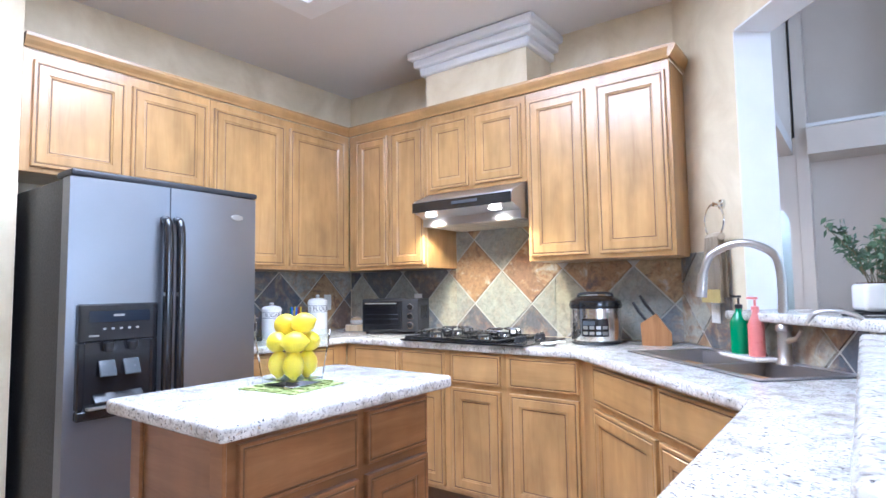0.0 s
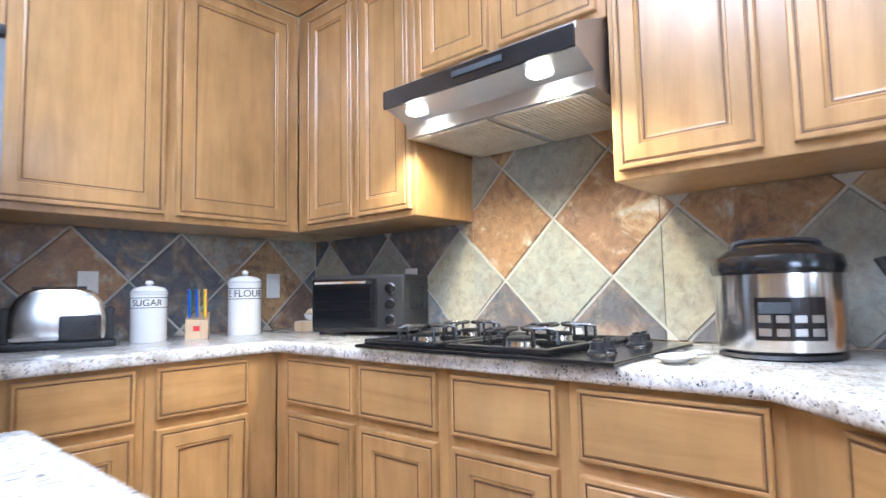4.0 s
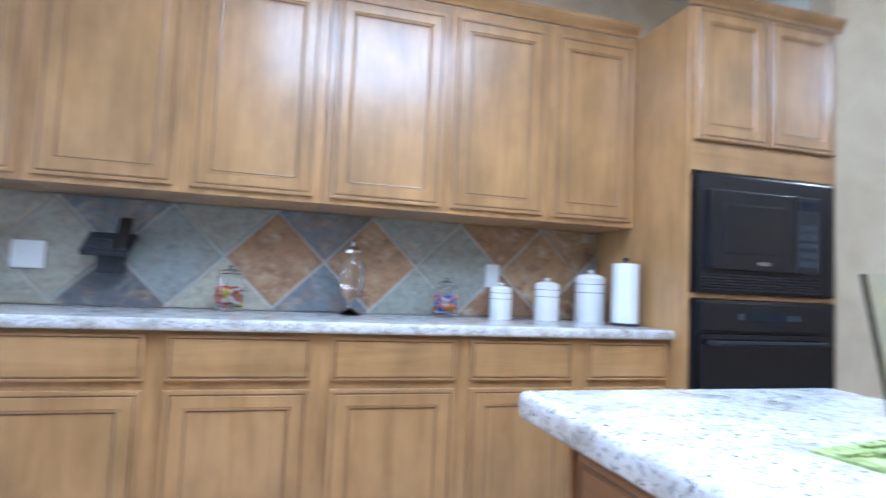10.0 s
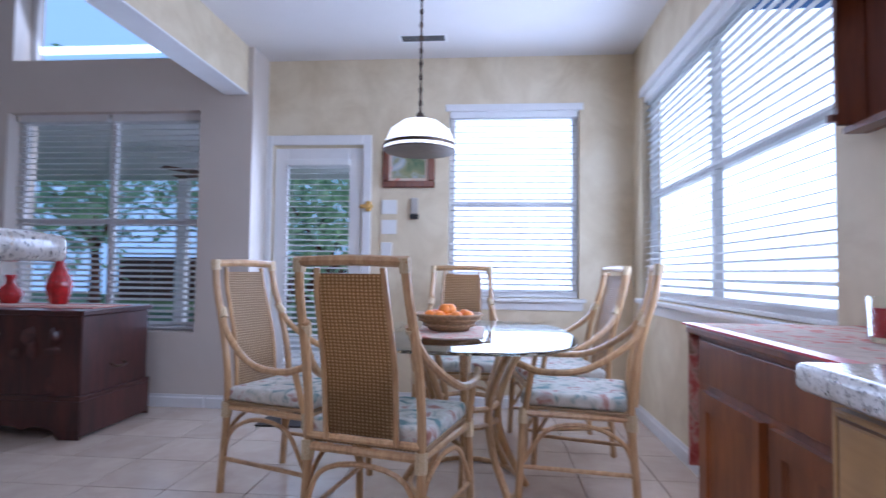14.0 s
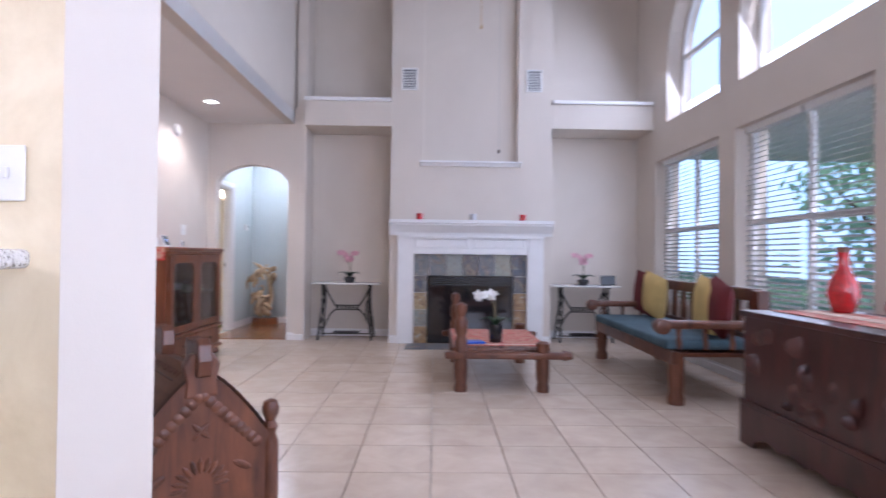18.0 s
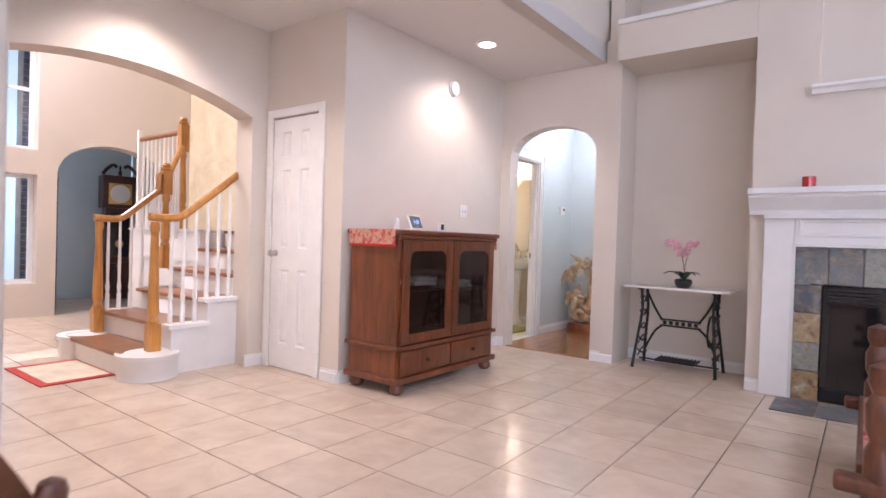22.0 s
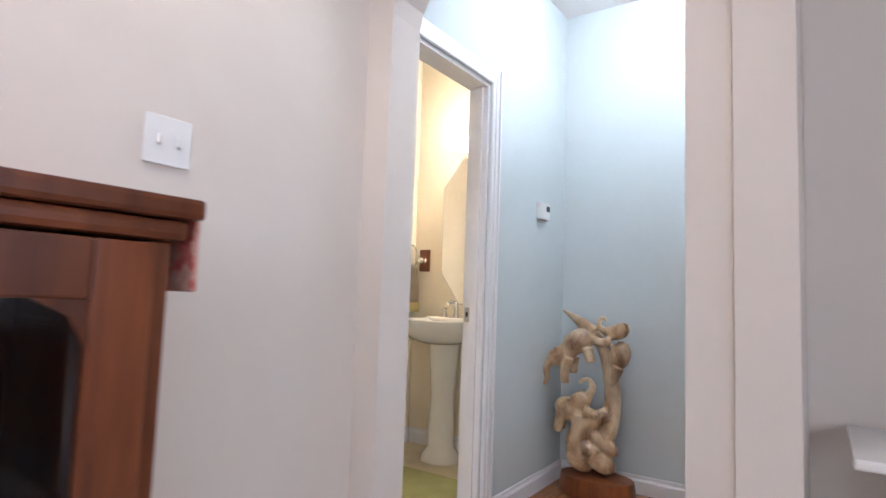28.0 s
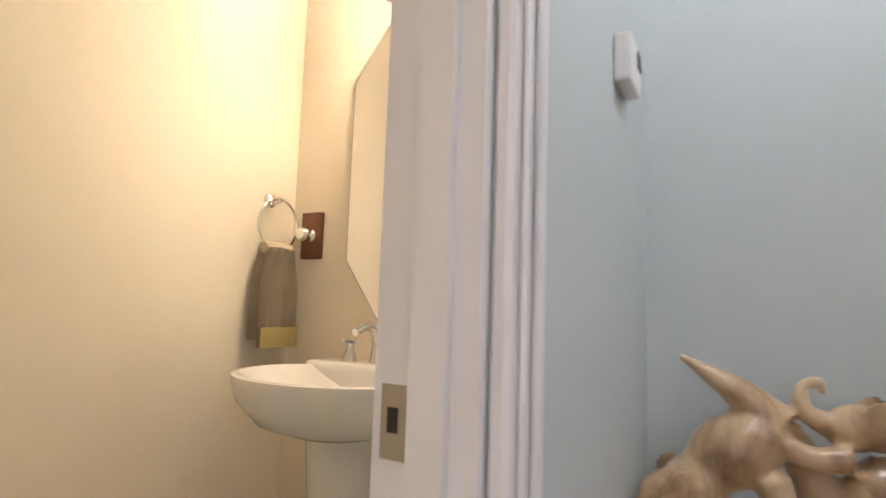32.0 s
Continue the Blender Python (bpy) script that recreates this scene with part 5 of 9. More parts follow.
def on_sink(u, v, dz=0.0, rz=0.0):
    return PM @ pose(0.92 + u, v - 0.40, 0.912 + dz, 0, 0, rz)


tray = single("soap_tray", box(-0.13, -0.05, 0.0, 0.13, 0.05, 0.016, 0.007), CERAM, "cream ceramic soap tray behind the sink", "tray", on_sink(-0.24, 0.31, 0.001))


def pump_bottle(m, mt, lab, h=0.17, r=0.036):
    u = thing("soap_bottle", lab, "bottle", m)
    part("bottle", lathe([(r * 0.95, 0.0), (r, 0.008), (r, h * 0.75), (r * 0.6, h * 0.92), (0.013, h), (0.013, h + 0.012)], 16), mt, u, smooth=True)
    p = part("pump", lathe([(0.015, h + 0.0125), (0.015, h + 0.028), (0.005, h + 0.03), (0.005, h + 0.055)], 10), BLACK_M if mt is GREENP else mt, u, smooth=True)
    part("nozzle", box(-0.045, -0.007, h + 0.056, 0.012, 0.007, h + 0.066, 0.003), BLACK_M if mt is GREENP else mt, p)


pump_bottle(on_sink(-0.29, 0.31, 0.018), GREENP, "green dish soap bottle with black pump")
pump_bottle(on_sink(-0.18, 0.31, 0.018), PINKP, "pink hand soap pump bottle", 0.165, 0.03)


# lemons in a glass vase
def lemon_vase(m):
    mat_ = thing("woven_mat", "small green woven mat under the lemon vase", "mat", m)
    b = bmesh.new()
    random.seed(4)
    for i in range(70):
        a = random.uniform(0, 6.283)
        s = 0.112
        x, y = random.uniform(-s + 0.018, s - 0.018), random.uniform(-s, s)
        add_box(b, x - 0.018, y - 0.004, 0.001, x + 0.018, y + 0.004, 0.005 + random.random() * 0.003)
    tagged(part("weave", b, MOSS, mat_), kind="stuff")
    part("base_cloth", box(-0.113, -0.113, 0.0, 0.113, 0.113, 0.003), MOSS, mat_)
    v = thing("glass_vase", "square clear glass vase filled with lemons", "vase", m @ pose(0, 0, 0.009))
    h, t = 0.165, 0.004
    gb = bmesh.new()
    vs = []
    for w, i, z in ((0.064, 0, 0), (0.083, 0, h), (0.083, t, h), (0.067, t, 0.016)):
        q = w - i
        vs.append([gb.verts.new((sx * q, sy * q, z)) for sx, sy in ((-1, -1), (1, -1), (1, 1), (-1, 1))])
    gb.faces.new(vs[0][::-1])
    for a, c in zip(vs, vs[1:]):
        for i in range(4):
            gb.faces.new((a[i], a[(i + 1) % 4], c[(i + 1) % 4], c[i]))
    gb.faces.new(vs[-1])
    soften(gb, 0.0016, 1)
    part("glass", gb, VASEGLASS, v)
    prof = [(0.0, -0.047), (0.007, -0.044), (0.012, -0.037), (0.026, -0.026), (0.032, -0.01), (0.0325, 0.004), (0.029, 0.019), (0.019, 0.032), (0.009, 0.040), (0.006, 0.045), (0.0, 0.047)]
    first = single("lemon", lathe(prof, 14), LEMON, "bright yellow lemon in the glass vase", "lemon", m @ pose(-0.029, -0.029, 0.071, 5, 4, 10), "lemons in the vase", smooth=True)
    spots = [(0.031, -0.029, 0.070, 4, -4, 70), (0.030, 0.031, 0.071, 3, 5, 140), (-0.031, 0.031, 0.071, 5, 0, 30),
             (-0.035, -0.030, 0.138, 86, 14, 60), (0.037, -0.030, 0.140, 84, -8, 115), (0.034, 0.036, 0.138, 86, 4, 70), (-0.036, 0.036, 0.140, 84, 10, 120),
             (-0.036, 0.004, 0.192, 76, 18, 75), (0.036, 0.008, 0.196, 74, -14, 105)]
    for s in spots:
        copy_thing(first, m @ pose(*s))


lemon_vase(pose(-1.168, 1.832, 0.912, 0, 0, 8))


# things on the stove-side worktop
def canister(m, r, h, words="", label="white lidded ceramic canister"):
    u = thing("canister", label, "canister", m)
    part("jar", lathe([(r * 0.96, 0), (r, 0.006), (r, h * 0.86), (r * 1.04, h * 0.87), (r * 1.04, h * 0.90), (r * 0.98, h * 0.91)], 24), CERAM, u, smooth=True)
    l = part("lid", lathe([(r * 1.0, h * 0.912), (r * 1.02, h * 0.93), (r * 0.85, h * 0.99), (r * 0.3, h * 1.03)], 24), CERAM, u, smooth=True)
    part("knob", lathe([(0.008, h * 1.03), (0.015, h * 1.07), (0.012, h * 1.12), (0.0, h * 1.13)], 12), CERAM, l, smooth=True)
    for zz in (0.80, 0.62):
        part("band", lathe([(r * 1.003, h * zz), (r * 1.003, h * (zz + 0.012))], 24), GREY_P, u)
    if words:
        cu = bpy.data.curves.new("lettering", "FONT")
        cu.body, cu.size, cu.extrude, cu.align_x = words, h * 0.17, 0.0006, "CENTER"
        tmp = bpy.data.objects.new("lettering", cu)
        scene.collection.objects.link(tmp)
        me = bpy.data.meshes.new_from_object(tmp.evaluated_get(bpy.context.evaluated_depsgraph_get()))
        bpy.data.objects.remove(tmp)
        for v in me.vertices:
            a = v.co.x / r
            rr = r * 1.006 + v.co.z
            v.co = (rr * math.sin(a), -rr * math.cos(a), h * 0.66 + v.co.y)
        me.materials.clear()
        me.materials.append(BLACK_M)
        o = new("lettering", me)
        o.parent = u
    return u


CANG = 62
canister(pose(-2.79, 2.93, 0.912, 0, 0, CANG), 0.062, 0.20, "SUGAR", "white ceramic sugar canister with lettering")
canister(pose(-2.80, 3.32, 0.912, 0, 0, CANG), 0.068, 0.24, "E FLOUR", "white ceramic flour canister with lettering")


def toaster(m):
    u = thing("toaster", "rounded polished steel toaster with black base", "toaster", m)
    dome = [(-0.135, 0.022), (-0.137, 0.10), (-0.125, 0.155), (-0.095, 0.188), (-0.05, 0.201), (0.05, 0.201), (0.095, 0.188), (0.125, 0.155), (0.137, 0.10), (0.135, 0.022)]
    tilt = Matrix(((1, 0, 0, 0), (0, 0, 1, 0), (0, 1, 0, 0), (0, 0, 0, 1)))
    part("shell", turned(prism(dome, -0.08, 0.08, 0.022), tilt), COOKER, u, smooth=True)
    for e in (-1, 1):
        part("end_cap", box(e * 0.143 - 0.014, -0.072, 0.02, e * 0.143 + 0.014, 0.072, 0.135, 0.012, 3), BLACK_M, u, smooth=True)
    part("base", box(-0.165, -0.08, 0.0, 0.165, 0.08, 0.024, 0.008), BLACK_M, u)
    for y in (-0.03, 0.03):
        part("slot", box(-0.075, y - 0.012, 0.196, 0.075, y + 0.012, 0.2035), BLACK_M, u)
    part("control_panel", box(0.0, -0.090, 0.026, 0.118, -0.0785, 0.108, 0.005), BLACK, u)
    part("knob", lathe([(0.014, 0), (0.012, 0.01), (0, 0.011)], 12), BLACK_M, u, m=pose(0.085, -0.090, 0.07, 90, 0, 0))


toaster(pose(-2.80, 2.65, 0.912, 0, 0, 75))


def knife_stand(m, cols, mt, h=0.10, lab="pale wood block of coloured kitchen knives"):
    u = thing("knife_block", lab, "knife block", m)
    b = bmesh.new()
    pr = [(-0.05, 0.0), (0.05, 0.0), (0.05, h), (-0.05, h * 0.72)]
    part("block", turned(profile_run(pr, -0.04, 0.04), pose(0, 0, 0)), mt, u)
    for i, c in enumerate(cols):
        x = -0.028 + 0.056 * (i % 3) / 2
        y = -0.025 + 0.05 * (i // 3)
        part("handle", tube([(x, y, h * 0.84), (x, y - 0.02, h + 0.05), (x, y - 0.03, h + 0.09)], [0.009, 0.011, 0.009], 8, flat=0.6), c, u, smooth=True)
    part("badge", box(-0.012, -0.0525, h * 0.3, 0.012, -0.0505, h * 0.5), REDP, u)


knife_stand(pose(-2.78, 3.11, 0.912, 0, 0, 60), [BLUEP, BLUEP, YELLOWP, GREENP, YELLOWP, REDP], LIGHT_W)


def toaster_oven(m):
    u = thing("toaster_oven", "black countertop toaster oven with chrome knobs", "toaster oven", m)
    part("shell", box(-0.20, -0.13, 0.015, 0.20, 0.13, 0.235, 0.012, 3), BLACK_M, u, smooth=True)
    part("door_frame", box(-0.19, -0.142, 0.03, 0.09, -0.131, 0.22, 0.004), BLACK, u)
    part("window", box(-0.17, -0.146, 0.065, 0.07, -0.1425, 0.185, 0.001, 1), OVENGLASS, u)
    part("handle", tube([(-0.16, -0.143, 0.205), (-0.16, -0.165, 0.205), (0.06, -0.165, 0.205), (0.06, -0.143, 0.205)], 0.006, 8), CHROME, u, smooth=True)
    part("rack", boxes([(-0.165, -0.1475, 0.10 + 0.03 * i, 0.065, -0.1465, 0.104 + 0.03 * i) for i in range(2)]), CHROME, u)
    for z in (0.06, 0.12, 0.18):
        k = part("knob", lathe([(0.02, 0), (0.018, 0.014), (0, 0.015)], 14), BLACK, u, m=pose(0.145, -0.131, z, 90, 0, 0))
        part("knob_ring", lathe([(0.0225, 0.001), (0.0225, 0.004)], 14), CHROME, k)
    for s in (-0.17, 0.17):
        for t in (-0.1, 0.1):
            part("foot", lathe([(0.012, 0), (0.012, 0.015)], 10, at=(s, t, 0)), BLACK_M, u)
    for i in range(8):
        part("vent_slot", box(0.2005, -0.07 + 0.02 * i, 0.10, 0.202, -0.06 + 0.02 * i, 0.19), BLACK, u)


toaster_oven(pose(-2.32, 3.61, 0.912, 0, 0, 22))
single("wooden_box", box(-0.08, -0.06, 0, 0.08, 0.06, 0.045, 0.004), LIGHT_W, "small pale wooden box on the corner worktop", "box", pose(-2.72, 3.62, 0.912, 0, 0, 45))
bd = thing("ornament_bird", "small blue and cream ceramic ornament on a box", "ornament", pose(-2.72, 3.62, 0.958, 0, 0, 45))
part("bowl", lathe([(0.03, 0), (0.045, 0.012), (0.05, 0.03), (0.04, 0.032)], 16), CERAM, bd, smooth=True)
part("lid", lathe([(0.042, 0.0325), (0.03, 0.05), (0.0, 0.058)], 16), LIGHT_W, bd, smooth=True)


def rice_cooker(m):
    u = thing("rice_cooker", "stainless rice cooker with black lid and panel", "rice cooker", m)
    part("body", lathe([(0.118, 0.012), (0.127, 0.02), (0.132, 0.08), (0.130, 0.185)], 32), COOKER, u, smooth=True)
    part("base_ring", lathe([(0.112, 0), (0.128, 0.004), (0.124, 0.0118)], 32), BLACK_M, u, smooth=True)
    l = part("lid", lathe([(0.133, 0.1855), (0.137, 0.20), (0.130, 0.225), (0.09, 0.248), (0.0, 0.252)], 32), BLACK, u, smooth=True)
    part("lid_handle", tube([(-0.09, 0, 0.24), (-0.07, 0, 0.262), (0.07, 0, 0.262), (0.09, 0, 0.24)], 0.012, 8, n=4, flat=0.6), BLACK_M, l, smooth=True)
    c = bmesh.new()
    for z0, z1, a0, a1, rr, in ((0.045, 0.135, -0.5, 0.5, 0.136),):
        n = 8
        lo = [c.verts.new((rr * math.sin(a0 + (a1 - a0) * i / n), -rr * math.cos(a0 + (a1 - a0) * i / n), z0)) for i in range(n + 1)]
        hi = [c.verts.new((rr * math.sin(a0 + (a1 - a0) * i / n), -rr * math.cos(a0 + (a1 - a0) * i / n), z1)) for i in range(n + 1)]
        lo2 = [c.verts.new((0.128 * math.sin(a0 + (a1 - a0) * i / n), -0.128 * math.cos(a0 + (a1 - a0) * i / n), z0)) for i in range(n + 1)]
        hi2 = [c.verts.new((0.128 * math.sin(a0 + (a1 - a0) * i / n), -0.128 * math.cos(a0 + (a1 - a0) * i / n), z1)) for i in range(n + 1)]
        for i in range(n):
            c.faces.new((lo[i], lo[i + 1], hi[i + 1], hi[i]))
            c.faces.new((hi[i], hi[i + 1], hi2[i + 1], hi2[i]))
            c.faces.new((lo[i + 1], lo[i], lo2[i], lo2[i + 1]))
    p = part("control_panel", c, BLACK, u)
    for i in range(4):
        for j in range(2):
            a = -0.36 + 0.24 * i
            part("button", box(-0.012, -0.002, -0.008, 0.012, 0.001, 0.008, 0.002, 1), NICKEL, p, m=Matrix.Translation((0.1365 * math.sin(a), -0.1365 * math.cos(a), 0.062 + 0.028 * j)) @ pose(0, 0, 0, 0, 0, math.degrees(a)))
    part("display", box(-0.03, -0.002, -0.012, 0.03, 0.001, 0.012, 0.002, 1), GREY_P, p, m=pose(-0.03, -0.1345, 0.113, 0, 0, -8))


rice_cooker(pose(-0.865, 3.56, 0.912, 0, 0, 20))


def knife_block2(m):
    u = thing("knife_block", "reddish wooden knife block with black-handled knives", "knife block", m)
    pr = [(-0.07, 0.0), (0.07, 0.0), (0.07, 0.06), (0.0, 0.16), (-0.075, 0.11)]
    part("block", profile_run(pr, -0.045, 0.045), KNIFEW, u)
    for i in range(6):
        x = -0.03 + 0.03 * (i % 3)
        k = 0.035 * (i // 3)
        part("handle", tube([(x, -0.05 + k * 1.2, 0.125 + k * 0.7), (x, -0.085 + k * 1.0, 0.17 + k), (x, -0.11 + k, 0.215 + k)], [0.010, 0.012, 0.010], 8, flat=0.6), BLACK_M, u, smooth=True)


knife_block2(pose(-0.57, 3.62, 0.912, 0, 0, -75))
sr = thing("spoon_rest", "cream ceramic spoon rest on the worktop", "spoon rest", pose(-1.015, 3.31, 0.913, 0, 0, 80) @ Matrix.Diagonal((0.85, 0.85, 0.9, 1)))
part("dish", lathe([(0.0, 0.004), (0.03, 0.004), (0.05, 0.016), (0.047, 0.018), (0.028, 0.008), (0.0, 0.007)], 20, sx=1.3, sy=0.9), CERAM, sr, smooth=True)
part("handle", tube([(0.055, 0, 0.016), (0.10, 0, 0.016), (0.15, 0, 0.012)], [0.012, 0.02, 0.014], 10, n=3, flat=0.4), CERAM, sr, smooth=True)
single("salt_dish", lathe([(0.0, 0), (0.022, 0), (0.026, 0.02), (0.02, 0.034), (0, 0.036)], 14), CERAM, "tiny white ceramic dish behind the burners", "dish", pose(-1.50, 3.785, 0.912), smooth=True)


def outlet(m, kind_="outlet", w=0.07, lab="white wall outlet plate"):
    u = thing("wall_outlet" if kind_ == "outlet" else "light_switch", lab, "outlet" if kind_ == "outlet" else "switch", m)
    part("plate", box(-w / 2, -0.006, -0.0575, w / 2, 0.0, 0.0575, 0.002, 1), PLASTIC_W, u)
    if kind_ == "outlet":
        for z in (-0.022, 0.022):
            part("socket", box(-0.016, -0.0085, z - 0.014, 0.016, -0.0065, z + 0.014, 0.004), CERAM, u)
    else:
        k = round(w / 0.06)
        for i in range(k):
            x = (i - (k - 1) / 2) * 0.046
            part("toggle", box(x - 0.005, -0.016, -0.012, x + 0.005, -0.0065, 0.012, 0.002, 1), PLASTIC_W, u)
    return u


outlet(pose(-2.28, 3.806, 1.12))
outlet(pose(-1.30, 1.437, 0.60), "outlet", 0.07, "white outlet plate on the island end")
outlet(pose(-2.971, 3.56, 1.12, 0, 0, 90))
outlet(pose(-2.971, 2.78, 1.12, 0, 0, 90))
outlet(pose(-0.98, 3.806, 1.12))
outlet(pose(0.483, -0.486, 1.115, 0, 0, 180), "switch", 0.12, "white double switch plate on slate")
outlet(pose(-1.544, -0.486, 1.12, 0, 0, 180))


# towel on a ring beside the pass-through
def towel_ring(m, mt, border, lab, ln=0.30):
    u = thing("towel_ring", lab, "towel ring", m)
    part("mount", lathe([(0.024, 0), (0.022, 0.012), (0.012, 0.018), (0.011, 0.045)], 14), CHROME, u, smooth=True, m=pose(0, 0, 0.0, 90, 0, 0))
    part("ring", tube([(0.08 * math.sin(a), -0.045, -0.078 + 0.08 * math.cos(a)) for a in np.linspace(0.1, 6.1, 28)], 0.0045, 6), CHROME, u, smooth=True)
    t = thing("hand_towel", lab.replace("chrome towel ring", "hand towel hung") if "chrome" in lab else "hand towel", "towel", m)
    b = bmesh.new()
    cols = 12
    for side, y0 in ((0, -0.062), (1, -0.030)):
        L = ln if side == 0 else ln * 0.92
        rows = []
        for j in range(11):
            z = -0.15 - L * j / 10
            wv = 0.055 + 0.02 * min(1, j / 4)
            rows.append([b.verts.new((wv * (2 * i / cols - 1), y0 + 0.012 * math.sin(i * 1.9 + side) * min(1, 0.3 + j / 6), z)) for i in range(cols + 1)])
        for a, c in zip(rows, rows[1:]):
            for i in range(cols):
                b.faces.new((a[i], a[i + 1], c[i + 1], c[i]))
    bmesh.ops.solidify(b, geom=b.faces[:], thickness=0.008)
    part("cloth", b, mt, t, smooth=True)
    part("fold", tube([(-0.055, -0.045, -0.152), (0, -0.045, -0.148), (0.055, -0.045, -0.152)], 0.018, 8), mt, t, smooth=True)
    part("border", box(-0.076, -0.0785, -0.15 - ln, 0.076, -0.0755, -0.15 - ln * 0.80), border, t)


# south worktop things
def glass_jar(m, r, h, fill, lab, tall=False):
    u = thing("apothecary_jar", lab, "jar", m)
    g = [(r * 0.7, 0), (r * 0.75, 0.004), (r, 0.02), (r, h * 0.7), (r * 0.75, h * 0.78), (r * 0.78, h * 0.80)]
    if tall:
        g = [(r * 0.8, 0), (r * 0.7, 0.01), (0.012, 0.03), (0.014, 0.06), (r * 0.9, 0.10), (r, 0.16), (r, h * 0.66), (r * 0.8, h * 0.72)]
    part("glass", lathe(g, 20), GLASS, u, smooth=True)
    l = part("lid", lathe([(r * 0.82, h * 0.805), (r * 0.8, h * 0.84), (r * 0.3, h * 0.9), (0.008, h * 0.92)], 20), GLASS if not tall else CHROME, u, smooth=True)
    part("knob", lathe([(0.006, h * 0.92), (0.014, h * 0.95), (0.0, h)], 12), GLASS if not tall else CHROME, l, smooth=True)
    if fill:
        b = bmesh.new()
        random.seed(int(r * 1000))
        f = bmesh.new()
        obs = [bmesh.new() for _ in fill]
        for i in range(70):
            a, q = random.uniform(0, 6.283), r * 0.8 * math.sqrt(random.random())
            z = 0.03 + random.random() * h * 0.36
            bmesh.ops.create_icosphere(obs[i % len(fill)], subdivisions=1, radius=0.011, matrix=Matrix.Translation((q * math.cos(a), q * math.sin(a), z)))
        for bm_, c in zip(obs, fill):
            part("candy", bm_, c, u, smooth=True)


glass_jar(pose(-0.315, -0.35, 0.912), 0.055, 0.20, [REDP, YELLOWP, PETAL_W, PINKP], "clear glass jar of bright candy")
glass_jar(pose(-0.82, -0.32, 0.912), 0.055, 0.34, [], "tall silver-lidded footed glass jar", True)
glass_jar(pose(-1.27, -0.36, 0.912), 0.055, 0.19, [BLUEP, PETAL_W, ORANGE, PINKP], "clear glass jar of wrapped candy")
canister(pose(-1.53, -0.32, 0.912, 0, 0, 180), 0.052, 0.155)
canister(pose(-1.77, -0.32, 0.912, 0, 0, 180), 0.060, 0.185)
canister(pose(-2.00, -0.31, 0.912, 0, 0, 180), 0.074, 0.23)
pt = thing("paper_towel_roll", "white paper towel roll on a stand", "paper towel", pose(-2.06, -0.10, 0.912))
part("stand", lathe([(0.07, 0), (0.07, 0.01), (0.008, 0.012), (0.008, 0.30), (0.014, 0.31), (0, 0.32)], 20), BLACK_M, pt, smooth=True)
part("roll", lathe([(0.02, 0.0125), (0.060, 0.0125), (0.060, 0.285), (0.02, 0.285)], 24), PAPER, pt, smooth=True)


def desk_tray(m):
    u = thing("letter_tray", "black three-tier letter tray holding papers", "letter tray", m)
    for i, z in enumerate((0.0, 0.155, 0.30)):
        part("shelf", boxes([(-0.17, -0.125, z, 0.17, 0.125, z + 0.006), (-0.17, -0.125, z, -0.164, 0.125, z + 0.035), (0.164, -0.125, z, 0.17, 0.125, z + 0.035), (-0.17, 0.119, z, 0.17, 0.125, z + 0.035)]), BLACK_M, u)
    part("post", box(-0.175, 0.02, 0.0, -0.16, 0.126, 0.34, 0.003), BLACK_M, u)
    part("back_plate", box(-0.16, 0.127, 0.0, 0.10, 0.132, 0.33), BLACK_M, u)
    return u


TRAY_M = pose(0.80, -0.335, 0.912, 0, 0, 180)
desk_tray(TRAY_M)
ps_ = thing("paper_stack", "stack of white papers in the letter tray", "papers", TRAY_M @ pose(0, 0, 0.0065))
for q in ((-0.14, -0.115, 0.0, 0.14, 0.10, 0.006), (-0.13, -0.118, 0.0065, 0.145, 0.095, 0.011), (-0.145, -0.11, 0.0115, 0.12, 0.10, 0.016)):
    part("sheet", box(*q), PAPER, ps_)
single("red_folder", box(-0.13, -0.11, 0.0, 0.13, 0.10, 0.045, 0.004), REDP, "red folder in the letter tray", "folder", TRAY_M @ pose(0.01, 0, 0.162))
for q, dz in (((-0.08, -0.10, 0.0, 0.09, 0.04, 0.01), 0.307), ((-0.06, -0.11, 0.0, 0.07, 0.02, 0.0195), 0.3175)):
    single("envelope", box(*q, 0.002, 1), PAPER, "loose white envelope on the letter tray", "envelope", TRAY_M @ pose(0.03, 0, dz))
hs = thing("headset", "black headset resting on the letter tray", "headset", TRAY_M @ pose(-0.09, -0.02, 0.308))
part("band", tube([(-0.07, 0, 0.012), (-0.05, 0.0, 0.04), (0, 0, 0.05), (0.05, 0, 0.04), (0.07, 0, 0.012)], 0.006, 6, n=3), BLACK_M, hs, smooth=True)
for s in (-0.07, 0.07):
    part("ear_pad", lathe([(0.028, 0), (0.03, 0.01), (0.02, 0.018)], 12, at=(s, 0, 0)), BLACK_M, hs, smooth=True)


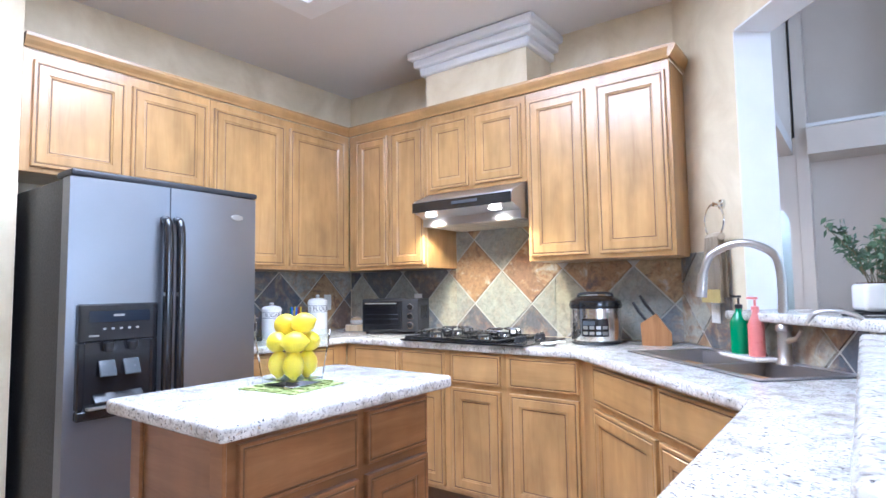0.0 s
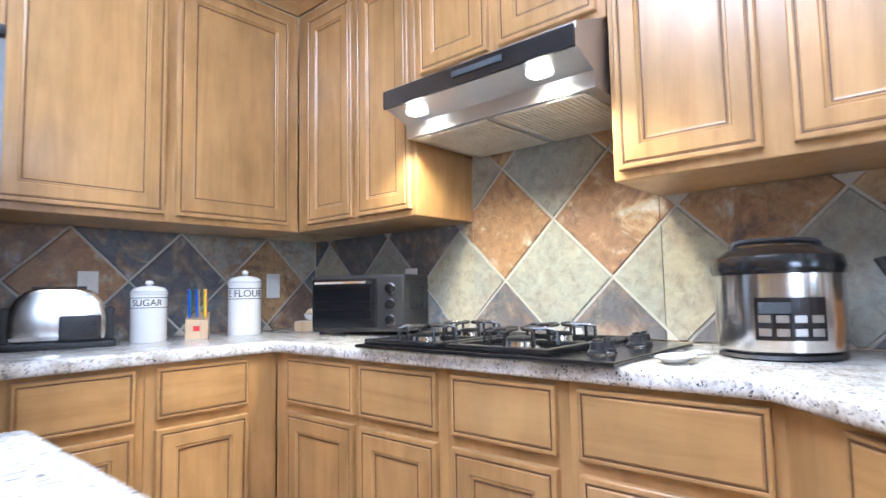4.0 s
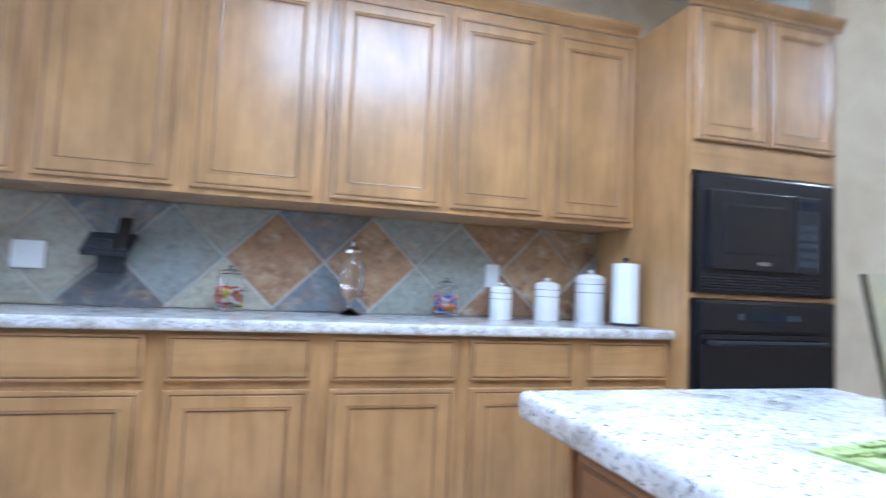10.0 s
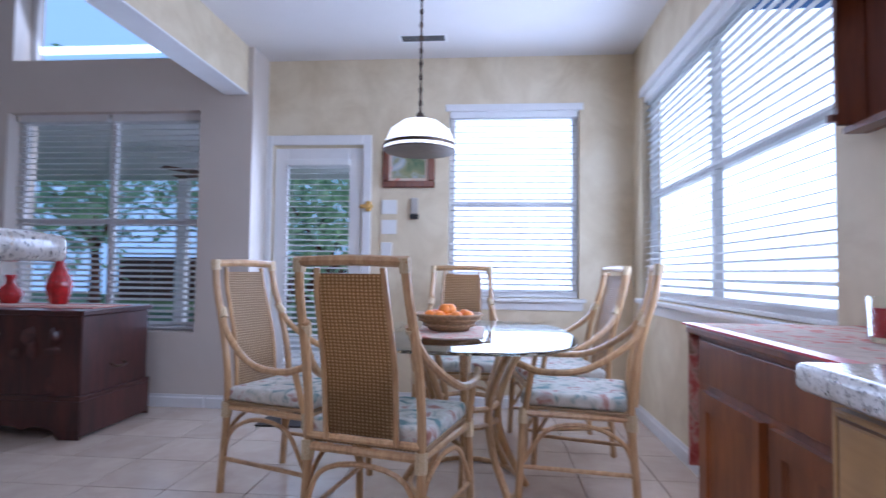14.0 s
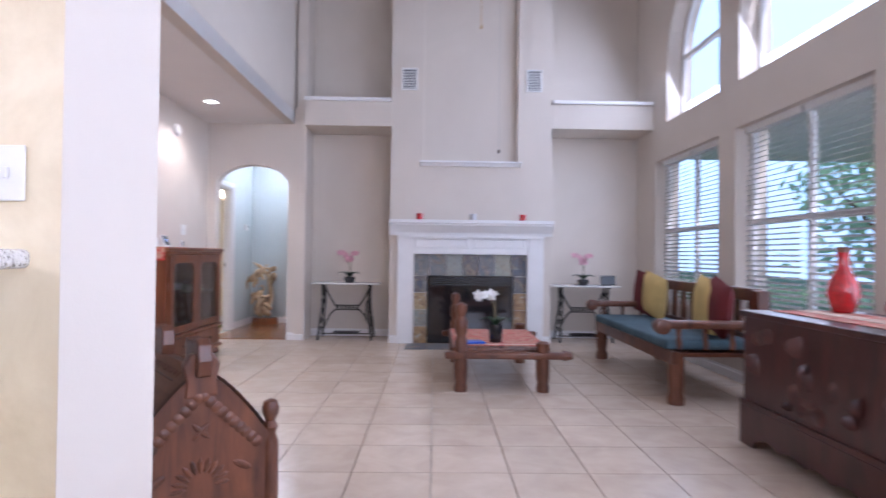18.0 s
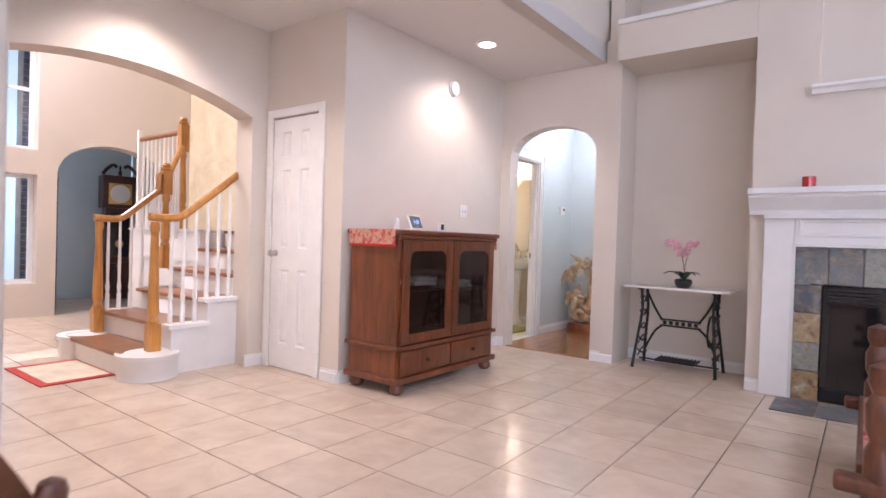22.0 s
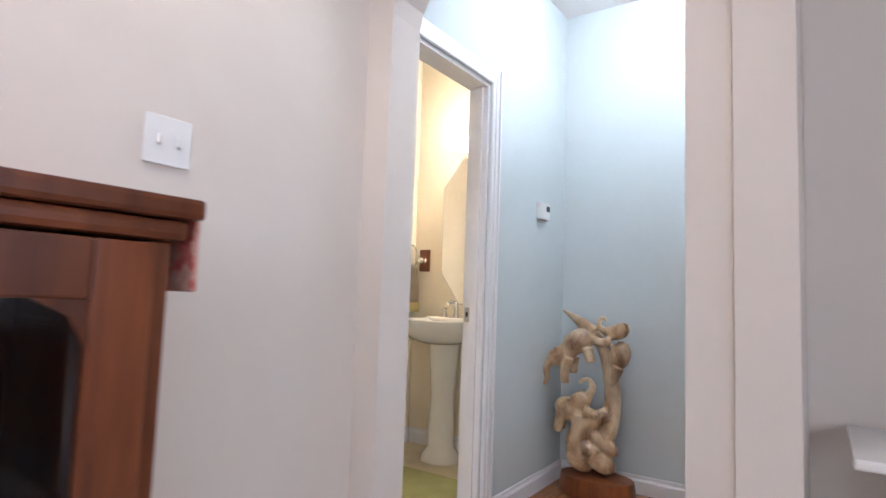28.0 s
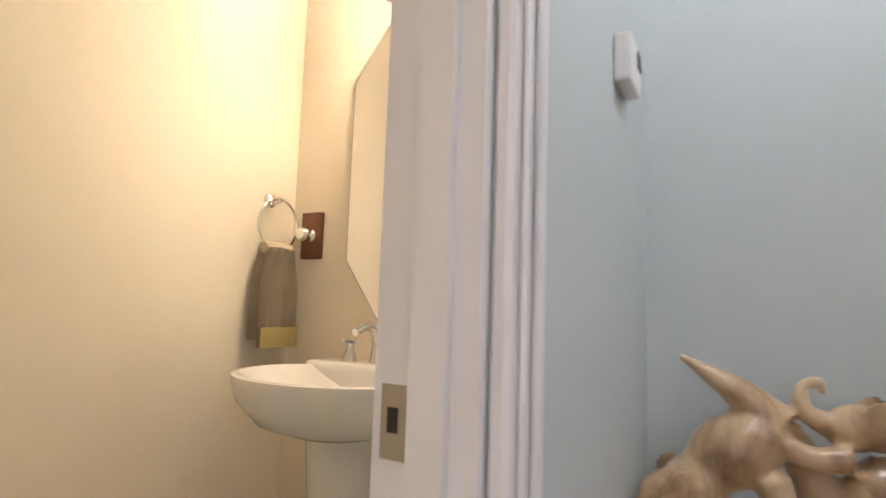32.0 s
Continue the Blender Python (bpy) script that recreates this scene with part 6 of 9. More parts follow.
def phone(m):
    u = thing("wall_phone", "black cordless phone mounted on slate backsplash", "phone", m)
    part("bracket", box(-0.045, -0.09, -0.12, 0.045, -0.001, -0.03, 0.008), BLACK_M, u)
    part("base", turned(box(-0.09, -0.075, -0.012, 0.09, 0.075, 0.012, 0.008), pose(0, -0.085, 0.0, 35, 0, 0)), BLACK_M, u)
    part("handset", turned(box(-0.025, -0.085, 0.0, 0.025, 0.085, 0.03, 0.012, 3), pose(0.055, -0.09, 0.03, 60, 0, 0)), BLACK, u, smooth=True)
    for i in range(4):
        for j in range(3):
            part("key", turned(turned(box(-0.009, -0.007, 0.0125, 0.009, 0.007, 0.016), Matrix.Translation((-0.055 + 0.026 * j, -0.045 + 0.024 * i, 0))), pose(0, -0.085, 0.0, 35, 0, 0)), GREY_P, u)


phone(pose(0.167, -0.486, 1.17, 0, 0, 180))

# ---- breakfast nook ----
def ring_wrap(p, q, at, r, ln, parent):
    d = (Vector(q) - Vector(p)).normalized()
    c = Vector(p).lerp(Vector(q), at)
    part("binding", tube([c - d * ln / 2, c + d * ln / 2], r, 8), RATTAN_WRAP, parent, smooth=True)


def weave_mat():
    m, n, lk, bs = base_mat("woven cane")
    v = coords(n, lk, (1, 1, 1), False)
    w = n.new("ShaderNodeTexWave")
    w.inputs["Scale"].default_value = 26
    w.bands_direction = "Z"
    w.inputs["Distortion"].default_value = 1.2
    w2 = n.new("ShaderNodeTexWave")
    w2.inputs["Scale"].default_value = 20
    w2.bands_direction = "X"
    for k in (w, w2):
        lk.new(v.outputs[0], k.inputs["Vector"])
    mul = n.new("ShaderNodeMath")
    mul.operation = "MULTIPLY"
    lk.new(w.outputs["Fac"], mul.inputs[0])
    lk.new(w2.outputs["Fac"], mul.inputs[1])
    r = ramp_node(n, [(0.1, (0.30, 0.18, 0.08)), (0.5, (0.52, 0.35, 0.18)), (0.9, (0.62, 0.45, 0.25))])
    lk.new(mul.outputs[0], r.inputs[0])
    lk.new(r.outputs[0], bs.inputs["Base Color"])
    bs.inputs["Roughness"].default_value = 0.5
    bump_node(n, lk, bs, mul.outputs[0], 0.8, 0.004)
    return m


CANE = weave_mat()


def rattan_chair(m):
    """Front at -y."""
    u = thing("rattan_armchair", "high-backed rattan armchair with floral seat cushion", "chair", m, "chairs round the table")
    R = 0.017
    top = 1.07
    for s in (-1, 1):
        part("back_post", tube([(s * 0.225, 0.27, 0.0), (s * 0.222, 0.24, 0.44), (s * 0.220, 0.27, 0.70), (s * 0.208, 0.34, 0.95), (s * 0.200, 0.36, top)], R, 8, n=5), RATTAN, u, smooth=True)
        part("front_leg", tube([(s * 0.26, -0.25, 0.0), (s * 0.25, -0.23, 0.42)], R, 8), RATTAN, u, smooth=True)
        part("arm", tube([(s * 0.20, 0.315, 0.86), (s * 0.235, 0.24, 0.74), (s * 0.29, 0.05, 0.62), (s * 0.30, -0.14, 0.60), (s * 0.285, -0.25, 0.63)], 0.016, 8, n=5), RATTAN, u, smooth=True)
        part("arm_post", tube([(s * 0.255, -0.22, 0.42), (s * 0.285, -0.19, 0.60)], 0.014, 8), RATTAN, u, smooth=True)
        part("side_rail", tube([(s * 0.25, -0.23, 0.40), (s * 0.222, 0.245, 0.40)], 0.014, 8), RATTAN, u, smooth=True)
        part("side_stretcher", tube([(s * 0.257, -0.24, 0.16), (s * 0.225, 0.265, 0.16)], 0.010, 8), RATTAN, u, smooth=True)
        part("bow_brace", tube([(s * 0.257, -0.23, 0.18), (s * 0.245, -0.12, 0.33), (s * 0.235, 0.05, 0.36), (s * 0.225, 0.2, 0.30), (s * 0.224, 0.26, 0.18)], 0.010, 8, n=4), RATTAN, u, smooth=True)
        part("back_slat", tube([(s * 0.137, 0.262, 0.44), (s * 0.138, 0.285, 0.70), (s * 0.132, 0.35, 0.95), (s * 0.125, 0.365, top - 0.02)], 0.011, 6, n=4), RATTAN, u, smooth=True)
        ring_wrap((s * 0.225, 0.27, 0.0), (s * 0.222, 0.24, 0.44), 0.88, 0.024, 0.07, u)
        ring_wrap((s * 0.208, 0.34, 0.95), (s * 0.200, 0.36, top), 0.92, 0.023, 0.05, u)
        ring_wrap((s * 0.26, -0.25, 0.0), (s * 0.25, -0.23, 0.42), 0.93, 0.023, 0.07, u)
        ring_wrap((s * 0.20, 0.315, 0.86), (s * 0.235, 0.24, 0.74), 0.25, 0.021, 0.05, u)
    part("top_rail", tube([(-0.215, 0.36, top), (0, 0.368, top + 0.006), (0.215, 0.36, top)], 0.019, 8, n=3), RATTAN, u, smooth=True)
    part("front_rail", tube([(-0.25, -0.23, 0.40), (0.25, -0.23, 0.40)], 0.016, 8), RATTAN, u, smooth=True)
    part("back_rail", tube([(-0.222, 0.245, 0.40), (0.222, 0.245, 0.40)], 0.016, 8), RATTAN, u, smooth=True)
    part("lower_rail", tube([(-0.222, 0.243, 0.44), (0.222, 0.243, 0.44)], 0.014, 8), RATTAN, u, smooth=True)
    part("arch_brace", tube([(-0.25, -0.235, 0.18), (-0.2, -0.233, 0.32), (0, -0.232, 0.36), (0.2, -0.233, 0.32), (0.25, -0.235, 0.18)], 0.010, 8, n=4), RATTAN, u, smooth=True)
    part("arch_brace", tube([(-0.222, 0.262, 0.14), (-0.17, 0.25, 0.31), (0, 0.246, 0.355), (0.17, 0.25, 0.31), (0.222, 0.262, 0.14)], 0.010, 8, n=4), RATTAN, u, smooth=True)
    w = bmesh.new()
    rows = []
    for t in np.linspace(0, 1, 9):
        z = 0.46 + t * (top - 0.50)
        y = float(np.interp(z, [0.44, 0.70, 0.95, top], [0.256, 0.282, 0.347, 0.362]))
        hw = 0.134 - 0.010 * t
        rows.append([w.verts.new((hw * (2 * i / 4 - 1), y, z)) for i in range(5)])
    for a, b in zip(rows, rows[1:]):
        for i in range(4):
            w.faces.new((a[i], a[i + 1], b[i + 1], b[i]))
    bmesh.ops.solidify(w, geom=w.faces[:], thickness=0.008)
    part("woven_back", w, CANE, u, "woven cane back panel")
    part("seat_frame", box(-0.24, -0.225, 0.415, 0.24, 0.235, 0.43, 0.006), CANE, u)
    part("cushion", box(-0.24, -0.25, 0.431, 0.24, 0.225, 0.495, 0.028, 4), FLORAL, u, "faded floral seat cushion", True)
    return u


TC = (2.92, 0.71)
c0 = rattan_chair(pose(2.32, 0.98, 0, 0, 0, 76))
copy_thing(c0, pose(2.92, 0.16, 0, 0, 0, 168))
copy_thing(c0, pose(3.60, 0.18, 0, 0, 0, 187))
copy_thing(c0, pose(3.78, 0.80, 0, 0, 0, -90))
copy_thing(c0, pose(2.80, 1.52, 0, 0, 0, -18))


def nook_table(m):
    u = thing("dining_table", "glass-topped rattan dining table", "table", m)
    o = []
    for i in range(40):
        a = 2 * math.pi * i / 40
        ca, sa = math.cos(a), math.sin(a)
        o.append((0.72 * math.copysign(abs(ca) ** 0.7, ca), 0.52 * math.copysign(abs(sa) ** 0.7, sa)))
    part("glass_top", prism(o, 0.728, 0.742, 0.004), GLASS_T, u, "greenish glass top", True)
    for i in range(8):
        a = 2 * math.pi * i / 8
        c, s = math.cos(a), math.sin(a)
        part("leg_cane", tube([(0.34 * c, 0.30 * s, 0.0), (0.22 * c, 0.19 * s, 0.20), (0.18 * c, 0.16 * s, 0.40), (0.30 * c, 0.25 * s, 0.62), (0.44 * c, 0.34 * s, 0.726)], 0.018, 8, n=4), RATTAN, u, smooth=True)
    for r, z in ((0.19, 0.32), (0.19, 0.40), (0.33, 0.015), (0.44, 0.71)):
        part("ring", tube([(r * math.cos(a), r * 0.82 * math.sin(a), z) for a in np.linspace(0, 2 * math.pi, 25)], 0.013, 6), RATTAN, u, smooth=True)
    return u


nook_table(pose(TC[0], TC[1], 0, 0, 0, 0))
single("table_mat", prism([(-0.28, -0.17), (0.28, -0.17), (0.34, 0.0), (0.28, 0.17), (-0.28, 0.17), (-0.34, 0)], 0.0, 0.004), LACE, "white woven table mat with cut corners", "mat", pose(TC[0] + 0.0, TC[1] + 0.08, 0.743))
bw = thing("fruit_basket", "brown wicker basket of oranges", "basket", pose(TC[0] + 0.02, TC[1] + 0.09, 0.748))
part("basket", lathe([(0.085, 0), (0.10, 0.004), (0.165, 0.075), (0.172, 0.085), (0.16, 0.085), (0.09, 0.012), (0.0, 0.010)], 28), WICKER, bw, smooth=True)
for z, r in ((0.03, 0.128), (0.055, 0.150), (0.08, 0.170)):
    part("hoop", tube([(r * math.cos(a), r * math.sin(a), z) for a in np.linspace(0, 2 * math.pi, 29)], 0.007, 6), WICKER, bw, smooth=True)
og = single("orange", lathe([(0.0, -0.034), (0.02, -0.03), (0.033, -0.015), (0.036, 0.0), (0.033, 0.015), (0.02, 0.03), (0.004, 0.033), (0, 0.031)], 14), ORANGE, "ripe orange in the wicker basket", "orange", pose(TC[0] + 0.02, TC[1] + 0.09, 0.80), "oranges in the basket", smooth=True)
for i in range(9):
    a = 2 * math.pi * i / 7
    r = 0.095 if i < 7 else 0.03
    copy_thing(og, pose(TC[0] + 0.02 + r * math.cos(a), TC[1] + 0.09 + r * math.sin(a), 0.815 + (0.03 if i > 6 else 0.0), 20 * i, 0, 0))


def pendant():
    u = thing("pendant_lamp", "white glass dome pendant lamp with bronze rim", "pendant lamp", pose(3.39, 1.02, 0.01))
    part("canopy", lathe([(0.06, KC - 0.025), (0.055, KC - 0.003)], 16), BRONZE, u, smooth=True)
    part("chain", tube([(0, 0, 1.98), (0, 0, KC - 0.02)], 0.006, 6), BRONZE, u)
    for i in range(18):
        part("link", tube([(0.009 * math.cos(a), 0.0, 0.02 * math.sin(a)) for a in np.linspace(0, 2 * math.pi, 9)], 0.0035, 5), BRONZE, u, m=pose(0, 0, 2.0 + 0.04 * i, 0, 0, 90 * (i % 2)))
    part("cap", lathe([(0.0, 1.99), (0.018, 1.98), (0.03, 1.955), (0.055, 1.94)], 16), BRONZE, u, smooth=True)
    sh = part("shade", lathe([(0.05, 1.939), (0.11, 1.925), (0.175, 1.875), (0.207, 1.80), (0.213, 1.755), (0.21, 1.755), (0.202, 1.80), (0.17, 1.872), (0.107, 1.92), (0.05, 1.934)], 32), SHADEGLOW, u, "white glass shade", True)
    part("rim", lathe([(0.215, 1.772), (0.218, 1.782), (0.214, 1.792)], 32), BRONZE, u, smooth=True)
    part("rim", lathe([(0.214, 1.748), (0.217, 1.7545)], 32), BRONZE, u)


pendant()
# framed picture, plaques, thermometer
pc = thing("framed_picture", "small landscape painting in a red-brown wood frame", "picture", pose(4.497, 1.46, 1.71, 0, 0, -90))
part("frame", boxes([(0, -0.03, 0, 0.42, 0.0, 0.055), (0, -0.03, 0.30, 0.42, 0.0, 0.355), (0, -0.03, 0.0555, 0.055, 0, 0.2995), (0.365, -0.03, 0.0555, 0.42, 0, 0.2995)], 0.008), MAHOG, pc)
part("liner", boxes([(0.055, -0.018, 0.055, 0.365, -0.012, 0.075), (0.055, -0.018, 0.28, 0.365, -0.012, 0.30), (0.055, -0.018, 0.0755, 0.075, -0.012, 0.2795), (0.345, -0.018, 0.0755, 0.365, -0.012, 0.2795)]), LACE, pc)
part("canvas", box(0.07, -0.010, 0.07, 0.35, -0.004, 0.285), cloth("landscape paint", [(0.10, 0.16, 0.08), (0.28, 0.28, 0.14), (0.40, 0.45, 0.50), (0.62, 0.60, 0.50)], 7, 0.6), pc)
for i, z in enumerate((1.50, 1.34, 1.16)):
    pl = single("wall_plaque", box(0, -0.008, 0, 0.125 if i < 2 else 0.09, 0, 0.115, 0.004), CERAM, "small white ceramic wall plaque", "plaque", pose(4.496, 1.465, z, 0, 0, -90), "plaques by the patio door")
th = thing("wall_thermometer", "small grey wall thermometer", "thermometer", pose(4.497, 1.20, 1.46, 0, 0, -90))
part("body", box(-0.03, -0.02, 0.04, 0.03, 0, 0.17, 0.008), NICKEL, th)
part("sensor", box(-0.035, -0.03, 0.0, 0.035, 0, 0.038, 0.008), BLACK_M, th)


def vent(m, w, h, lab, mt=None):
    u = thing("air_vent", lab, "vent", m)
    part("frame", boxes([(0, -0.012, 0, w, 0, 0.022), (0, -0.012, h - 0.022, w, 0, h), (0, -0.012, 0.0225, 0.022, 0, h - 0.0225), (w - 0.022, -0.012, 0.0225, w, 0, h - 0.0225)], 0.003), mt or WHITE, u)
    part("backing", box(0.022, -0.002, 0.022, w - 0.022, -0.0005, h - 0.022), GREY_P, u)
    z = 0.032
    while z < h - 0.03:
        part("slat", box(0.0225, -0.011, z, w - 0.0225, -0.003, z + 0.008), mt or WHITE, u)
        z += 0.02


vent(pose(4.05, 1.28, KC - 0.001, -90, 0, -90), 0.36, 0.14, "white ceiling air vent above the table")
vent(pose(-3.55, 0.66, KC - 0.001, -90, 0, 0), 0.30, 0.30, "white square ceiling return vent")

# cabinet with runner, candle, clock shelf, wall clock, switch
cb = thing("antique_cabinet", "old reddish cherry two-door cabinet beside the worktop", "cabinet", pose(0.995, -0.495, 0))
W = 0.845
part("carcass", box(0, 0, 0.06, W, 0.47, 0.865, 0.005), CHERRY, cb)
part("plinth", box(0.01, 0.01, 0, W - 0.01, 0.455, 0.059), CHERRY, cb)
part("top", box(-0.0, 0.0, 0.866, W + 0.02, 0.50, 0.89, 0.006), CHERRY, cb)
for x in (0.03, 0.435):
    d = part("door", panel(0.36, 0.62, [(0, 0), (0, 0.018), (0.05, 0.018), (0.055, 0.008), (0.06, 0.008)]), CHERRY, cb, m=pose(x + 0.36, 0.471, 0.09, 0, 0, 180))
    part("knob", lathe([(0.008, 0), (0.008, 0.012), (0.016, 0.018), (0.012, 0.03), (0, 0.032)], 12), BRONZE, d, smooth=True, m=pose(0.03 if x < 0.2 else 0.33, -0.018, 0.28, 90, 0, 0))
part("frieze", box(0.02, 0.471, 0.73, W - 0.02, 0.478, 0.85, 0.003), CHERRY, cb)
rn = thing("table_runner", "red bordered floral runner draped over the cabinet", "runner", pose(0.995, -0.495, 0.891))
part("cloth", box(0.03, 0.02, 0.0, W + 0.024, 0.47, 0.004), LACE, rn)
for y0, y1 in ((0.4705, 0.51), (0.005, 0.0195)):
    part("border", box(0.03, y0, 0.0, W + 0.024, y1, 0.005), REDP, rn)
part("hanging_end", box(W + 0.0245, 0.02, -0.42, W + 0.029, 0.49, 0.004), RUNNER, rn)
cd = thing("candle_jar", "red candle in a clear glass tumbler", "candle", pose(1.40, -0.28, 0.897))
part("glass", lathe([(0.045, 0), (0.05, 0.01), (0.052, 0.10), (0.049, 0.10), (0.047, 0.012), (0, 0.010)], 20), GLASS, cd, smooth=True)
part("wax", lathe([(0.045, 0.0125), (0.0462, 0.075), (0, 0.077)], 20), REDWAX, cd, smooth=True)


def mirror_shelf(m):
    u = thing("mirror_shelf", "dark red-brown hanging shelf with oval mirror", "wall shelf", m)
    W, H = 0.66, 0.45
    part("back_board", box(0, -0.018, 0, W, 0, H, 0.003), MAHOG, u)
    b = bmesh.new()
    pts = [(0, H), (W, H)] + [(W - W * i / 12, H + 0.02 + 0.07 * math.sin(math.pi * i / 12) ** 1.5) for i in range(13)]
    part("crest", turned(prism(pts, 0, 0.02), Matrix(((1, 0, 0, 0), (0, 0, -1, 0.0), (0, 1, 0, 0), (0, 0, 0, 1)))), MAHOG, u)
    part("top_shelf", box(-0.02, -0.13, H - 0.03, W + 0.02, -0.0185, H - 0.008, 0.004), MAHOG, u)
    part("bottom_shelf", box(-0.005, -0.07, 0.0, W + 0.005, -0.0185, 0.02, 0.004), MAHOG, u)
    for x in (0.005, W - 0.025):
        part("side_panel", box(x, -0.10, 0.021, x + 0.02, -0.0185, H - 0.031, 0.004), MAHOG, u)
        part("spindle", tube([(x + 0.01, -0.11, 0.03), (x + 0.01, -0.11, 0.05)], 0.014, 8), MAHOG, u)
    mr = part("mirror", lathe([(0.0, 0.0), (0.16, 0.0), (0.155, 0.006), (0, 0.007)], 36, sx=1.0, sy=0.66), MIRROR, u, "oval mirror glass", True, m=pose(W / 2 + 0.01, -0.019, H / 2 + 0.015, 90, 0, 0))
    part("mirror_frame", tube([(0.163 * math.cos(a), 0.108 * math.sin(a), 0) for a in np.linspace(0, 2 * math.pi, 37)], 0.007, 6), MAHOG, mr)


mirror_shelf(pose(1.815, -0.498, 1.455, 0, 0, 180))
ck = thing("wall_clock", "dark slate rectangular wall clock", "clock", pose(1.60, -0.498, 2.235, 0, 0, 180))
part("case", box(0, -0.03, 0, 0.25, 0, 0.34, 0.015), GREY_P, ck)
part("face", box(0.02, -0.034, 0.02, 0.23, -0.0305, 0.32, 0.002, 1), SCREEN, ck)
for i in range(12):
    a = i * math.pi / 6
    part("hour_mark", box(-0.005, -0.002, -0.012, 0.005, 0, 0.012), PLASTIC_W, ck, m=Matrix.Translation((0.125 + 0.085 * math.sin(a), -0.0345, 0.17 + 0.12 * math.cos(a))) @ pose(0, 0, 0, 0, math.degrees(a), 0))
part("hand", box(-0.004, -0.037, 0, 0.004, -0.0355, 0.08), PLASTIC_W, ck, m=pose(0.125, 0, 0.17, 0, 40, 0))
outlet(pose(1.358, -0.498, 1.375, 0, 0, 180), "switch", 0.07, "white light switch on the yellow wall")
single("door_mat", box(3.75, 1.65, 0.001, 4.40, 2.15, 0.012, 0.004), DOORMAT, "dark door mat inside the patio door", "mat")

# ---- living room ----
def fireplace():
    u = thing("fireplace", "white panelled fireplace mantel with slate surround", "fireplace", pose(1.93, 8.198, 0))
    part("leg", box(-0.90, -0.06, 0, -0.71, -0.001, 1.33, 0.006), WHITE, u)
    part("leg", box(0.71, -0.06, 0, 0.90, -0.001, 1.33, 0.006), WHITE, u)
    part("frieze", box(-0.709, -0.055, 1.115, 0.709, -0.001, 1.33, 0.004), WHITE, u)
    for x in (-0.68, 0.03):
        part("frieze_panel", panel(0.65, 0.13, [(0, 0), (0.006, 0.008), (0.02, 0.008), (0.028, 0.001), (0.035, 0.001)], None, x, 1.17, -0.0555), WHITE, u)
    pr = [(0, 0), (-0.065, 0), (-0.075, 0.03), (-0.11, 0.07), (-0.15, 0.12), (-0.15, 0.14), (-0.185, 0.145), (-0.185, 0.185), (0, 0.185)]
    part("mantel_shelf", turned(profile_run(pr, -1.0, 1.0), Matrix.Translation((0, -0.001, 1.331))), WHITE, u)
    part("mantel_return", boxes([(-0.90, -0.10, 1.30, 0.90, -0.062, 1.33)]), WHITE, u)
    part("bead", boxes([(-0.708, -0.066, 1.10, 0.708, -0.05, 1.114), (-0.709, -0.066, 0, -0.697, -0.05, 1.10), (0.697, -0.066, 0, 0.709, -0.05, 1.10)]), WHITE, u)
    part("firebox", boxes([(-0.53, 0.08, 0.0, 0.53, 0.24, 0.02), (-0.53, 0.235, 0, 0.53, 0.245, 0.83)]), IRON, u)
    part("insert_frame", boxes([(-0.53, -0.012, 0.70, 0.53, 0.04, 0.83), (-0.53, -0.012, 0.0, 0.53, 0.04, 0.10), (-0.53, -0.012, 0.10, -0.48, 0.04, 0.70), (0.48, -0.012, 0.10, 0.53, 0.04, 0.70)], 0.004), BLACK, u)
    for z in (0.72, 0.745, 0.77, 0.795):
        part("louvre", box(-0.50, -0.018, z, 0.50, -0.0125, z + 0.012), IRON, u)
    part("glass_front", box(-0.48, 0.0, 0.10, 0.48, 0.006, 0.70), OVENGLASS, u)
    for x in (-0.3, 0.0, 0.28):
        part("log", tube([(x - 0.25, 0.12, 0.08 + abs(x) * 0.1), (x + 0.2, 0.15, 0.13)], 0.04, 8), TEAK, u)
    return u


fireplace()


def candle_cup(x, mt, lab, glass_=True):
    u = thing("votive_candle", lab, "candle", pose(x, 8.10, 1.518), "candles on the mantel")
    part("cup", lathe([(0.035, 0), (0.042, 0.005), (0.043, 0.075), (0.037, 0.075), (0.034, 0.012), (0, 0.01)], 18), mt, u, smooth=True)
    part("wax", lathe([(0.033, 0.0125), (0.036, 0.05), (0, 0.052)], 16), CERAM, u, smooth=True)


candle_cup(1.30, REDGLASS, "red glass votive candle on the mantel")
candle_cup(1.95, STEEL, "silver votive candle on the mantel")
candle_cup(2.56, REDGLASS, "red glass votive candle on the mantel")
vent(pose(1.05, 8.199, 3.13), 0.20, 0.28, "white wall air vent on the chimney breast")
vent(pose(2.60, 8.199, 3.13), 0.20, 0.28, "white wall air vent on the chimney breast")
fc = thing("fan_pull_chain", "thin ceiling fan pull chain with small knob", "pull chain", pose(1.85, 5.9, 0))
part("chain", tube([(0, 0, 3.0), (0, 0, 4.4)], 0.003, 5), BRASS, fc)
part("knob", lathe([(0.0, 2.965), (0.012, 2.975), (0.008, 2.999)], 10), BRASS, fc)
lf = thing("living_fan", "white ceiling fan hanging from the high ceiling", "ceiling fan", pose(1.85, 5.9, 0))
part("rod", tube([(0, 0, 4.6), (0, 0, VC)], 0.015, 8), WHITE, lf)
part("motor", lathe([(0.06, 4.4005), (0.13, 4.44), (0.13, 4.55), (0.04, 4.6)], 18), WHITE, lf, smooth=True)
for i in range(5):
    part("blade", box(0.13, -0.065, -0.006, 0.66, 0.065, 0.0, 0.003), WHITE, lf, m=pose(0, 0, 4.5, 8, 0, 72 * i + 20))


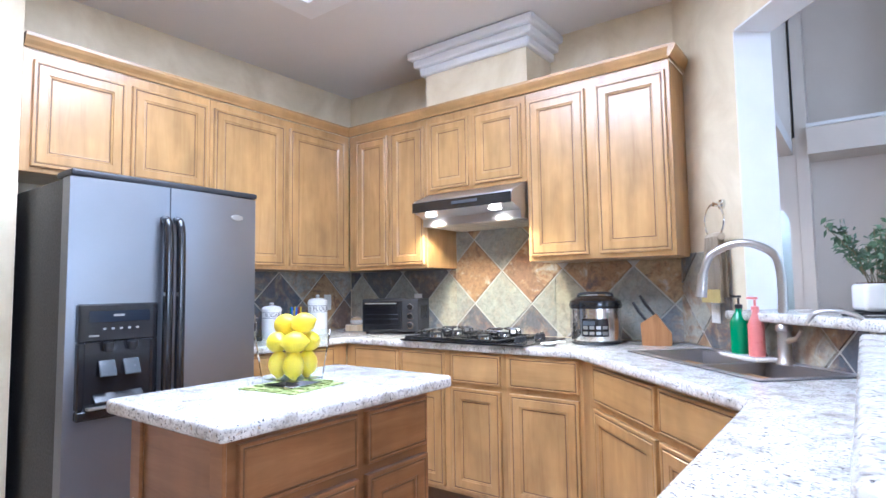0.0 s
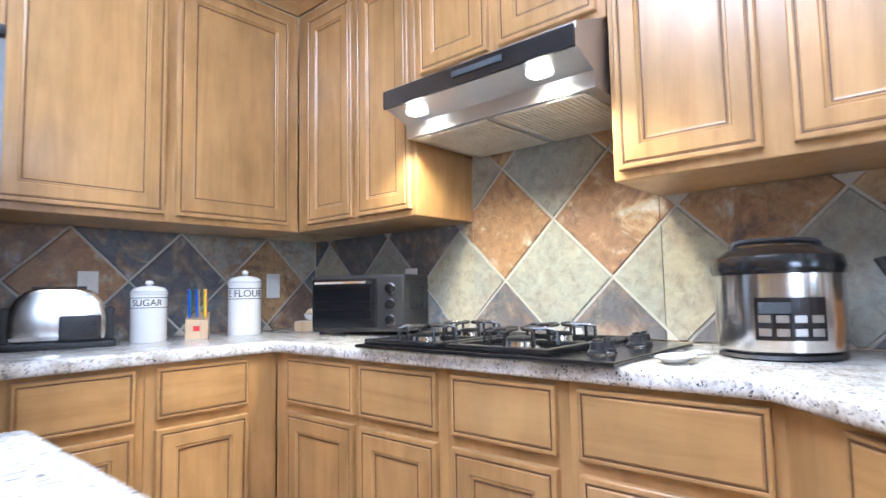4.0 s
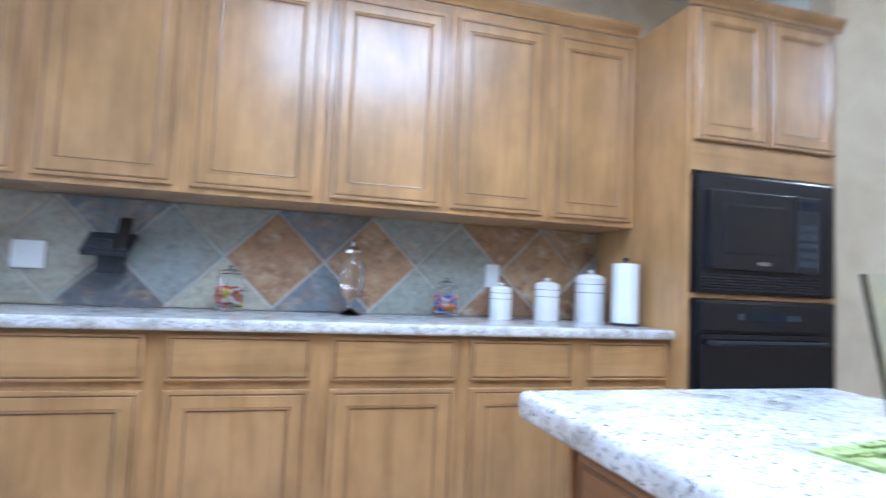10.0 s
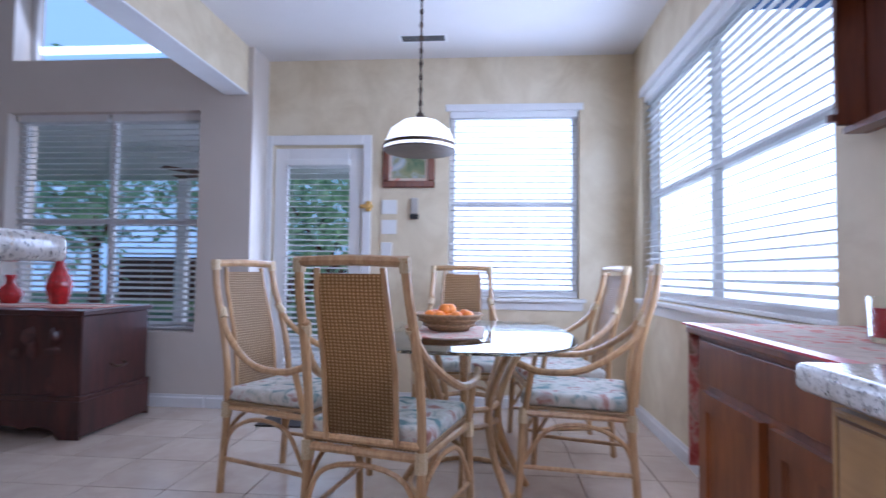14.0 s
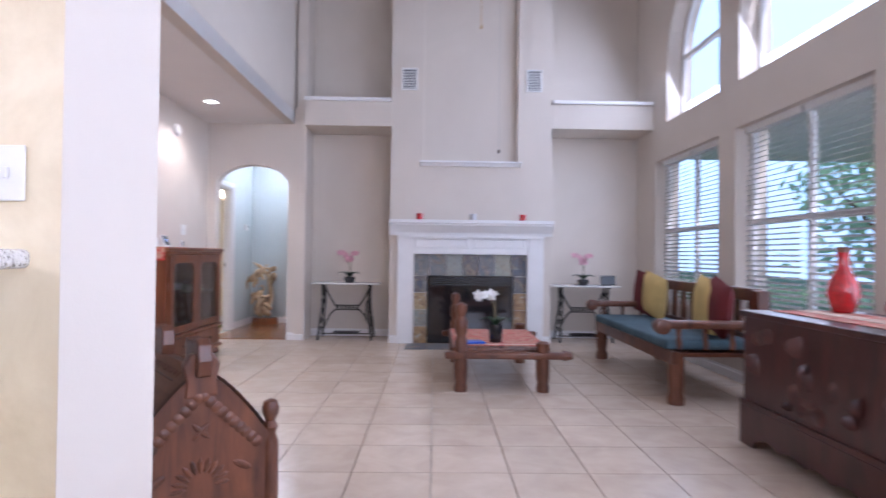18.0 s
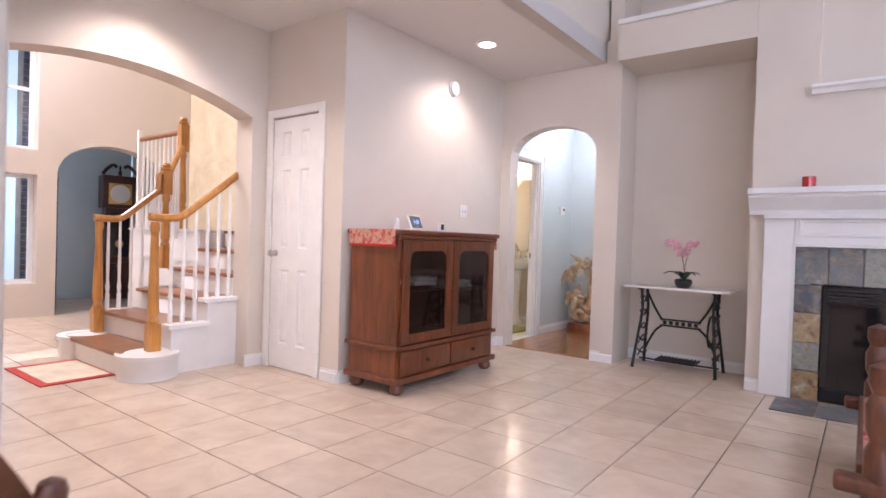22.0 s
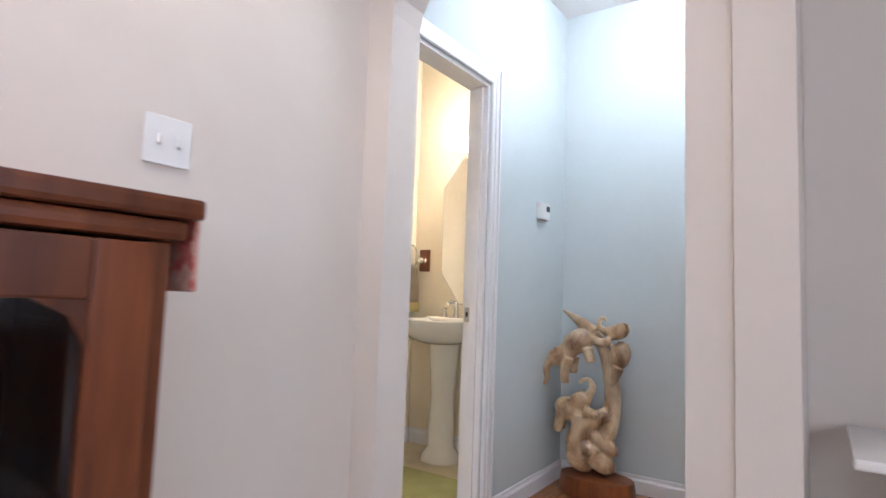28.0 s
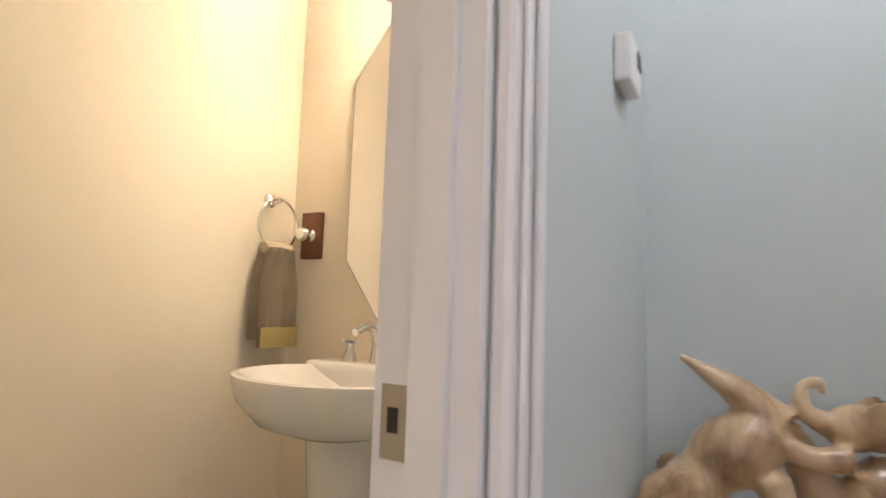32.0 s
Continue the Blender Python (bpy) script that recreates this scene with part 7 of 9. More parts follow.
def sewing_table(m):
    u = thing("treadle_table", "white topped table on black iron sewing treadle legs", "table", m, "treadle tables")
    part("top", box(-0.43, -0.19, 0.70, 0.43, 0.19, 0.72, 0.006), STONE_T, u, "white marble top")
    for s in (-1, 1):
        lg = bmesh.new()
        for y in (-0.15, 0.15):
            tube([(s * 0.30, y * 0.5, 0.69), (s * 0.29, y * 0.55, 0.5), (s * 0.315, y * 0.8, 0.25), (s * 0.335, y * 1.05, 0.03), (s * 0.335, y * 1.15, 0.0)], [0.014, 0.012, 0.012, 0.014, 0.016], 6, lg, 4)
        for z in (0.62, 0.5, 0.38, 0.27, 0.16):
            k = 0.075 + 0.075 * (0.7 - z) / 0.7
            tube([(s * 0.305, -k, z), (s * 0.300, 0, z - 0.05), (s * 0.305, k, z)], 0.008, 6, lg, 3)
            tube([(s * 0.305, -k, z - 0.06), (s * 0.300, 0, z), (s * 0.305, k, z - 0.06)], 0.006, 6, lg, 3)
        add_box(lg, s * 0.30 - 0.015, -0.14, 0.685, s * 0.30 + 0.015, 0.14, 0.699)
        part("iron_leg", lg, IRON, u, "openwork cast iron leg")
    for s in (-1, 1):
        part("brace", tube([(s * 0.29, 0.05, 0.66), (s * 0.22, 0.05, 0.52), (s * 0.15, 0.05, 0.41)], 0.010, 6, n=3), IRON, u)
        part("brace", tube([(s * 0.15, 0.05, 0.37), (s * 0.22, 0.05, 0.30), (s * 0.30, 0.05, 0.14)], 0.010, 6, n=3), IRON, u)
    cbm = boxes([(-0.17, 0.04, 0.36, 0.17, 0.055, 0.375), (-0.17, 0.04, 0.415, 0.17, 0.055, 0.43)], 0.003)
    for i in range(6):
        add_box(cbm, -0.145 + 0.052 * i, 0.042, 0.379, -0.115 + 0.052 * i, 0.053, 0.411)
    part("name_bar", cbm, IRON, u, "openwork cross bar")
    tr = part("treadle", box(-0.16, -0.11, 0.07, 0.16, 0.11, 0.078), IRON, u)
    for i in range(11):
        part("slat", box(-0.16 + 0.0312 * i, -0.11, 0.0785, -0.152 + 0.0312 * i, 0.11, 0.09), IRON, tr)
    part("treadle_rod", tube([(-0.33, 0.0, 0.06), (0.33, 0.0, 0.06)], 0.008, 6), IRON, u)
    part("flywheel", tube([(0.26, 0.13 * math.cos(a), 0.36 + 0.13 * math.sin(a)) for a in np.linspace(0, 2 * math.pi, 25)], 0.009, 6), IRON, u)
    return u


st = sewing_table(pose(0.36, 8.52, 0))
copy_thing(st, pose(3.42, 8.50, 0))


def orchid(m, petal, lab, s=1.0, white=False):
    u = thing("potted_orchid", lab, "orchid", m)
    part("pot", lathe([(0.05, 0), (0.06, 0.01), (0.075, 0.05), (0.065, 0.075), (0.058, 0.075), (0.05, 0.06), (0, 0.058)], 18) if not white else lathe([(0.05, 0), (0.055, 0.01), (0.06, 0.10), (0.055, 0.15), (0.05, 0.15), (0.05, 0.13), (0, 0.128)], 18), BLACK, u, smooth=True)
    z0 = 0.07 if not white else 0.14
    for i in range(6):
        a = i * 1.05 + 0.3
        c, sn_ = math.cos(a), math.sin(a)
        L = 0.13 + 0.03 * (i % 2)
        b = bmesh.new()
        rows = []
        for t in np.linspace(0, 1, 6):
            w = 0.026 * math.sin(math.pi * (0.12 + 0.88 * t) ** 0.8) + 0.002
            p = Vector((c * L * t, sn_ * L * t, z0 + 0.07 * math.sin(t * 2.4)))
            q = Vector((-sn_, c, 0)) * w
            rows.append([b.verts.new(p - q), b.verts.new(p - Vector((0, 0, 0.006))), b.verts.new(p + q)])
        for r0, r1 in zip(rows, rows[1:]):
            for k in range(2):
                b.faces.new((r0[k], r0[k + 1], r1[k + 1], r1[k]))
        bmesh.ops.solidify(b, geom=b.faces[:], thickness=0.003)
        part("leaf", b, LEAF_D, u, smooth=True)
    fl = bmesh.new()
    for k in range(5):
        a = 2 * math.pi * k / 5 + 0.3
        w = 0.017 if k % 2 else 0.013
        p = [(0, 0, 0), (w * -math.sin(a) * 0.9 + 0.02 * math.cos(a), w * math.cos(a) * 0.9 + 0.02 * math.sin(a), 0.006), (0.042 * math.cos(a), 0.042 * math.sin(a), 0.002), (w * math.sin(a) * 0.9 + 0.02 * math.cos(a), -w * math.cos(a) * 0.9 + 0.02 * math.sin(a), 0.006)]
        fl.faces.new([fl.verts.new(q) for q in p])
    bmesh.ops.create_icosphere(fl, subdivisions=1, radius=0.008, matrix=Matrix.Translation((0, 0, 0.006)))
    fme = mesh_of("flower", fl, petal)
    rng = random.Random(7)
    stems = [((0.0, 0.0), (0.06, 0.02)), ((0.01, 0.0), (-0.08, 0.0))] if not white else [((0, 0), (-0.10, -0.03)), ((0, 0), (-0.02, 0.03))]
    for (x0, y0), (dx, dy) in stems:
        pts = [(x0, y0, z0), (x0 + dx * 0.2, y0 + dy * 0.2, z0 + 0.14), (x0 + dx * 0.7, y0 + dy, z0 + 0.27), (x0 + dx * 1.6, y0 + dy, z0 + (0.25 if white else 0.33))]
        part("stem", tube(pts, 0.004, 6, n=5), STEM, u)
        sp = smooth_line(pts, 5)
        for j, q in enumerate(sp[8:] if not white else sp[-5:]):
            for e in range(1):
                o = new("flower", fme)
                o.parent = u
                o.matrix_local = Matrix.Translation(q + Vector((rng.uniform(-0.03, 0.03), rng.uniform(-0.04, 0.0), rng.uniform(-0.045, 0.01)))) @ pose(0, 0, 0, 70 + rng.uniform(-25, 25), 0, rng.uniform(-50, 50)) @ Matrix.Diagonal((s, s, s, 1))
    return u


orchid(pose(0.40, 8.46, 0.721), PETAL_P, "pink orchid in a round black pot")
orchid(pose(3.40, 8.44, 0.721), PETAL_P, "pink orchid in a round black pot")
df = thing("photo_frame", "small dark digital photo frame", "photo frame", pose(3.72, 8.44, 0.721))
part("body", turned(box(-0.10, -0.012, 0, 0.10, 0.0, 0.13, 0.003), pose(0, 0, 0, -12, 0, 0)), BLACK, df)
part("screen", turned(box(-0.085, -0.0145, 0.015, 0.085, -0.0125, 0.115), pose(0, 0, 0, -12, 0, 0)), GREY_P, df)
part("stand", box(-0.03, 0.0, 0, 0.03, 0.06, 0.006), BLACK_M, df)


def coffee_table(m):
    u = thing("coffee_table", "rustic dark teak coffee table with carved end posts", "coffee table", m)
    for i in range(4):
        part("top_plank", box(-0.40 + 0.2 * i, -0.58, 0.292, -0.202 + 0.2 * i, 0.58, 0.345, 0.012, 2), TEAK, u, smooth=True)
    part("end_rail", box(-0.46, -0.665, 0.262, 0.50, -0.585, 0.318, 0.018, 3), TEAK, u, smooth=True)
    part("end_rail", box(-0.46, 0.585, 0.262, 0.50, 0.665, 0.318, 0.018, 3), TEAK, u, smooth=True)
    part("rail_knob", tube([(0.49, -0.625, 0.29), (0.56, -0.625, 0.29)], [0.045, 0.03], 8), TEAK, u, smooth=True)
    part("side_beam", box(-0.36, -0.58, 0.21, -0.30, 0.58, 0.288, 0.012), TEAK, u)
    part("side_beam", box(0.30, -0.58, 0.21, 0.36, 0.58, 0.288, 0.012), TEAK, u)
    leg = [(0.05, 0), (0.056, 0.03), (0.046, 0.07), (0.056, 0.12), (0.058, 0.20), (0.052, 0.29)]
    tall = leg + [(0.052, 0.40), (0.036, 0.44), (0.05, 0.48), (0.052, 0.56), (0.034, 0.60), (0.048, 0.64), (0.045, 0.69), (0.0, 0.715)]
    stub = leg + [(0.052, 0.36), (0.056, 0.385), (0.04, 0.40), (0.0, 0.405)]
    for x, y, prof in ((-0.33, -0.625, tall), (-0.33, 0.625, tall), (0.33, -0.625, stub), (0.33, 0.625, stub)):
        part("carved_leg", lathe(prof, 10, at=(x, y + (0.012 if y < 0 else -0.012), 0)), TEAK, u, smooth=True)
    return u


CT = (2.035, 6.38)
coffee_table(pose(CT[0], CT[1], 0))
rc = thing("table_runner", "faded red patterned runner on the coffee table", "runner", pose(CT[0], CT[1], 0.346))
part("cloth", box(-0.38, -0.50, 0, 0.38, 0.50, 0.004), RUNNER, rc)
part("stripe", boxes([(-0.38, -0.47, 0.0045, 0.38, -0.43, 0.006)]), LACE, rc)
orchid(pose(CT[0] - 0.02, CT[1] - 0.32, 0.351), PETAL_W, "white orchid in a tall black pot", 1.15, True)
single("table_book", box(-0.09, -0.07, 0, 0.09, 0.07, 0.015, 0.003), BLUEP, "blue book on the coffee table", "book", pose(CT[0] - 0.22, CT[1] - 0.40, 0.353, 0, 0, 15))


def daybed(m):
    """Front at -x; runs along y."""
    u = thing("wooden_sofa", "carved dark teak sofa with teal seat cushion", "sofa", m)
    L, D = 1.95, 0.74
    for y in (-L / 2 + 0.06, L / 2 - 0.06):
        part("front_leg", lathe([(0.06, 0), (0.065, 0.05), (0.05, 0.09), (0.06, 0.16), (0.06, 0.36)], 8, at=(-D / 2 + 0.06, y, 0)), TEAK, u, smooth=True)
        part("back_leg", box(D / 2 - 0.10, y - 0.05, 0, D / 2, y + 0.05, 0.85, 0.012), TEAK, u)
        part("arm", box(-D / 2 - 0.06, y - 0.045, 0.56, D / 2 - 0.1, y + 0.045, 0.62, 0.018, 3), TEAK, u, smooth=True)
        part("arm_scroll", lathe([(0.02, -0.06), (0.055, -0.05), (0.06, 0), (0.055, 0.05), (0.02, 0.06)], 12), TEAK, u, smooth=True, m=pose(-D / 2 - 0.05, y, 0.575, 90, 0, 0))
        for k in range(3):
            part("arm_spindle", lathe([(0.018, 0.40), (0.025, 0.45), (0.015, 0.5), (0.022, 0.56)], 8, at=(-D / 2 + 0.08 + 0.2 * k, y, 0)), TEAK, u, smooth=True)
    part("seat_rail", box(-D / 2, -L / 2, 0.30, -D / 2 + 0.06, L / 2, 0.40, 0.01), TEAK, u)
    part("seat_rail", box(D / 2 - 0.06, -L / 2, 0.30, D / 2, L / 2, 0.40, 0.01), TEAK, u)
    part("seat_board", box(-D / 2 + 0.061, -L / 2, 0.36, D / 2 - 0.061, L / 2, 0.385), TEAK, u)
    part("top_rail", box(D / 2 - 0.06, -L / 2 + 0.1, 0.76, D / 2 - 0.01, L / 2 - 0.1, 0.86, 0.015), TEAK, u)
    part("back_slat_rail", box(D / 2 - 0.055, -L / 2 + 0.1, 0.45, D / 2 - 0.015, L / 2 - 0.1, 0.50, 0.01), TEAK, u)
    for i in range(9):
        y = -L / 2 + 0.18 + i * (L - 0.36) / 8
        part("back_splat", box(D / 2 - 0.05, y - 0.045, 0.501, D / 2 - 0.02, y + 0.045, 0.759, 0.008), TEAK, u)
    part("seat_cushion", box(-D / 2 - 0.02, -L / 2 + 0.05, 0.401, D / 2 - 0.07, L / 2 - 0.05, 0.475, 0.03, 4), TEALC, u, "teal seat cushion", True)
    return u


SOF = pose(3.60, 6.34, 0)
daybed(SOF)


def pillow(m, mt, lab):
    b = bmesh.new()
    n = 10
    g = [[[b.verts.new(((i / n - 0.5) * 0.44, s * 0.075 * (max(0, 1 - (2 * i / n - 1) ** 2) * max(0, 1 - (2 * j / n - 1) ** 2)) ** 0.4, (j / n - 0.5) * 0.44)) for j in range(n + 1)] for i in range(n + 1)] for s in (-1, 1)]
    for k in range(2):
        for i in range(n):
            for j in range(n):
                b.faces.new((g[k][i][j], g[k][i + 1][j], g[k][i + 1][j + 1], g[k][i][j + 1]))
    bmesh.ops.remove_doubles(b, verts=b.verts[:], dist=1e-5)
    return single("throw_pillow", b, mt, lab, "pillow", m, "pillows on the sofa", smooth=True)


for y, mt, lab, rz in ((7.12, WINE, "square wine red throw pillow", -75), (6.95, GOLDC, "square gold cloth throw pillow", -85), (5.85, GOLDC, "square gold cloth throw pillow", -95), (5.66, WINE, "square wine red throw pillow", -100)):
    pillow(SOF @ pose(0.13, y - 6.34, 0.70, 12, 0, 0) @ pose(0, 0, 0, 0, 0, rz), mt, lab)


def carved_chest(m):
    u = thing("carved_chest", "near-black carved rosewood chest", "chest", m)
    L, D, H = 1.52, 0.66, 0.745
    part("body", box(-D / 2, -L / 2, 0.10, D / 2, L / 2, H, 0.006), ROSE, u)
    part("lid", box(-D / 2 - 0.02, -L / 2 - 0.02, H + 0.001, D / 2 + 0.02, L / 2 + 0.02, H + 0.035, 0.008), ROSE, u)
    part("base_band", box(-D / 2 - 0.015, -L / 2 - 0.015, 0.23, D / 2 + 0.015, L / 2 + 0.015, 0.26, 0.005), ROSE, u)
    o = [(-L / 2 - 0.012, 0.229), (L / 2 + 0.012, 0.229), (L / 2 + 0.012, 0.0), (L / 2 - 0.12, 0.0)]
    n = 24
    for i in range(n + 1):
        y = L / 2 - 0.16 - (L - 0.32) * i / n
        o.append((y, 0.05 + 0.025 * abs(math.sin(i * math.pi / 4))))
    o += [(-L / 2 + 0.12, 0.0), (-L / 2 - 0.012, 0.0)]
    for x in (-D / 2 - 0.014, D / 2 + 0.001):
        part("scalloped_skirt", turned(prism(o, 0, 0.013), Matrix(((0, 0, 1, x), (1, 0, 0, 0), (0, 1, 0, 0), (0, 0, 0, 1)))), ROSE, u)
    for y in (-L / 2 - 0.014, L / 2 + 0.001):
        part("skirt", box(-D / 2, y, 0.02, D / 2, y + 0.013, 0.229), ROSE, u)
    rng = random.Random(3)
    for i in range(26):
        y, z = rng.uniform(-L / 2 + 0.1, L / 2 - 0.1), rng.uniform(0.32, H - 0.08)
        part("carved_figure", lathe([(0.0, 0.0), (0.05, 0.001), (0.03, 0.009), (0, 0.011)], 7, sx=rng.uniform(0.5, 1.3), sy=rng.uniform(0.5, 1.4)), ROSE, u, m=pose(-D / 2 - 0.0005, y, z, 0, -90, rng.uniform(0, 90)), smooth=True)
    part("handle", tube([(-0.06, -L / 2 - 0.001, 0.42), (-0.05, -L / 2 - 0.035, 0.40), (0.05, -L / 2 - 0.035, 0.40), (0.06, -L / 2 - 0.001, 0.42)], 0.008, 6, n=3), BRONZE, u, smooth=True)
    return u


CH = pose(3.66, 3.83, 0)
carved_chest(CH)
rv = thing("table_runner", "red patterned runner on the carved chest", "runner", CH @ pose(0, 0, 0.781))
part("cloth", box(-0.20, -0.72, 0, 0.20, 0.72, 0.004), RUNNER, rv)
part("stripe", boxes([(-0.06, -0.72, 0.0045, 0.06, 0.72, 0.006)]), LACE, rv)


def red_vase(m, h, lab):
    u = thing("red_vase", lab, "vase", m, "red vases on the chest")
    k = h / 0.36
    part("body", lathe([(0.05, 0), (0.058, 0.01), (0.085 * (1 if h > 0.3 else 0.95), 0.10 * k), (0.075, 0.16 * k), (0.035, 0.24 * k), (0.028, 0.29 * k), (0.034, 0.33 * k)], 24), REDGLASS, u, smooth=True)
    part("neck_wrap", lathe([(0.0345, 0.3305 * k), (0.038, 0.345 * k), (0.034, 0.36 * k), (0.02, 0.36 * k), (0.02, 0.335 * k)], 20), TEAK if h > 0.3 else REDGLASS, u, smooth=True)


red_vase(pose(3.80, 4.42, 0.788), 0.37, "tall red crackle glass vase on the chest")
red_vase(pose(3.76, 3.95, 0.788), 0.20, "short red crackle glass vase on the chest")
red_vase(pose(3.78, 3.60, 0.788), 0.40, "tall red crackle glass vase on the chest")


def console(m):
    """Front at +x local -y: local x along the wall."""
    u = thing("glazed_cabinet", "red-brown wooden cabinet with two glazed doors", "cabinet", m)
    W, D, H = 1.20, 0.46, 1.115
    part("base", box(0, 0, 0.085, W, D, 0.305, 0.006), MAHOG, u)
    part("base_moulding", box(-0.025, -0.03, 0.075, W + 0.025, D + 0.02, 0.12, 0.012), MAHOG, u)
    part("waist_moulding", box(-0.025, -0.03, 0.307, W + 0.025, D + 0.02, 0.335, 0.01), MAHOG, u)
    part("side_panel", box(0, 0, 0.336, 0.03, D, H - 0.051, 0.003), MAHOG, u)
    part("side_panel", box(W - 0.03, 0, 0.336, W, D, H - 0.051, 0.003), MAHOG, u)
    part("back_panel", box(0.031, D - 0.015, 0.336, W - 0.031, D, H - 0.051), MAHOG, u)
    part("shelf", box(0.031, 0.05, 0.67, W - 0.031, D - 0.016, 0.69), MAHOG, u)
    part("top", box(-0.03, -0.035, H - 0.02, W + 0.03, D + 0.01, H + 0.01, 0.008), MAHOG, u)
    part("cornice", box(-0.015, -0.02, H - 0.05, W + 0.015, D, H - 0.021, 0.01), MAHOG, u)
    z0, z1 = 0.345, 1.06
    for x in (0.03, 0.605):
        d = part("door", box(x, -0.02, z0, x + 0.075, 0.0, z1, 0.004), MAHOG, u)
        part("stile", box(x + 0.49, -0.02, z0, x + 0.565, 0.0, z1, 0.004), MAHOG, d)
        part("rail", box(x + 0.076, -0.02, z0, x + 0.489, 0.0, z0 + 0.065, 0.004), MAHOG, d)
        part("rail", box(x + 0.076, -0.02, z1 - 0.075, x + 0.489, 0.0, z1, 0.004), MAHOG, d)
        part("door_glass", box(x + 0.07, -0.009, z0 + 0.06, x + 0.495, -0.005, z1 - 0.07), DARKGLASS, d, "dark glass pane")
        for s, xx in ((1, x + 0.076), (-1, x + 0.489)):
            part("corner_bracket", turned(prism([(0, 0), (s * 0.06, 0), (s * 0.02, -0.02), (0, -0.06)] if s > 0 else [(0, 0), (0, -0.06), (-0.02, -0.02), (-0.06, 0)], 0, 0.015), Matrix(((1, 0, 0, xx), (0, 0, -1, -0.002), (0, 1, 0, z1 - 0.075), (0, 0, 0, 1)))), MAHOG, d)
    part("keyhole", box(0.594, -0.0225, 0.70, 0.600, -0.0205, 0.72), BRASS, u)
    for x in (0.03, 0.605):
        dr = part("drawer_front", box(x, -0.018, 0.13, x + 0.565, -0.001, 0.295, 0.006), MAHOG, u)
        part("knob", lathe([(0.008, 0), (0.007, 0.012), (0.016, 0.018), (0.012, 0.03), (0, 0.032)], 12), BRONZE, dr, smooth=True, m=pose(x + 0.28, -0.018, 0.21, 90, 0, 0))
    for x in (0.05, W - 0.05):
        for y in (0.03, D - 0.05):
            part("bun_foot", lathe([(0.03, 0), (0.05, 0.02), (0.05, 0.05), (0.035, 0.072), (0.035, 0.075)], 16, at=(x, y, 0)), MAHOG, u, smooth=True)
    return u


CON = pose(-0.855, 6.205, 0, 0, 0, 90)
console(CON)
rr = thing("table_runner", "red and cream floral runner hanging over the cabinet ends", "runner", CON @ pose(0, 0, 1.126))
part("cloth", box(-0.03, 0.02, 0, 1.23, 0.42, 0.004), RUNNER, rr)
part("hanging_end", box(-0.042, 0.0, -0.10, -0.0345, 0.44, 0.004, 0.003), RUNNER, rr)
part("hanging_end", box(1.2345, 0.0, -0.13, 1.243, 0.44, 0.004, 0.003), RUNNER, rr)
part("fringe", boxes([(-0.0425, 0.02 * i, -0.115, -0.036, 0.02 * i + 0.012, -0.1005) for i in range(22)]), REDP, rr)
sd_ = thing("smart_display", "small tablet display with lit dark screen", "display", CON @ pose(0.42, 0.20, 1.131, 0, 0, 12))
part("body", turned(box(-0.09, -0.012, 0, 0.09, 0.0, 0.115, 0.005), pose(0, 0, 0.004, -22, 0, 0)), PLASTIC_W, sd_)
part("screen", turned(box(-0.08, -0.0145, 0.012, 0.08, -0.0125, 0.105), pose(0, 0, 0.004, -22, 0, 0)), SCREEN, sd_)
cu = bpy.data.curves.new("clock_digits", "FONT")
cu.body, cu.size, cu.align_x, cu.extrude = "11:27", 0.04, "CENTER", 0.0005
tmp = new("clock_digits", cu)
me = bpy.data.meshes.new_from_object(tmp.evaluated_get(bpy.context.evaluated_depsgraph_get()))
bpy.data.objects.remove(tmp)
me.materials.clear()
me.materials.append(glow("clock digits", (0.4, 0.6, 1.0), 0.6))
dg = new("digits", me)
dg.parent = sd_
dg.matrix_local = pose(0, 0, 0.004, -22, 0, 0) @ pose(0, -0.0155, 0.045, 90, 0, 0)
part("base", box(-0.05, 0.0, 0, 0.05, 0.06, 0.012, 0.004), PLASTIC_W, sd_)
sc_ = thing("indoor_thermometer", "small white square digital thermometer", "thermometer", CON @ pose(0.72, 0.20, 1.131, 0, 0, 10))
part("body", box(-0.03, -0.01, 0, 0.03, 0.01, 0.07, 0.006), PLASTIC_W, sc_)
part("display", box(-0.024, -0.012, 0.014, 0.024, -0.0105, 0.06), GREY_P, sc_)
am = single("white_figurine", lathe([(0.02, 0), (0.024, 0.01), (0.018, 0.05), (0.02, 0.075), (0.0, 0.09)], 12), CERAM, "small white plastic gadget on the runner", "gadget", CON @ pose(0.20, 0.20, 1.131), smooth=True)
single("folded_linen", boxes([(0, 0, 0, 0.36, 0.26, 0.02), (0.01, 0.01, 0.0205, 0.35, 0.25, 0.04), (0.02, 0.0, 0.0405, 0.34, 0.24, 0.055)], 0.006), FLORAL, "folded patterned linen inside the cabinet", "linen", CON @ pose(0.66, 0.09, 0.691))
single("folded_linen", boxes([(0, 0, 0, 0.34, 0.26, 0.015), (0.02, 0.01, 0.0155, 0.36, 0.25, 0.03)], 0.006), WINE, "folded red linen inside the cabinet", "linen", CON @ pose(0.10, 0.09, 0.691))
single("papers_in_cabinet", boxes([(0, 0, 0, 0.26, 0.2, 0.03), (0.05, 0.02, 0.0305, 0.3, 0.18, 0.06)], 0.008), PAPER, "crumpled white tissue inside the cabinet", "tissue", CON @ pose(0.32, 0.12, 0.723))
outlet(pose(-1.376, 7.67, 1.34, 0, 0, 90), "switch", 0.115, "white double light switch")
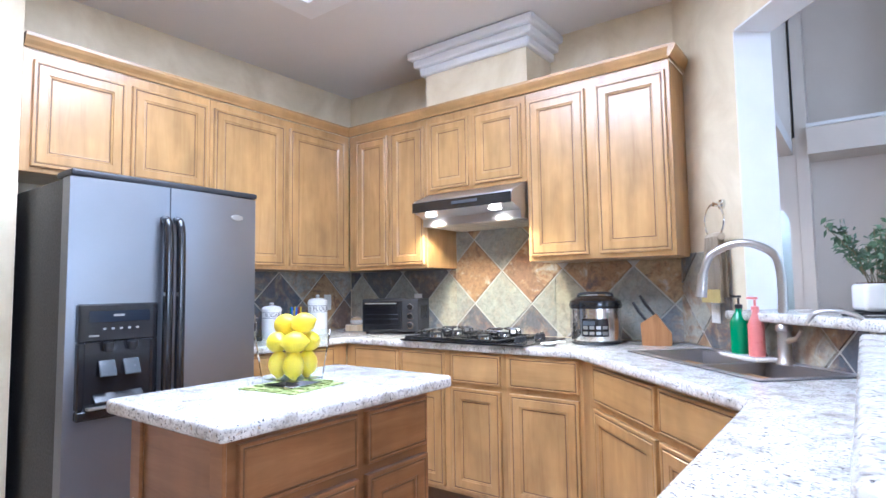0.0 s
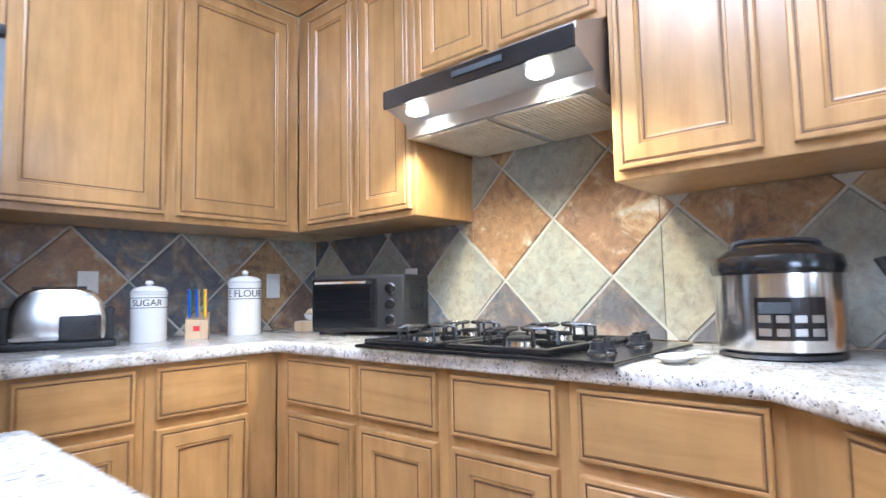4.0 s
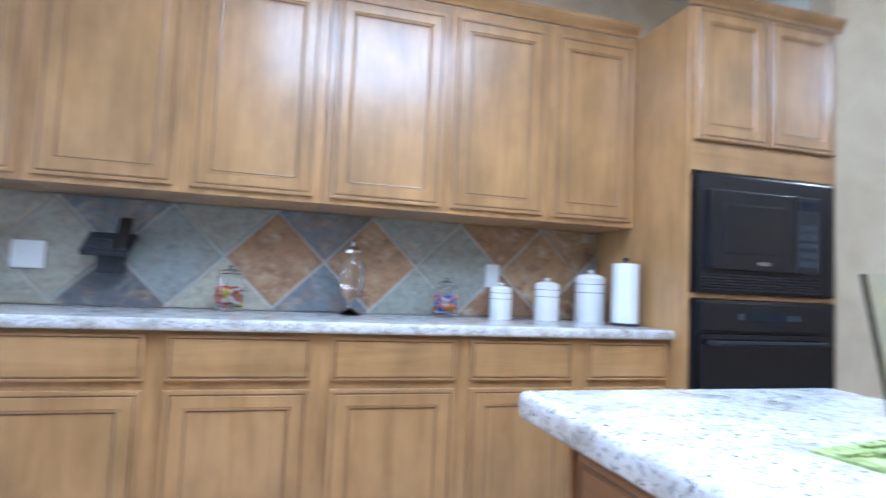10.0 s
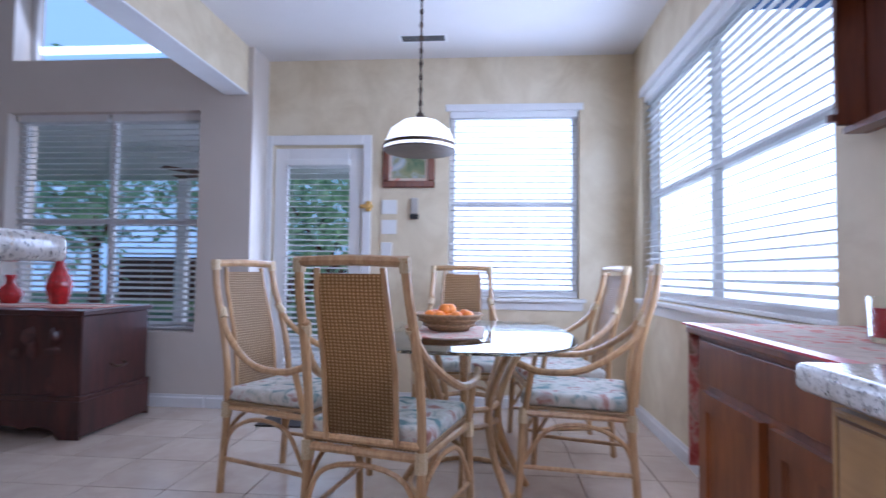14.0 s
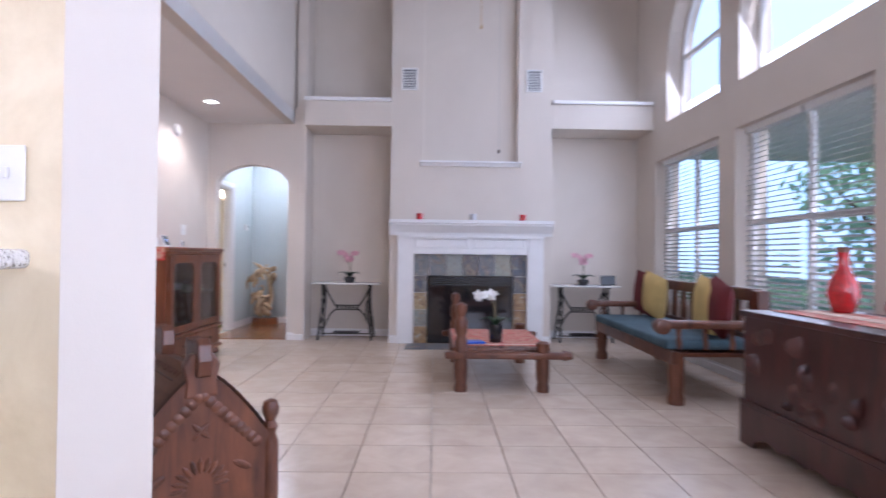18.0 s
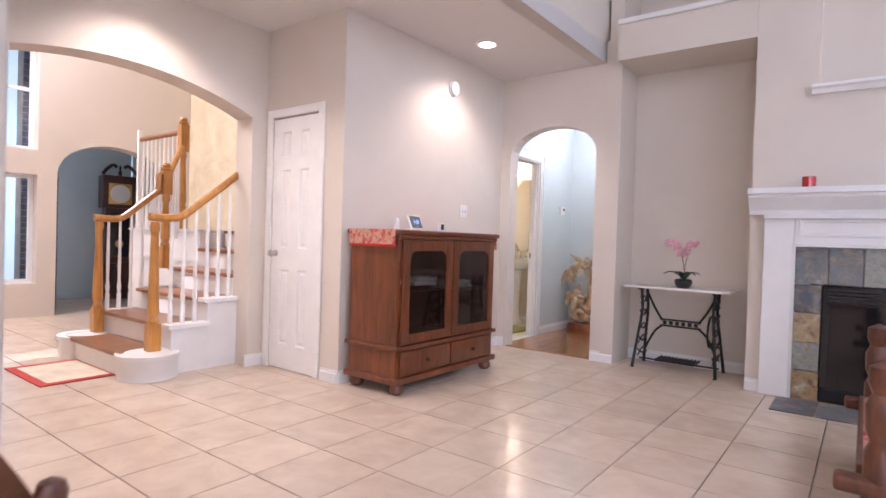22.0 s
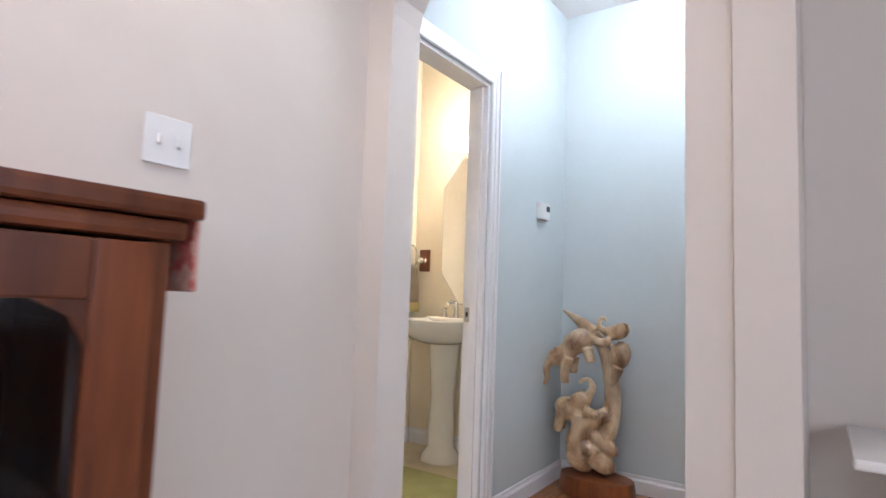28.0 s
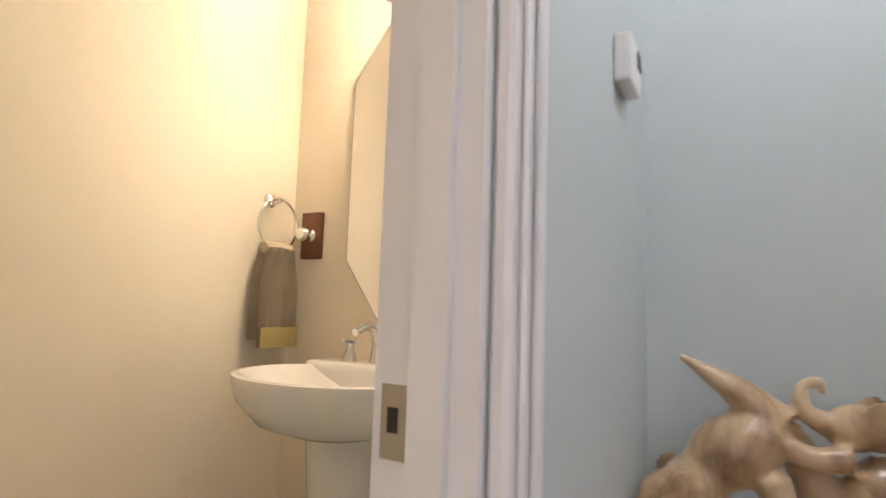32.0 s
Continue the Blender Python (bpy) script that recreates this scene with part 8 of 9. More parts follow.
sm = thing("smoke_alarm", "round white smoke alarm on the wall", "smoke alarm", pose(-1.376, 7.46, 2.43, 0, 0, 90))
part("base", lathe([(0.07, 0), (0.07, 0.012)], 24), PLASTIC_W, sm, m=pose(0, 0, 0, 90, 0, 0))
part("cover", lathe([(0.062, 0.0125), (0.062, 0.03), (0.045, 0.042), (0, 0.044)], 24), PLASTIC_W, sm, smooth=True, m=pose(0, 0, 0, 90, 0, 0))
for x, y in ((-0.97, 5.08), (-0.95, 7.34), (-1.90, 5.12)):
    dl = thing("downlight", "recessed white ceiling downlight, lit", "downlight", pose(x, y, LC))
    part("trim_ring", lathe([(0.095, -0.001), (0.095, -0.006), (0.07, -0.010), (0.07, -0.001)], 24), WHITE, dl, smooth=True)
    part("lens", lathe([(0.068, -0.003), (0.0, -0.004)], 24), LAMPGLOW, dl)


# carved gabled chest by the pass-through
def gabled_chest(m):
    """Local y along the ridge, gable ends at -y and +y."""
    u = thing("carved_cradle", "carved teak gabled box with turned corner posts", "carved box", m)
    L, D = 0.80, 0.46
    for x in (-D / 2, D / 2):
        for y in (-L / 2, L / 2):
            part("corner_post", lathe([(0.026, 0), (0.028, 0.06), (0.020, 0.09), (0.028, 0.12), (0.028, 0.45), (0.018, 0.48), (0.026, 0.50), (0.016, 0.52), (0.027, 0.545), (0.029, 0.565), (0.022, 0.585), (0.0, 0.595)], 10, at=(x, y, 0)), TEAK, u, smooth=True)
    half = D / 2 - 0.015
    slope = [(half * (1 - t), 0.46 + 0.235 * (1 - (1 - t) ** 1.7) ** 0.9 * (0.72 + 0.28 * t)) for t in np.linspace(0, 1, 9)]
    outline = [(-half, 0.10), (half, 0.10)] + [(float(a) + 0.008, float(c) + 0.014) for a, c in slope[:-1]] + [(0.0, float(slope[-1][1]) + 0.014)] + [(-float(a) - 0.008, float(c) + 0.014) for a, c in reversed(slope[:-1])]
    for y in (-L / 2, L / 2):
        e = part("gable_end", turned(prism(outline, 0, 0.03), Matrix(((1, 0, 0, 0), (0, 0, 1, y - 0.015), (0, 1, 0, 0), (0, 0, 0, 1)))), TEAK, u, "carved gable end")
        s = -1 if y < 0 else 1
        yy = y + s * 0.016
        for i in range(10):
            t = (i + 0.5) / 10
            for sx in (-1, 1):
                part("carved_scallop", lathe([(0.0, 0.006), (0.012, 0.005), (0.019, 0.0)], 10), TEAK, e, m=pose(sx * (half - 0.028) * (1 - t), yy, 0.455 + 0.19 * t, 90 * -s, 0, 0), smooth=True)
        for a in (45, -45):
            part("carved_leaf", lathe([(0.0, 0.006), (0.012, 0.004), (0.016, 0.0)], 8, sx=2.4, sy=0.6), TEAK, e, m=pose(0, yy, 0.53, 90 * -s, a, 0))
        for i in range(11):
            a = math.pi * i / 10
            part("carved_ray", lathe([(0.0, 0.005), (0.007, 0.004), (0.011, 0)], 6, sx=2.4, sy=0.8), TEAK, e, m=Matrix.Translation((0.065 * math.cos(a), yy, 0.36 + 0.065 * math.sin(a))) @ pose(0, 0, 0, 90 * -s, -math.degrees(a), 0))
        for sx in (-1, 1):
            part("carved_leaf", lathe([(0.0, 0.006), (0.012, 0.004), (0.018, 0.0)], 8, sx=2.0, sy=0.7), TEAK, e, m=pose(sx * 0.13, yy, 0.40, 90 * -s, sx * 30, 0))
    for s in (-1, 1):
        b = bmesh.new()
        rows = [[b.verts.new((s * (float(a) + 0.012), -L / 2 - 0.02, float(c) + 0.024)), b.verts.new((s * (float(a) + 0.012), L / 2 + 0.02, float(c) + 0.024))] for a, c in slope]
        for r0, r1 in zip(rows, rows[1:]):
            b.faces.new((r0[0], r0[1], r1[1], r1[0]))
        bmesh.ops.solidify(b, geom=b.faces[:], thickness=0.022)
        bmesh.ops.recalc_face_normals(b, faces=b.faces[:])
        ld = part("sloping_lid", b, TEAK_LID, u, "polished teak lid with carved bands")
        for j in (1, 3, 6):
            a, c = slope[j]
            part("carved_groove", tube([(s * (float(a) + 0.012), -L / 2 + 0.05, float(c) + 0.024), (s * (float(a) + 0.012), L / 2 - 0.05, float(c) + 0.024)], 0.0028, 5), TEAK, ld)
        for k in range(22):
            for j in (1.6, 2.4, 6.7):
                i0, f = int(j), j - int(j)
                a = float(slope[i0][0]) * (1 - f) + float(slope[i0 + 1][0]) * f
                c = float(slope[i0][1]) * (1 - f) + float(slope[i0 + 1][1]) * f
                tilt = math.degrees(math.atan2(float(slope[i0 + 1][1] - slope[i0][1]), float(slope[i0][0] - slope[i0 + 1][0])))
                part("carved_notch", lathe([(0.0, 0.004), (0.006, 0.003), (0.008, 0)], 6, sx=1.8, sy=0.7), TEAK, ld, m=pose(s * (a + 0.012), -L / 2 + 0.06 + k * 0.0325, c + 0.024, 0, s * tilt, 60 * (k % 2) - 30))
        part("side_board", box(s * D / 2 - 0.012, -L / 2 + 0.016, 0.10, s * D / 2 + 0.012, L / 2 - 0.016, 0.455, 0.004), TEAK, u)
    part("bottom", box(-D / 2 + 0.02, -L / 2 + 0.02, 0.08, D / 2 - 0.02, L / 2 - 0.02, 0.10), TEAK, u)
    part("ridge_beam", box(-0.022, -L / 2 - 0.02, 0.685, 0.022, L / 2 + 0.02, 0.715, 0.008), TEAK, u)
    horn = [(-0.06, 0.0), (0.06, 0.0), (0.062, 0.04), (0.075, 0.085), (0.06, 0.115), (0.035, 0.10), (0.02, 0.112), (-0.01, 0.10), (-0.03, 0.118), (-0.062, 0.10), (-0.07, 0.05)]
    for y in (-L / 2 + 0.02, 0.02, L / 2 - 0.05):
        part("ridge_crest", turned(prism(horn, -0.022, 0.022, 0.008), Matrix(((0, 0, 1, 0), (1, 0, 0, y), (0, 1, 0, 0.70), (0, 0, 0, 1)))), TEAK, u)
    for y in (-L / 2, L / 2):
        part("gable_finial", turned(prism([(-0.05, 0.0), (0.05, 0.0), (0.045, 0.05), (0.055, 0.10), (0.035, 0.135), (-0.035, 0.135), (-0.055, 0.10), (-0.045, 0.05)], -0.02, 0.02, 0.008), Matrix(((1, 0, 0, 0), (0, 0, 1, y), (0, 1, 0, 0.635), (0, 0, 0, 1)))), TEAK, u)


gabled_chest(pose(0.505, 3.352, 0, 0, 0, 40))

# plant on the pass-through ledge
def ledge_plant(m):
    u = thing("potted_plant", "bushy grey-green plant in a white pot", "plant", m)
    part("pot", box(-0.07, -0.07, 0.02, 0.07, 0.07, 0.14, 0.022, 3), CERAM, u, smooth=True)
    part("soil", box(-0.055, -0.055, 0.135, 0.055, 0.055, 0.143), TEAK, u)
    st_ = part("stand", boxes([(-0.11, -0.09, 0.012, 0.11, 0.09, 0.019), (-0.10, -0.08, 0, -0.085, -0.065, 0.012), (0.085, -0.08, 0, 0.10, -0.065, 0.012), (-0.10, 0.065, 0, -0.085, 0.08, 0.012), (0.085, 0.065, 0, 0.10, 0.08, 0.012)]), IRON, u)
    rng = np.random.default_rng(5)
    vs, fs = [], []
    sb = bmesh.new()
    for s in range(26):
        a, r = rng.uniform(0, 6.283), rng.uniform(0.05, 0.20)
        top = np.array([r * math.cos(a), r * math.sin(a), 0.20 + rng.uniform(0.02, 0.20) - 0.25 * max(0, r - 0.14)])
        base = np.array([0.03 * math.cos(a), 0.03 * math.sin(a), 0.14])
        mid = (base + top) / 2 + np.array([0, 0, 0.04])
        tube([tuple(base), tuple(mid), tuple(top)], 0.002, 4, sb)
        for k in range(22):
            t = rng.uniform(0.25, 1.05)
            p = base * (1 - t) ** 2 + 2 * mid * t * (1 - t) + top * t * t + rng.normal(0, 0.016, 3)
            d = rng.normal(0, 1, 3)
            d /= np.linalg.norm(d)
            n_ = np.cross(d, rng.normal(0, 1, 3))
            n_ /= np.linalg.norm(n_)
            q = len(vs)
            w = 0.020
            vs += [tuple(p - d * w), tuple(p + n_ * w * 0.45 + np.array([0, 0, 0.003])), tuple(p + d * w), tuple(p - n_ * w * 0.45 + np.array([0, 0, 0.003]))]
            fs.append((q, q + 1, q + 2, q + 3))
    part("stems", sb, STEM, u)
    me = bpy.data.meshes.new("leaves")
    me.from_pydata(vs, [], fs)
    me.materials.append(LEAF)
    o = tagged(new("leaves", me), kind="stuff")
    o.parent = u


ledge_plant(pose(0.315, 2.965, 1.102, 0, 0, 20) @ Matrix.Diagonal((0.84, 0.84, 0.76, 1)))
towel_ring(PM @ pose(0.40, -0.001, 1.58), TOWEL, TOWEL_Y, "chrome towel ring with grey-beige striped towel")
outlet(PM @ pose(0.33, -0.0145, 1.09))
outlet(pose(0.585, 2.460, 1.24, 0, 0, -3), "switch", 0.115, "white double switch plate beside the pass-through")


fc = thing("fan_pull_chain", "thin ceiling fan pull chain with a dark knob", "pull chain", pose(1.926, 5.19, 1.80))
part("chain", tube([(0, 0, 0.03), (0, 0, 3.7999)], 0.0018, 6), NICKEL, fc)
part("knob", lathe([(0, 0), (0.009, 0.008), (0.008, 0.022), (0.003, 0.031)], 10), BRONZE, fc, smooth=True)

# ---- staircase and foyer ----
def staircase():
    u = thing("staircase", "oak-treaded staircase with white risers, balusters and oak handrails", "stairs", pose(-3.05, 5.19, 0))
    X0, X1, RUN, RISE = -0.58, 0.585, 0.285, 0.182
    for i in range(7):
        y, x1 = i * RUN, X1 if i < 3 else 0.515
        deep = RUN if i < 6 else 0.66
        part("riser", boxes([(X0, y + 0.02, i * RISE, x1 - 0.0205, y + 0.04, (i + 1) * RISE - 0.03)]), WHITE, u)
        part("tread", box(X0, y - 0.01, (i + 1) * RISE - 0.03, x1 - (0.10 if i < 3 else 0), y + deep + 0.015, (i + 1) * RISE, 0.008), OAK_DARK, u)
        if i < 3:
            part("curb_ledge", box(x1 - 0.0995, y + (0.30 if i == 0 else -0.01), (i + 1) * RISE - 0.03, x1 + 0.022, y + RUN + 0.03, (i + 1) * RISE + 0.006, 0.006), WHITE, u)
            part("stringer_block", boxes([(x1 - 0.02, y + 0.0203, 0.0, x1, y + RUN + 0.02, (i + 1) * RISE - 0.031)]), WHITE, u)
        part("stringer_block", boxes([(X0 - 0.02, y + 0.0203, 0.0, X0 - 0.001, y + RUN + 0.02, (i + 1) * RISE + 0.01)]), WHITE, u)
    for x in (X1 - 0.05, X0 + 0.03):
        part("bullnose_step", lathe([(0.20, 0), (0.20, 0.13), (0.215, 0.15), (0.215, 0.18), (0.0, 0.187)], 24, at=(x, 0.16, 0)), WHITE, u, smooth=True)

    def baluster(x, y, z, top):
        h = top - z
        part("baluster", lathe([(0.019, 0), (0.019, 0.14), (0.012, 0.155), (0.020, 0.20), (0.012, 0.26), (0.015, h * 0.55), (0.011, h)], 8, at=(x, y, z)), WHITE, u, smooth=True)

    def newel(x, y, z0, z1, block):
        n = part("newel_post", lathe([(0.034, z0 + 0.20), (0.042, z0 + 0.22), (0.03, z0 + 0.25), (0.042, z0 + 0.29), (0.04, z0 + 0.31), (0.026, z1 - block - 0.08), (0.036, z1 - block - 0.05), (0.03, z1 - block)], 12, at=(x, y, 0)), OAK, u, "turned golden oak newel", True)
        part("newel_foot", box(x - 0.043, y - 0.043, z0, x + 0.043, y + 0.043, z0 + 0.205, 0.006), OAK, n)
        if block > 0.06:
            part("newel_block", box(x - 0.043, y - 0.043, z1 - block, x + 0.043, y + 0.043, z1 - 0.075, 0.005), OAK, n)
            part("newel_cap", lathe([(0.028, z1 - 0.076), (0.05, z1 - 0.066), (0.05, z1 - 0.05), (0.03, z1 - 0.045), (0.042, z1 - 0.025), (0.03, z1 - 0.006), (0, z1)], 12, at=(x, y, 0)), OAK, n, smooth=True)

    xr, xl = X1 - 0.045, X0 + 0.02
    newel(xr, 0.19, 0.185, 1.155, 0.02)
    newel(xl, 0.24, 0.185, 1.155, 0.02)
    newel(xl - 0.01, 0.81, 0.72, 1.71, 0.30)
    newel(-1.02, 1.20, 1.10, 2.26, 0.36)
    part("handrail", tube([(xr, 0.15, 1.17), (xr, 0.27, 1.165), (xr, 0.38, 1.18), (xr, 0.50, 1.265), (xr, 0.86, 1.555)], 0.029, 8, n=5), OAK, u, "golden oak handrail", True)
    part("handrail", tube([(xl, 0.20, 1.165), (xl, 0.32, 1.16), (xl, 0.42, 1.175), (xl, 0.52, 1.25), (xl - 0.005, 0.73, 1.43), (xl - 0.005, 0.76, 1.44)], 0.029, 8, n=5), OAK, u, "golden oak handrail", True)
    part("gooseneck", tube([(xl - 0.005, 0.735, 1.43), (xl - 0.005, 0.74, 1.52), (xl - 0.005, 0.74, 1.585), (xl - 0.005, 0.78, 1.60)], 0.028, 8), OAK, u, "golden oak rail easing", True)
    part("handrail", tube([(xl - 0.04, 0.84, 1.59), (-0.98, 1.165, 1.94)], 0.029, 8), OAK, u, "golden oak handrail", True)
    # shade on the level rail is put into its colour, a darker oak
    part("handrail", tube([(-1.06, 1.20, 2.11), (-1.97, 1.21, 2.11)], 0.029, 8), OAK_DARK, u, "level landing handrail, oak darkened for shade", True)
    for y in (0.315, 0.41, 0.505):
        baluster(xr, y, 0.369, float(np.interp(y, [0.27, 0.38, 0.50, 0.86], [1.14, 1.155, 1.24, 1.53])))
        baluster(xl, y, 0.364, float(np.interp(y, [0.27, 0.42, 0.52, 0.73], [1.14, 1.15, 1.225, 1.405])))
    for y in (0.60, 0.695, 0.79):
        baluster(xr, y, 0.551, float(np.interp(y, [0.50, 0.86], [1.24, 1.53])))
    for y in (0.60, 0.69):
        baluster(xl, y, 0.546, float(np.interp(y, [0.52, 0.73], [1.225, 1.405])))
    for k in (0.2, 0.4, 0.6, 0.8):
        baluster(xl - 0.04 - k * 0.38, 0.84 + k * 0.325, 0.80 + k * 0.32, 1.565 + k * 0.35)
    for k in range(9):
        baluster(-1.14 - k * 0.095, 1.205, 1.10, 2.085)
    part("half_post", box(xr - 0.03, 0.862, 0.556, xr + 0.04, 0.895, 1.72, 0.004), WHITE, u)
    part("half_post", box(-2.02, 1.18, 1.10, -1.975, 1.23, 2.22, 0.004), WHITE, u)
    part("landing", box(-2.15, 1.19, 0.0, X0 - 0.05, 2.40, 1.07, 0.004), WHITE, u, "white panelled landing front")
    part("landing_nosing", box(-2.16, 1.165, 1.071, X0 - 0.05, 2.40, 1.098, 0.006), WHITE, u)
    part("landing_band", box(-2.15, 1.172, 0.77, X0 - 0.05, 1.189, 0.81, 0.004), WHITE, u)


staircase()
rug = thing("foyer_rug", "small cream rug with a red woven border", "rug", pose(-3.07, 5.0, 0.001))
part("field", box(-0.31, -0.20, 0, 0.31, 0.20, 0.008, 0.002, 1), LACE_PLAIN, rug)
for x0, y0, x1, y1 in ((-0.37, -0.26, 0.37, -0.2005), (-0.37, 0.2005, 0.37, 0.26), (-0.37, -0.20, -0.3105, 0.20), (0.3105, -0.20, 0.37, 0.20)):
    part("border", box(x0, y0, 0, x1, y1, 0.008, 0.002, 1), REDRUG, rug, "red woven border")
pier_ = thing("brick_pier", "grey brick pier outside the foyer window", "pier", pose(-6.78, 5.92, 0))
part("core", box(-0.10, -0.20, -0.02, 0.096, 0.20, 3.6), FLOOR_GROUT, pier_)
brick_mesh = mesh_of("brick", box(0, 0.004, 0.005, 0.012, 0.196, 0.07), BRICK)
for k in range(46):
    for y in (-0.20, 0.0):
        o = new("brick", brick_mesh)
        o.parent = pier_
        o.matrix_local = pose(0.097, y + (0.0 if k % 2 else 0.002), 0.075 * k)
struct("wall_foyer_north", boxes([(-8.0, 7.6, Z0, -2.52, 7.72, 5.0)]), YELLOW, "cream stairwell wall", "wall")
plate("x", -6.2, -0.25, rect(2.0, 7.6, Z0, 5.0), [arch(5.95, 7.25, -0.006, 1.74, 0.40), rect(4.95, 5.75, 0.40, 1.69), rect(4.95, 5.75, 1.98, 3.30)], "wall_foyer_west", BEIGE, "foyer wall with arched opening and stacked windows")
struct("wall_foyer_back", boxes([(-8.2, 5.0, Z0, -8.05, 7.6, 3.0)]), SAGE, "grey wall beyond the foyer arch", "wall")
struct("wall_foyer_south", boxes([(-6.2, 1.9, Z0, -3.1, 2.0, 5.0)]), BEIGE, "foyer side wall", "wall")
struct("ceiling_foyer", boxes([(-8.3, 1.9, 5.0, -2.52, 7.72, 5.12)]), CEIL, "high foyer ceiling", "ceiling")
struct("wall_stair_upper", boxes([(-2.52, 3.95, 2.92, -2.42, 7.72, 5.0), (-2.52, 6.17, Z0, -2.46, 7.72, 2.92)]), BEIGE, "upper wall over the stair arch", "wall")
window(pose(-6.28, 4.95, 0.40, 0, 0, 90), 0.80, 1.29, "white lower foyer window", [("v", 0.40)], "window_9", False, False)
window(pose(-6.28, 4.95, 1.98, 0, 0, 90), 0.80, 1.32, "white upper foyer window", [("h", 0.72)], "window_10", False, False)


def grandfather_clock(m):
    u = thing("grandfather_clock", "dark mahogany longcase clock with arched hood", "clock", m)
    part("base", box(-0.25, -0.16, 0, 0.25, 0.16, 0.55, 0.01), ROSE, u)
    part("trunk", box(-0.19, -0.13, 0.551, 0.19, 0.13, 1.40, 0.008), ROSE, u)
    part("hood", box(-0.24, -0.15, 1.401, 0.24, 0.15, 1.90, 0.01), ROSE, u)
    part("trunk_glass", box(-0.13, -0.135, 0.65, 0.13, -0.1305, 1.32), OVENGLASS, u)
    part("pendulum", lathe([(0.0, 0), (0.06, 0.002), (0, 0.006)], 18), BRASS, u, m=pose(0, -0.136, 0.85, 90, 0, 0))
    part("dial", box(-0.16, -0.156, 1.46, 0.16, -0.151, 1.78, 0.002, 1), BRASS, u)
    part("chapter_ring", lathe([(0.0, 0.0), (0.14, 0.0), (0.135, 0.003), (0, 0.003)], 24), PLASTIC_W, u, m=pose(0, -0.157, 1.62, 90, 0, 0))
    for s in (-1, 1):
        part("swan_neck", tube([(s * 0.24, -0.13, 1.91), (s * 0.18, -0.13, 2.0), (s * 0.10, -0.13, 2.06), (s * 0.05, -0.13, 2.03)], 0.025, 8, n=4), ROSE, u, smooth=True)
    part("finial", lathe([(0.02, 1.905), (0.03, 1.95), (0.012, 1.99), (0.02, 2.03), (0, 2.07)], 10, at=(0, -0.1, 0)), ROSE, u, smooth=True)


grandfather_clock(pose(-7.72, 7.27, 0, 0, 0, 80))

# ---- hall and bathroom ----
HL, HE = -1.376, 10.07
plate("x", HL, -0.10, rect(8.49, HE + 0.1, Z0, 2.9), [rect(8.60, 9.165, -0.006, 1.985)], "wall_hall_left", SAGE, "pale grey-green hall wall with bathroom door")
struct("wall_hall_end", boxes([(HL, HE, Z0, 0.6, HE + 0.1, 2.9)]), SAGE, "pale grey-green hall end wall", "wall")
plate("x", -0.24, 0.10, rect(8.905, HE, Z0, 2.9), [rect(9.0, 9.8, -0.006, 2.03)], "wall_hall_right", SAGE, "pale hall wall with a door")
struct("ceiling_hall", boxes([(HL - 0.1, 8.49, 2.70, 0.6, HE + 0.1, 2.82)]), CEIL, "hall ceiling", "ceiling")
panel_door(pose(-0.242, 9.795, 0, 0, 0, -90), 0.79, 2.02, "white hall door", "door_4", 1)
for seg in ((HL + 0.001, 9.235, HL + 0.001, HE - 0.001), (HL + 0.015, HE - 0.001, -0.25, HE - 0.001)):
    baseboard(*seg)
dc = thing("door_5", "white bathroom doorway casing and jamb with strike plate", "door frame", pose(HL, 0, 0), kind="structure")
part("casing", boxes([(0.001, 9.166, 0, 0.02, 9.235, 2.06), (0.001, 8.53, 1.986, 0.02, 9.1655, 2.06), (0.001, 8.53, 0, 0.02, 8.599, 1.9855)], 0.005), WHITE, dc)
part("casing_bead", boxes([(0.0205, 9.185, 0, 0.027, 9.20, 2.03), (0.0205, 9.22, 0, 0.03, 9.235, 2.06)], 0.003), WHITE, dc)
part("jamb", boxes([(-0.102, 9.15, 0, 0.0005, 9.1645, 1.985), (-0.102, 8.6005, 0, 0.0005, 8.615, 1.985), (-0.102, 8.6155, 1.97, 0.0005, 9.1495, 1.985)]), WHITE, dc)
part("stop", boxes([(-0.06, 9.138, 0, -0.025, 9.1495, 1.97)]), WHITE, dc)
sp_ = part("strike_plate", box(-0.092, 9.1475, 0.885, -0.066, 9.1498, 0.95), NICKEL, dc)
part("strike_hole", box(-0.085, 9.1468, 0.908, -0.074, 9.1474, 0.930), BLACK_M, sp_)
tm = thing("thermostat", "white programmable wall thermostat with grey display", "thermostat", pose(HL + 0.001, 9.745, 1.47, 0, 0, 90))
part("body", box(-0.055, -0.03, -0.045, 0.055, 0, 0.045, 0.006), PLASTIC_W, tm)
part("display", box(0.005, -0.0325, 0.0, 0.045, -0.0305, 0.03), GREY_P, tm)
hf = thing("floor_hall", "oak plank floor of the hall", "floor", kind="structure")
for i in range(int((-0.19 - HL) / 0.127) + 1):
    part("plank", box(HL + 0.001 + i * 0.127, 8.40, -0.018, min(HL + 0.126 + i * 0.127, -0.16), HE, 0.001, 0.002, 1), HALL_WOOD, hf)
struct("trim_threshold", boxes([(-1.29, 8.36, -0.01, -0.37, 8.399, 0.008)]), HALL_WOOD, "oak threshold strip", "trim")
hl = thing("hall_ceiling_lamp", "glass flush ceiling lamp in the hall", "ceiling lamp", pose(-0.75, 9.35, 2.70))
part("base", lathe([(0.12, -0.001), (0.12, -0.02)], 20), NICKEL, hl)
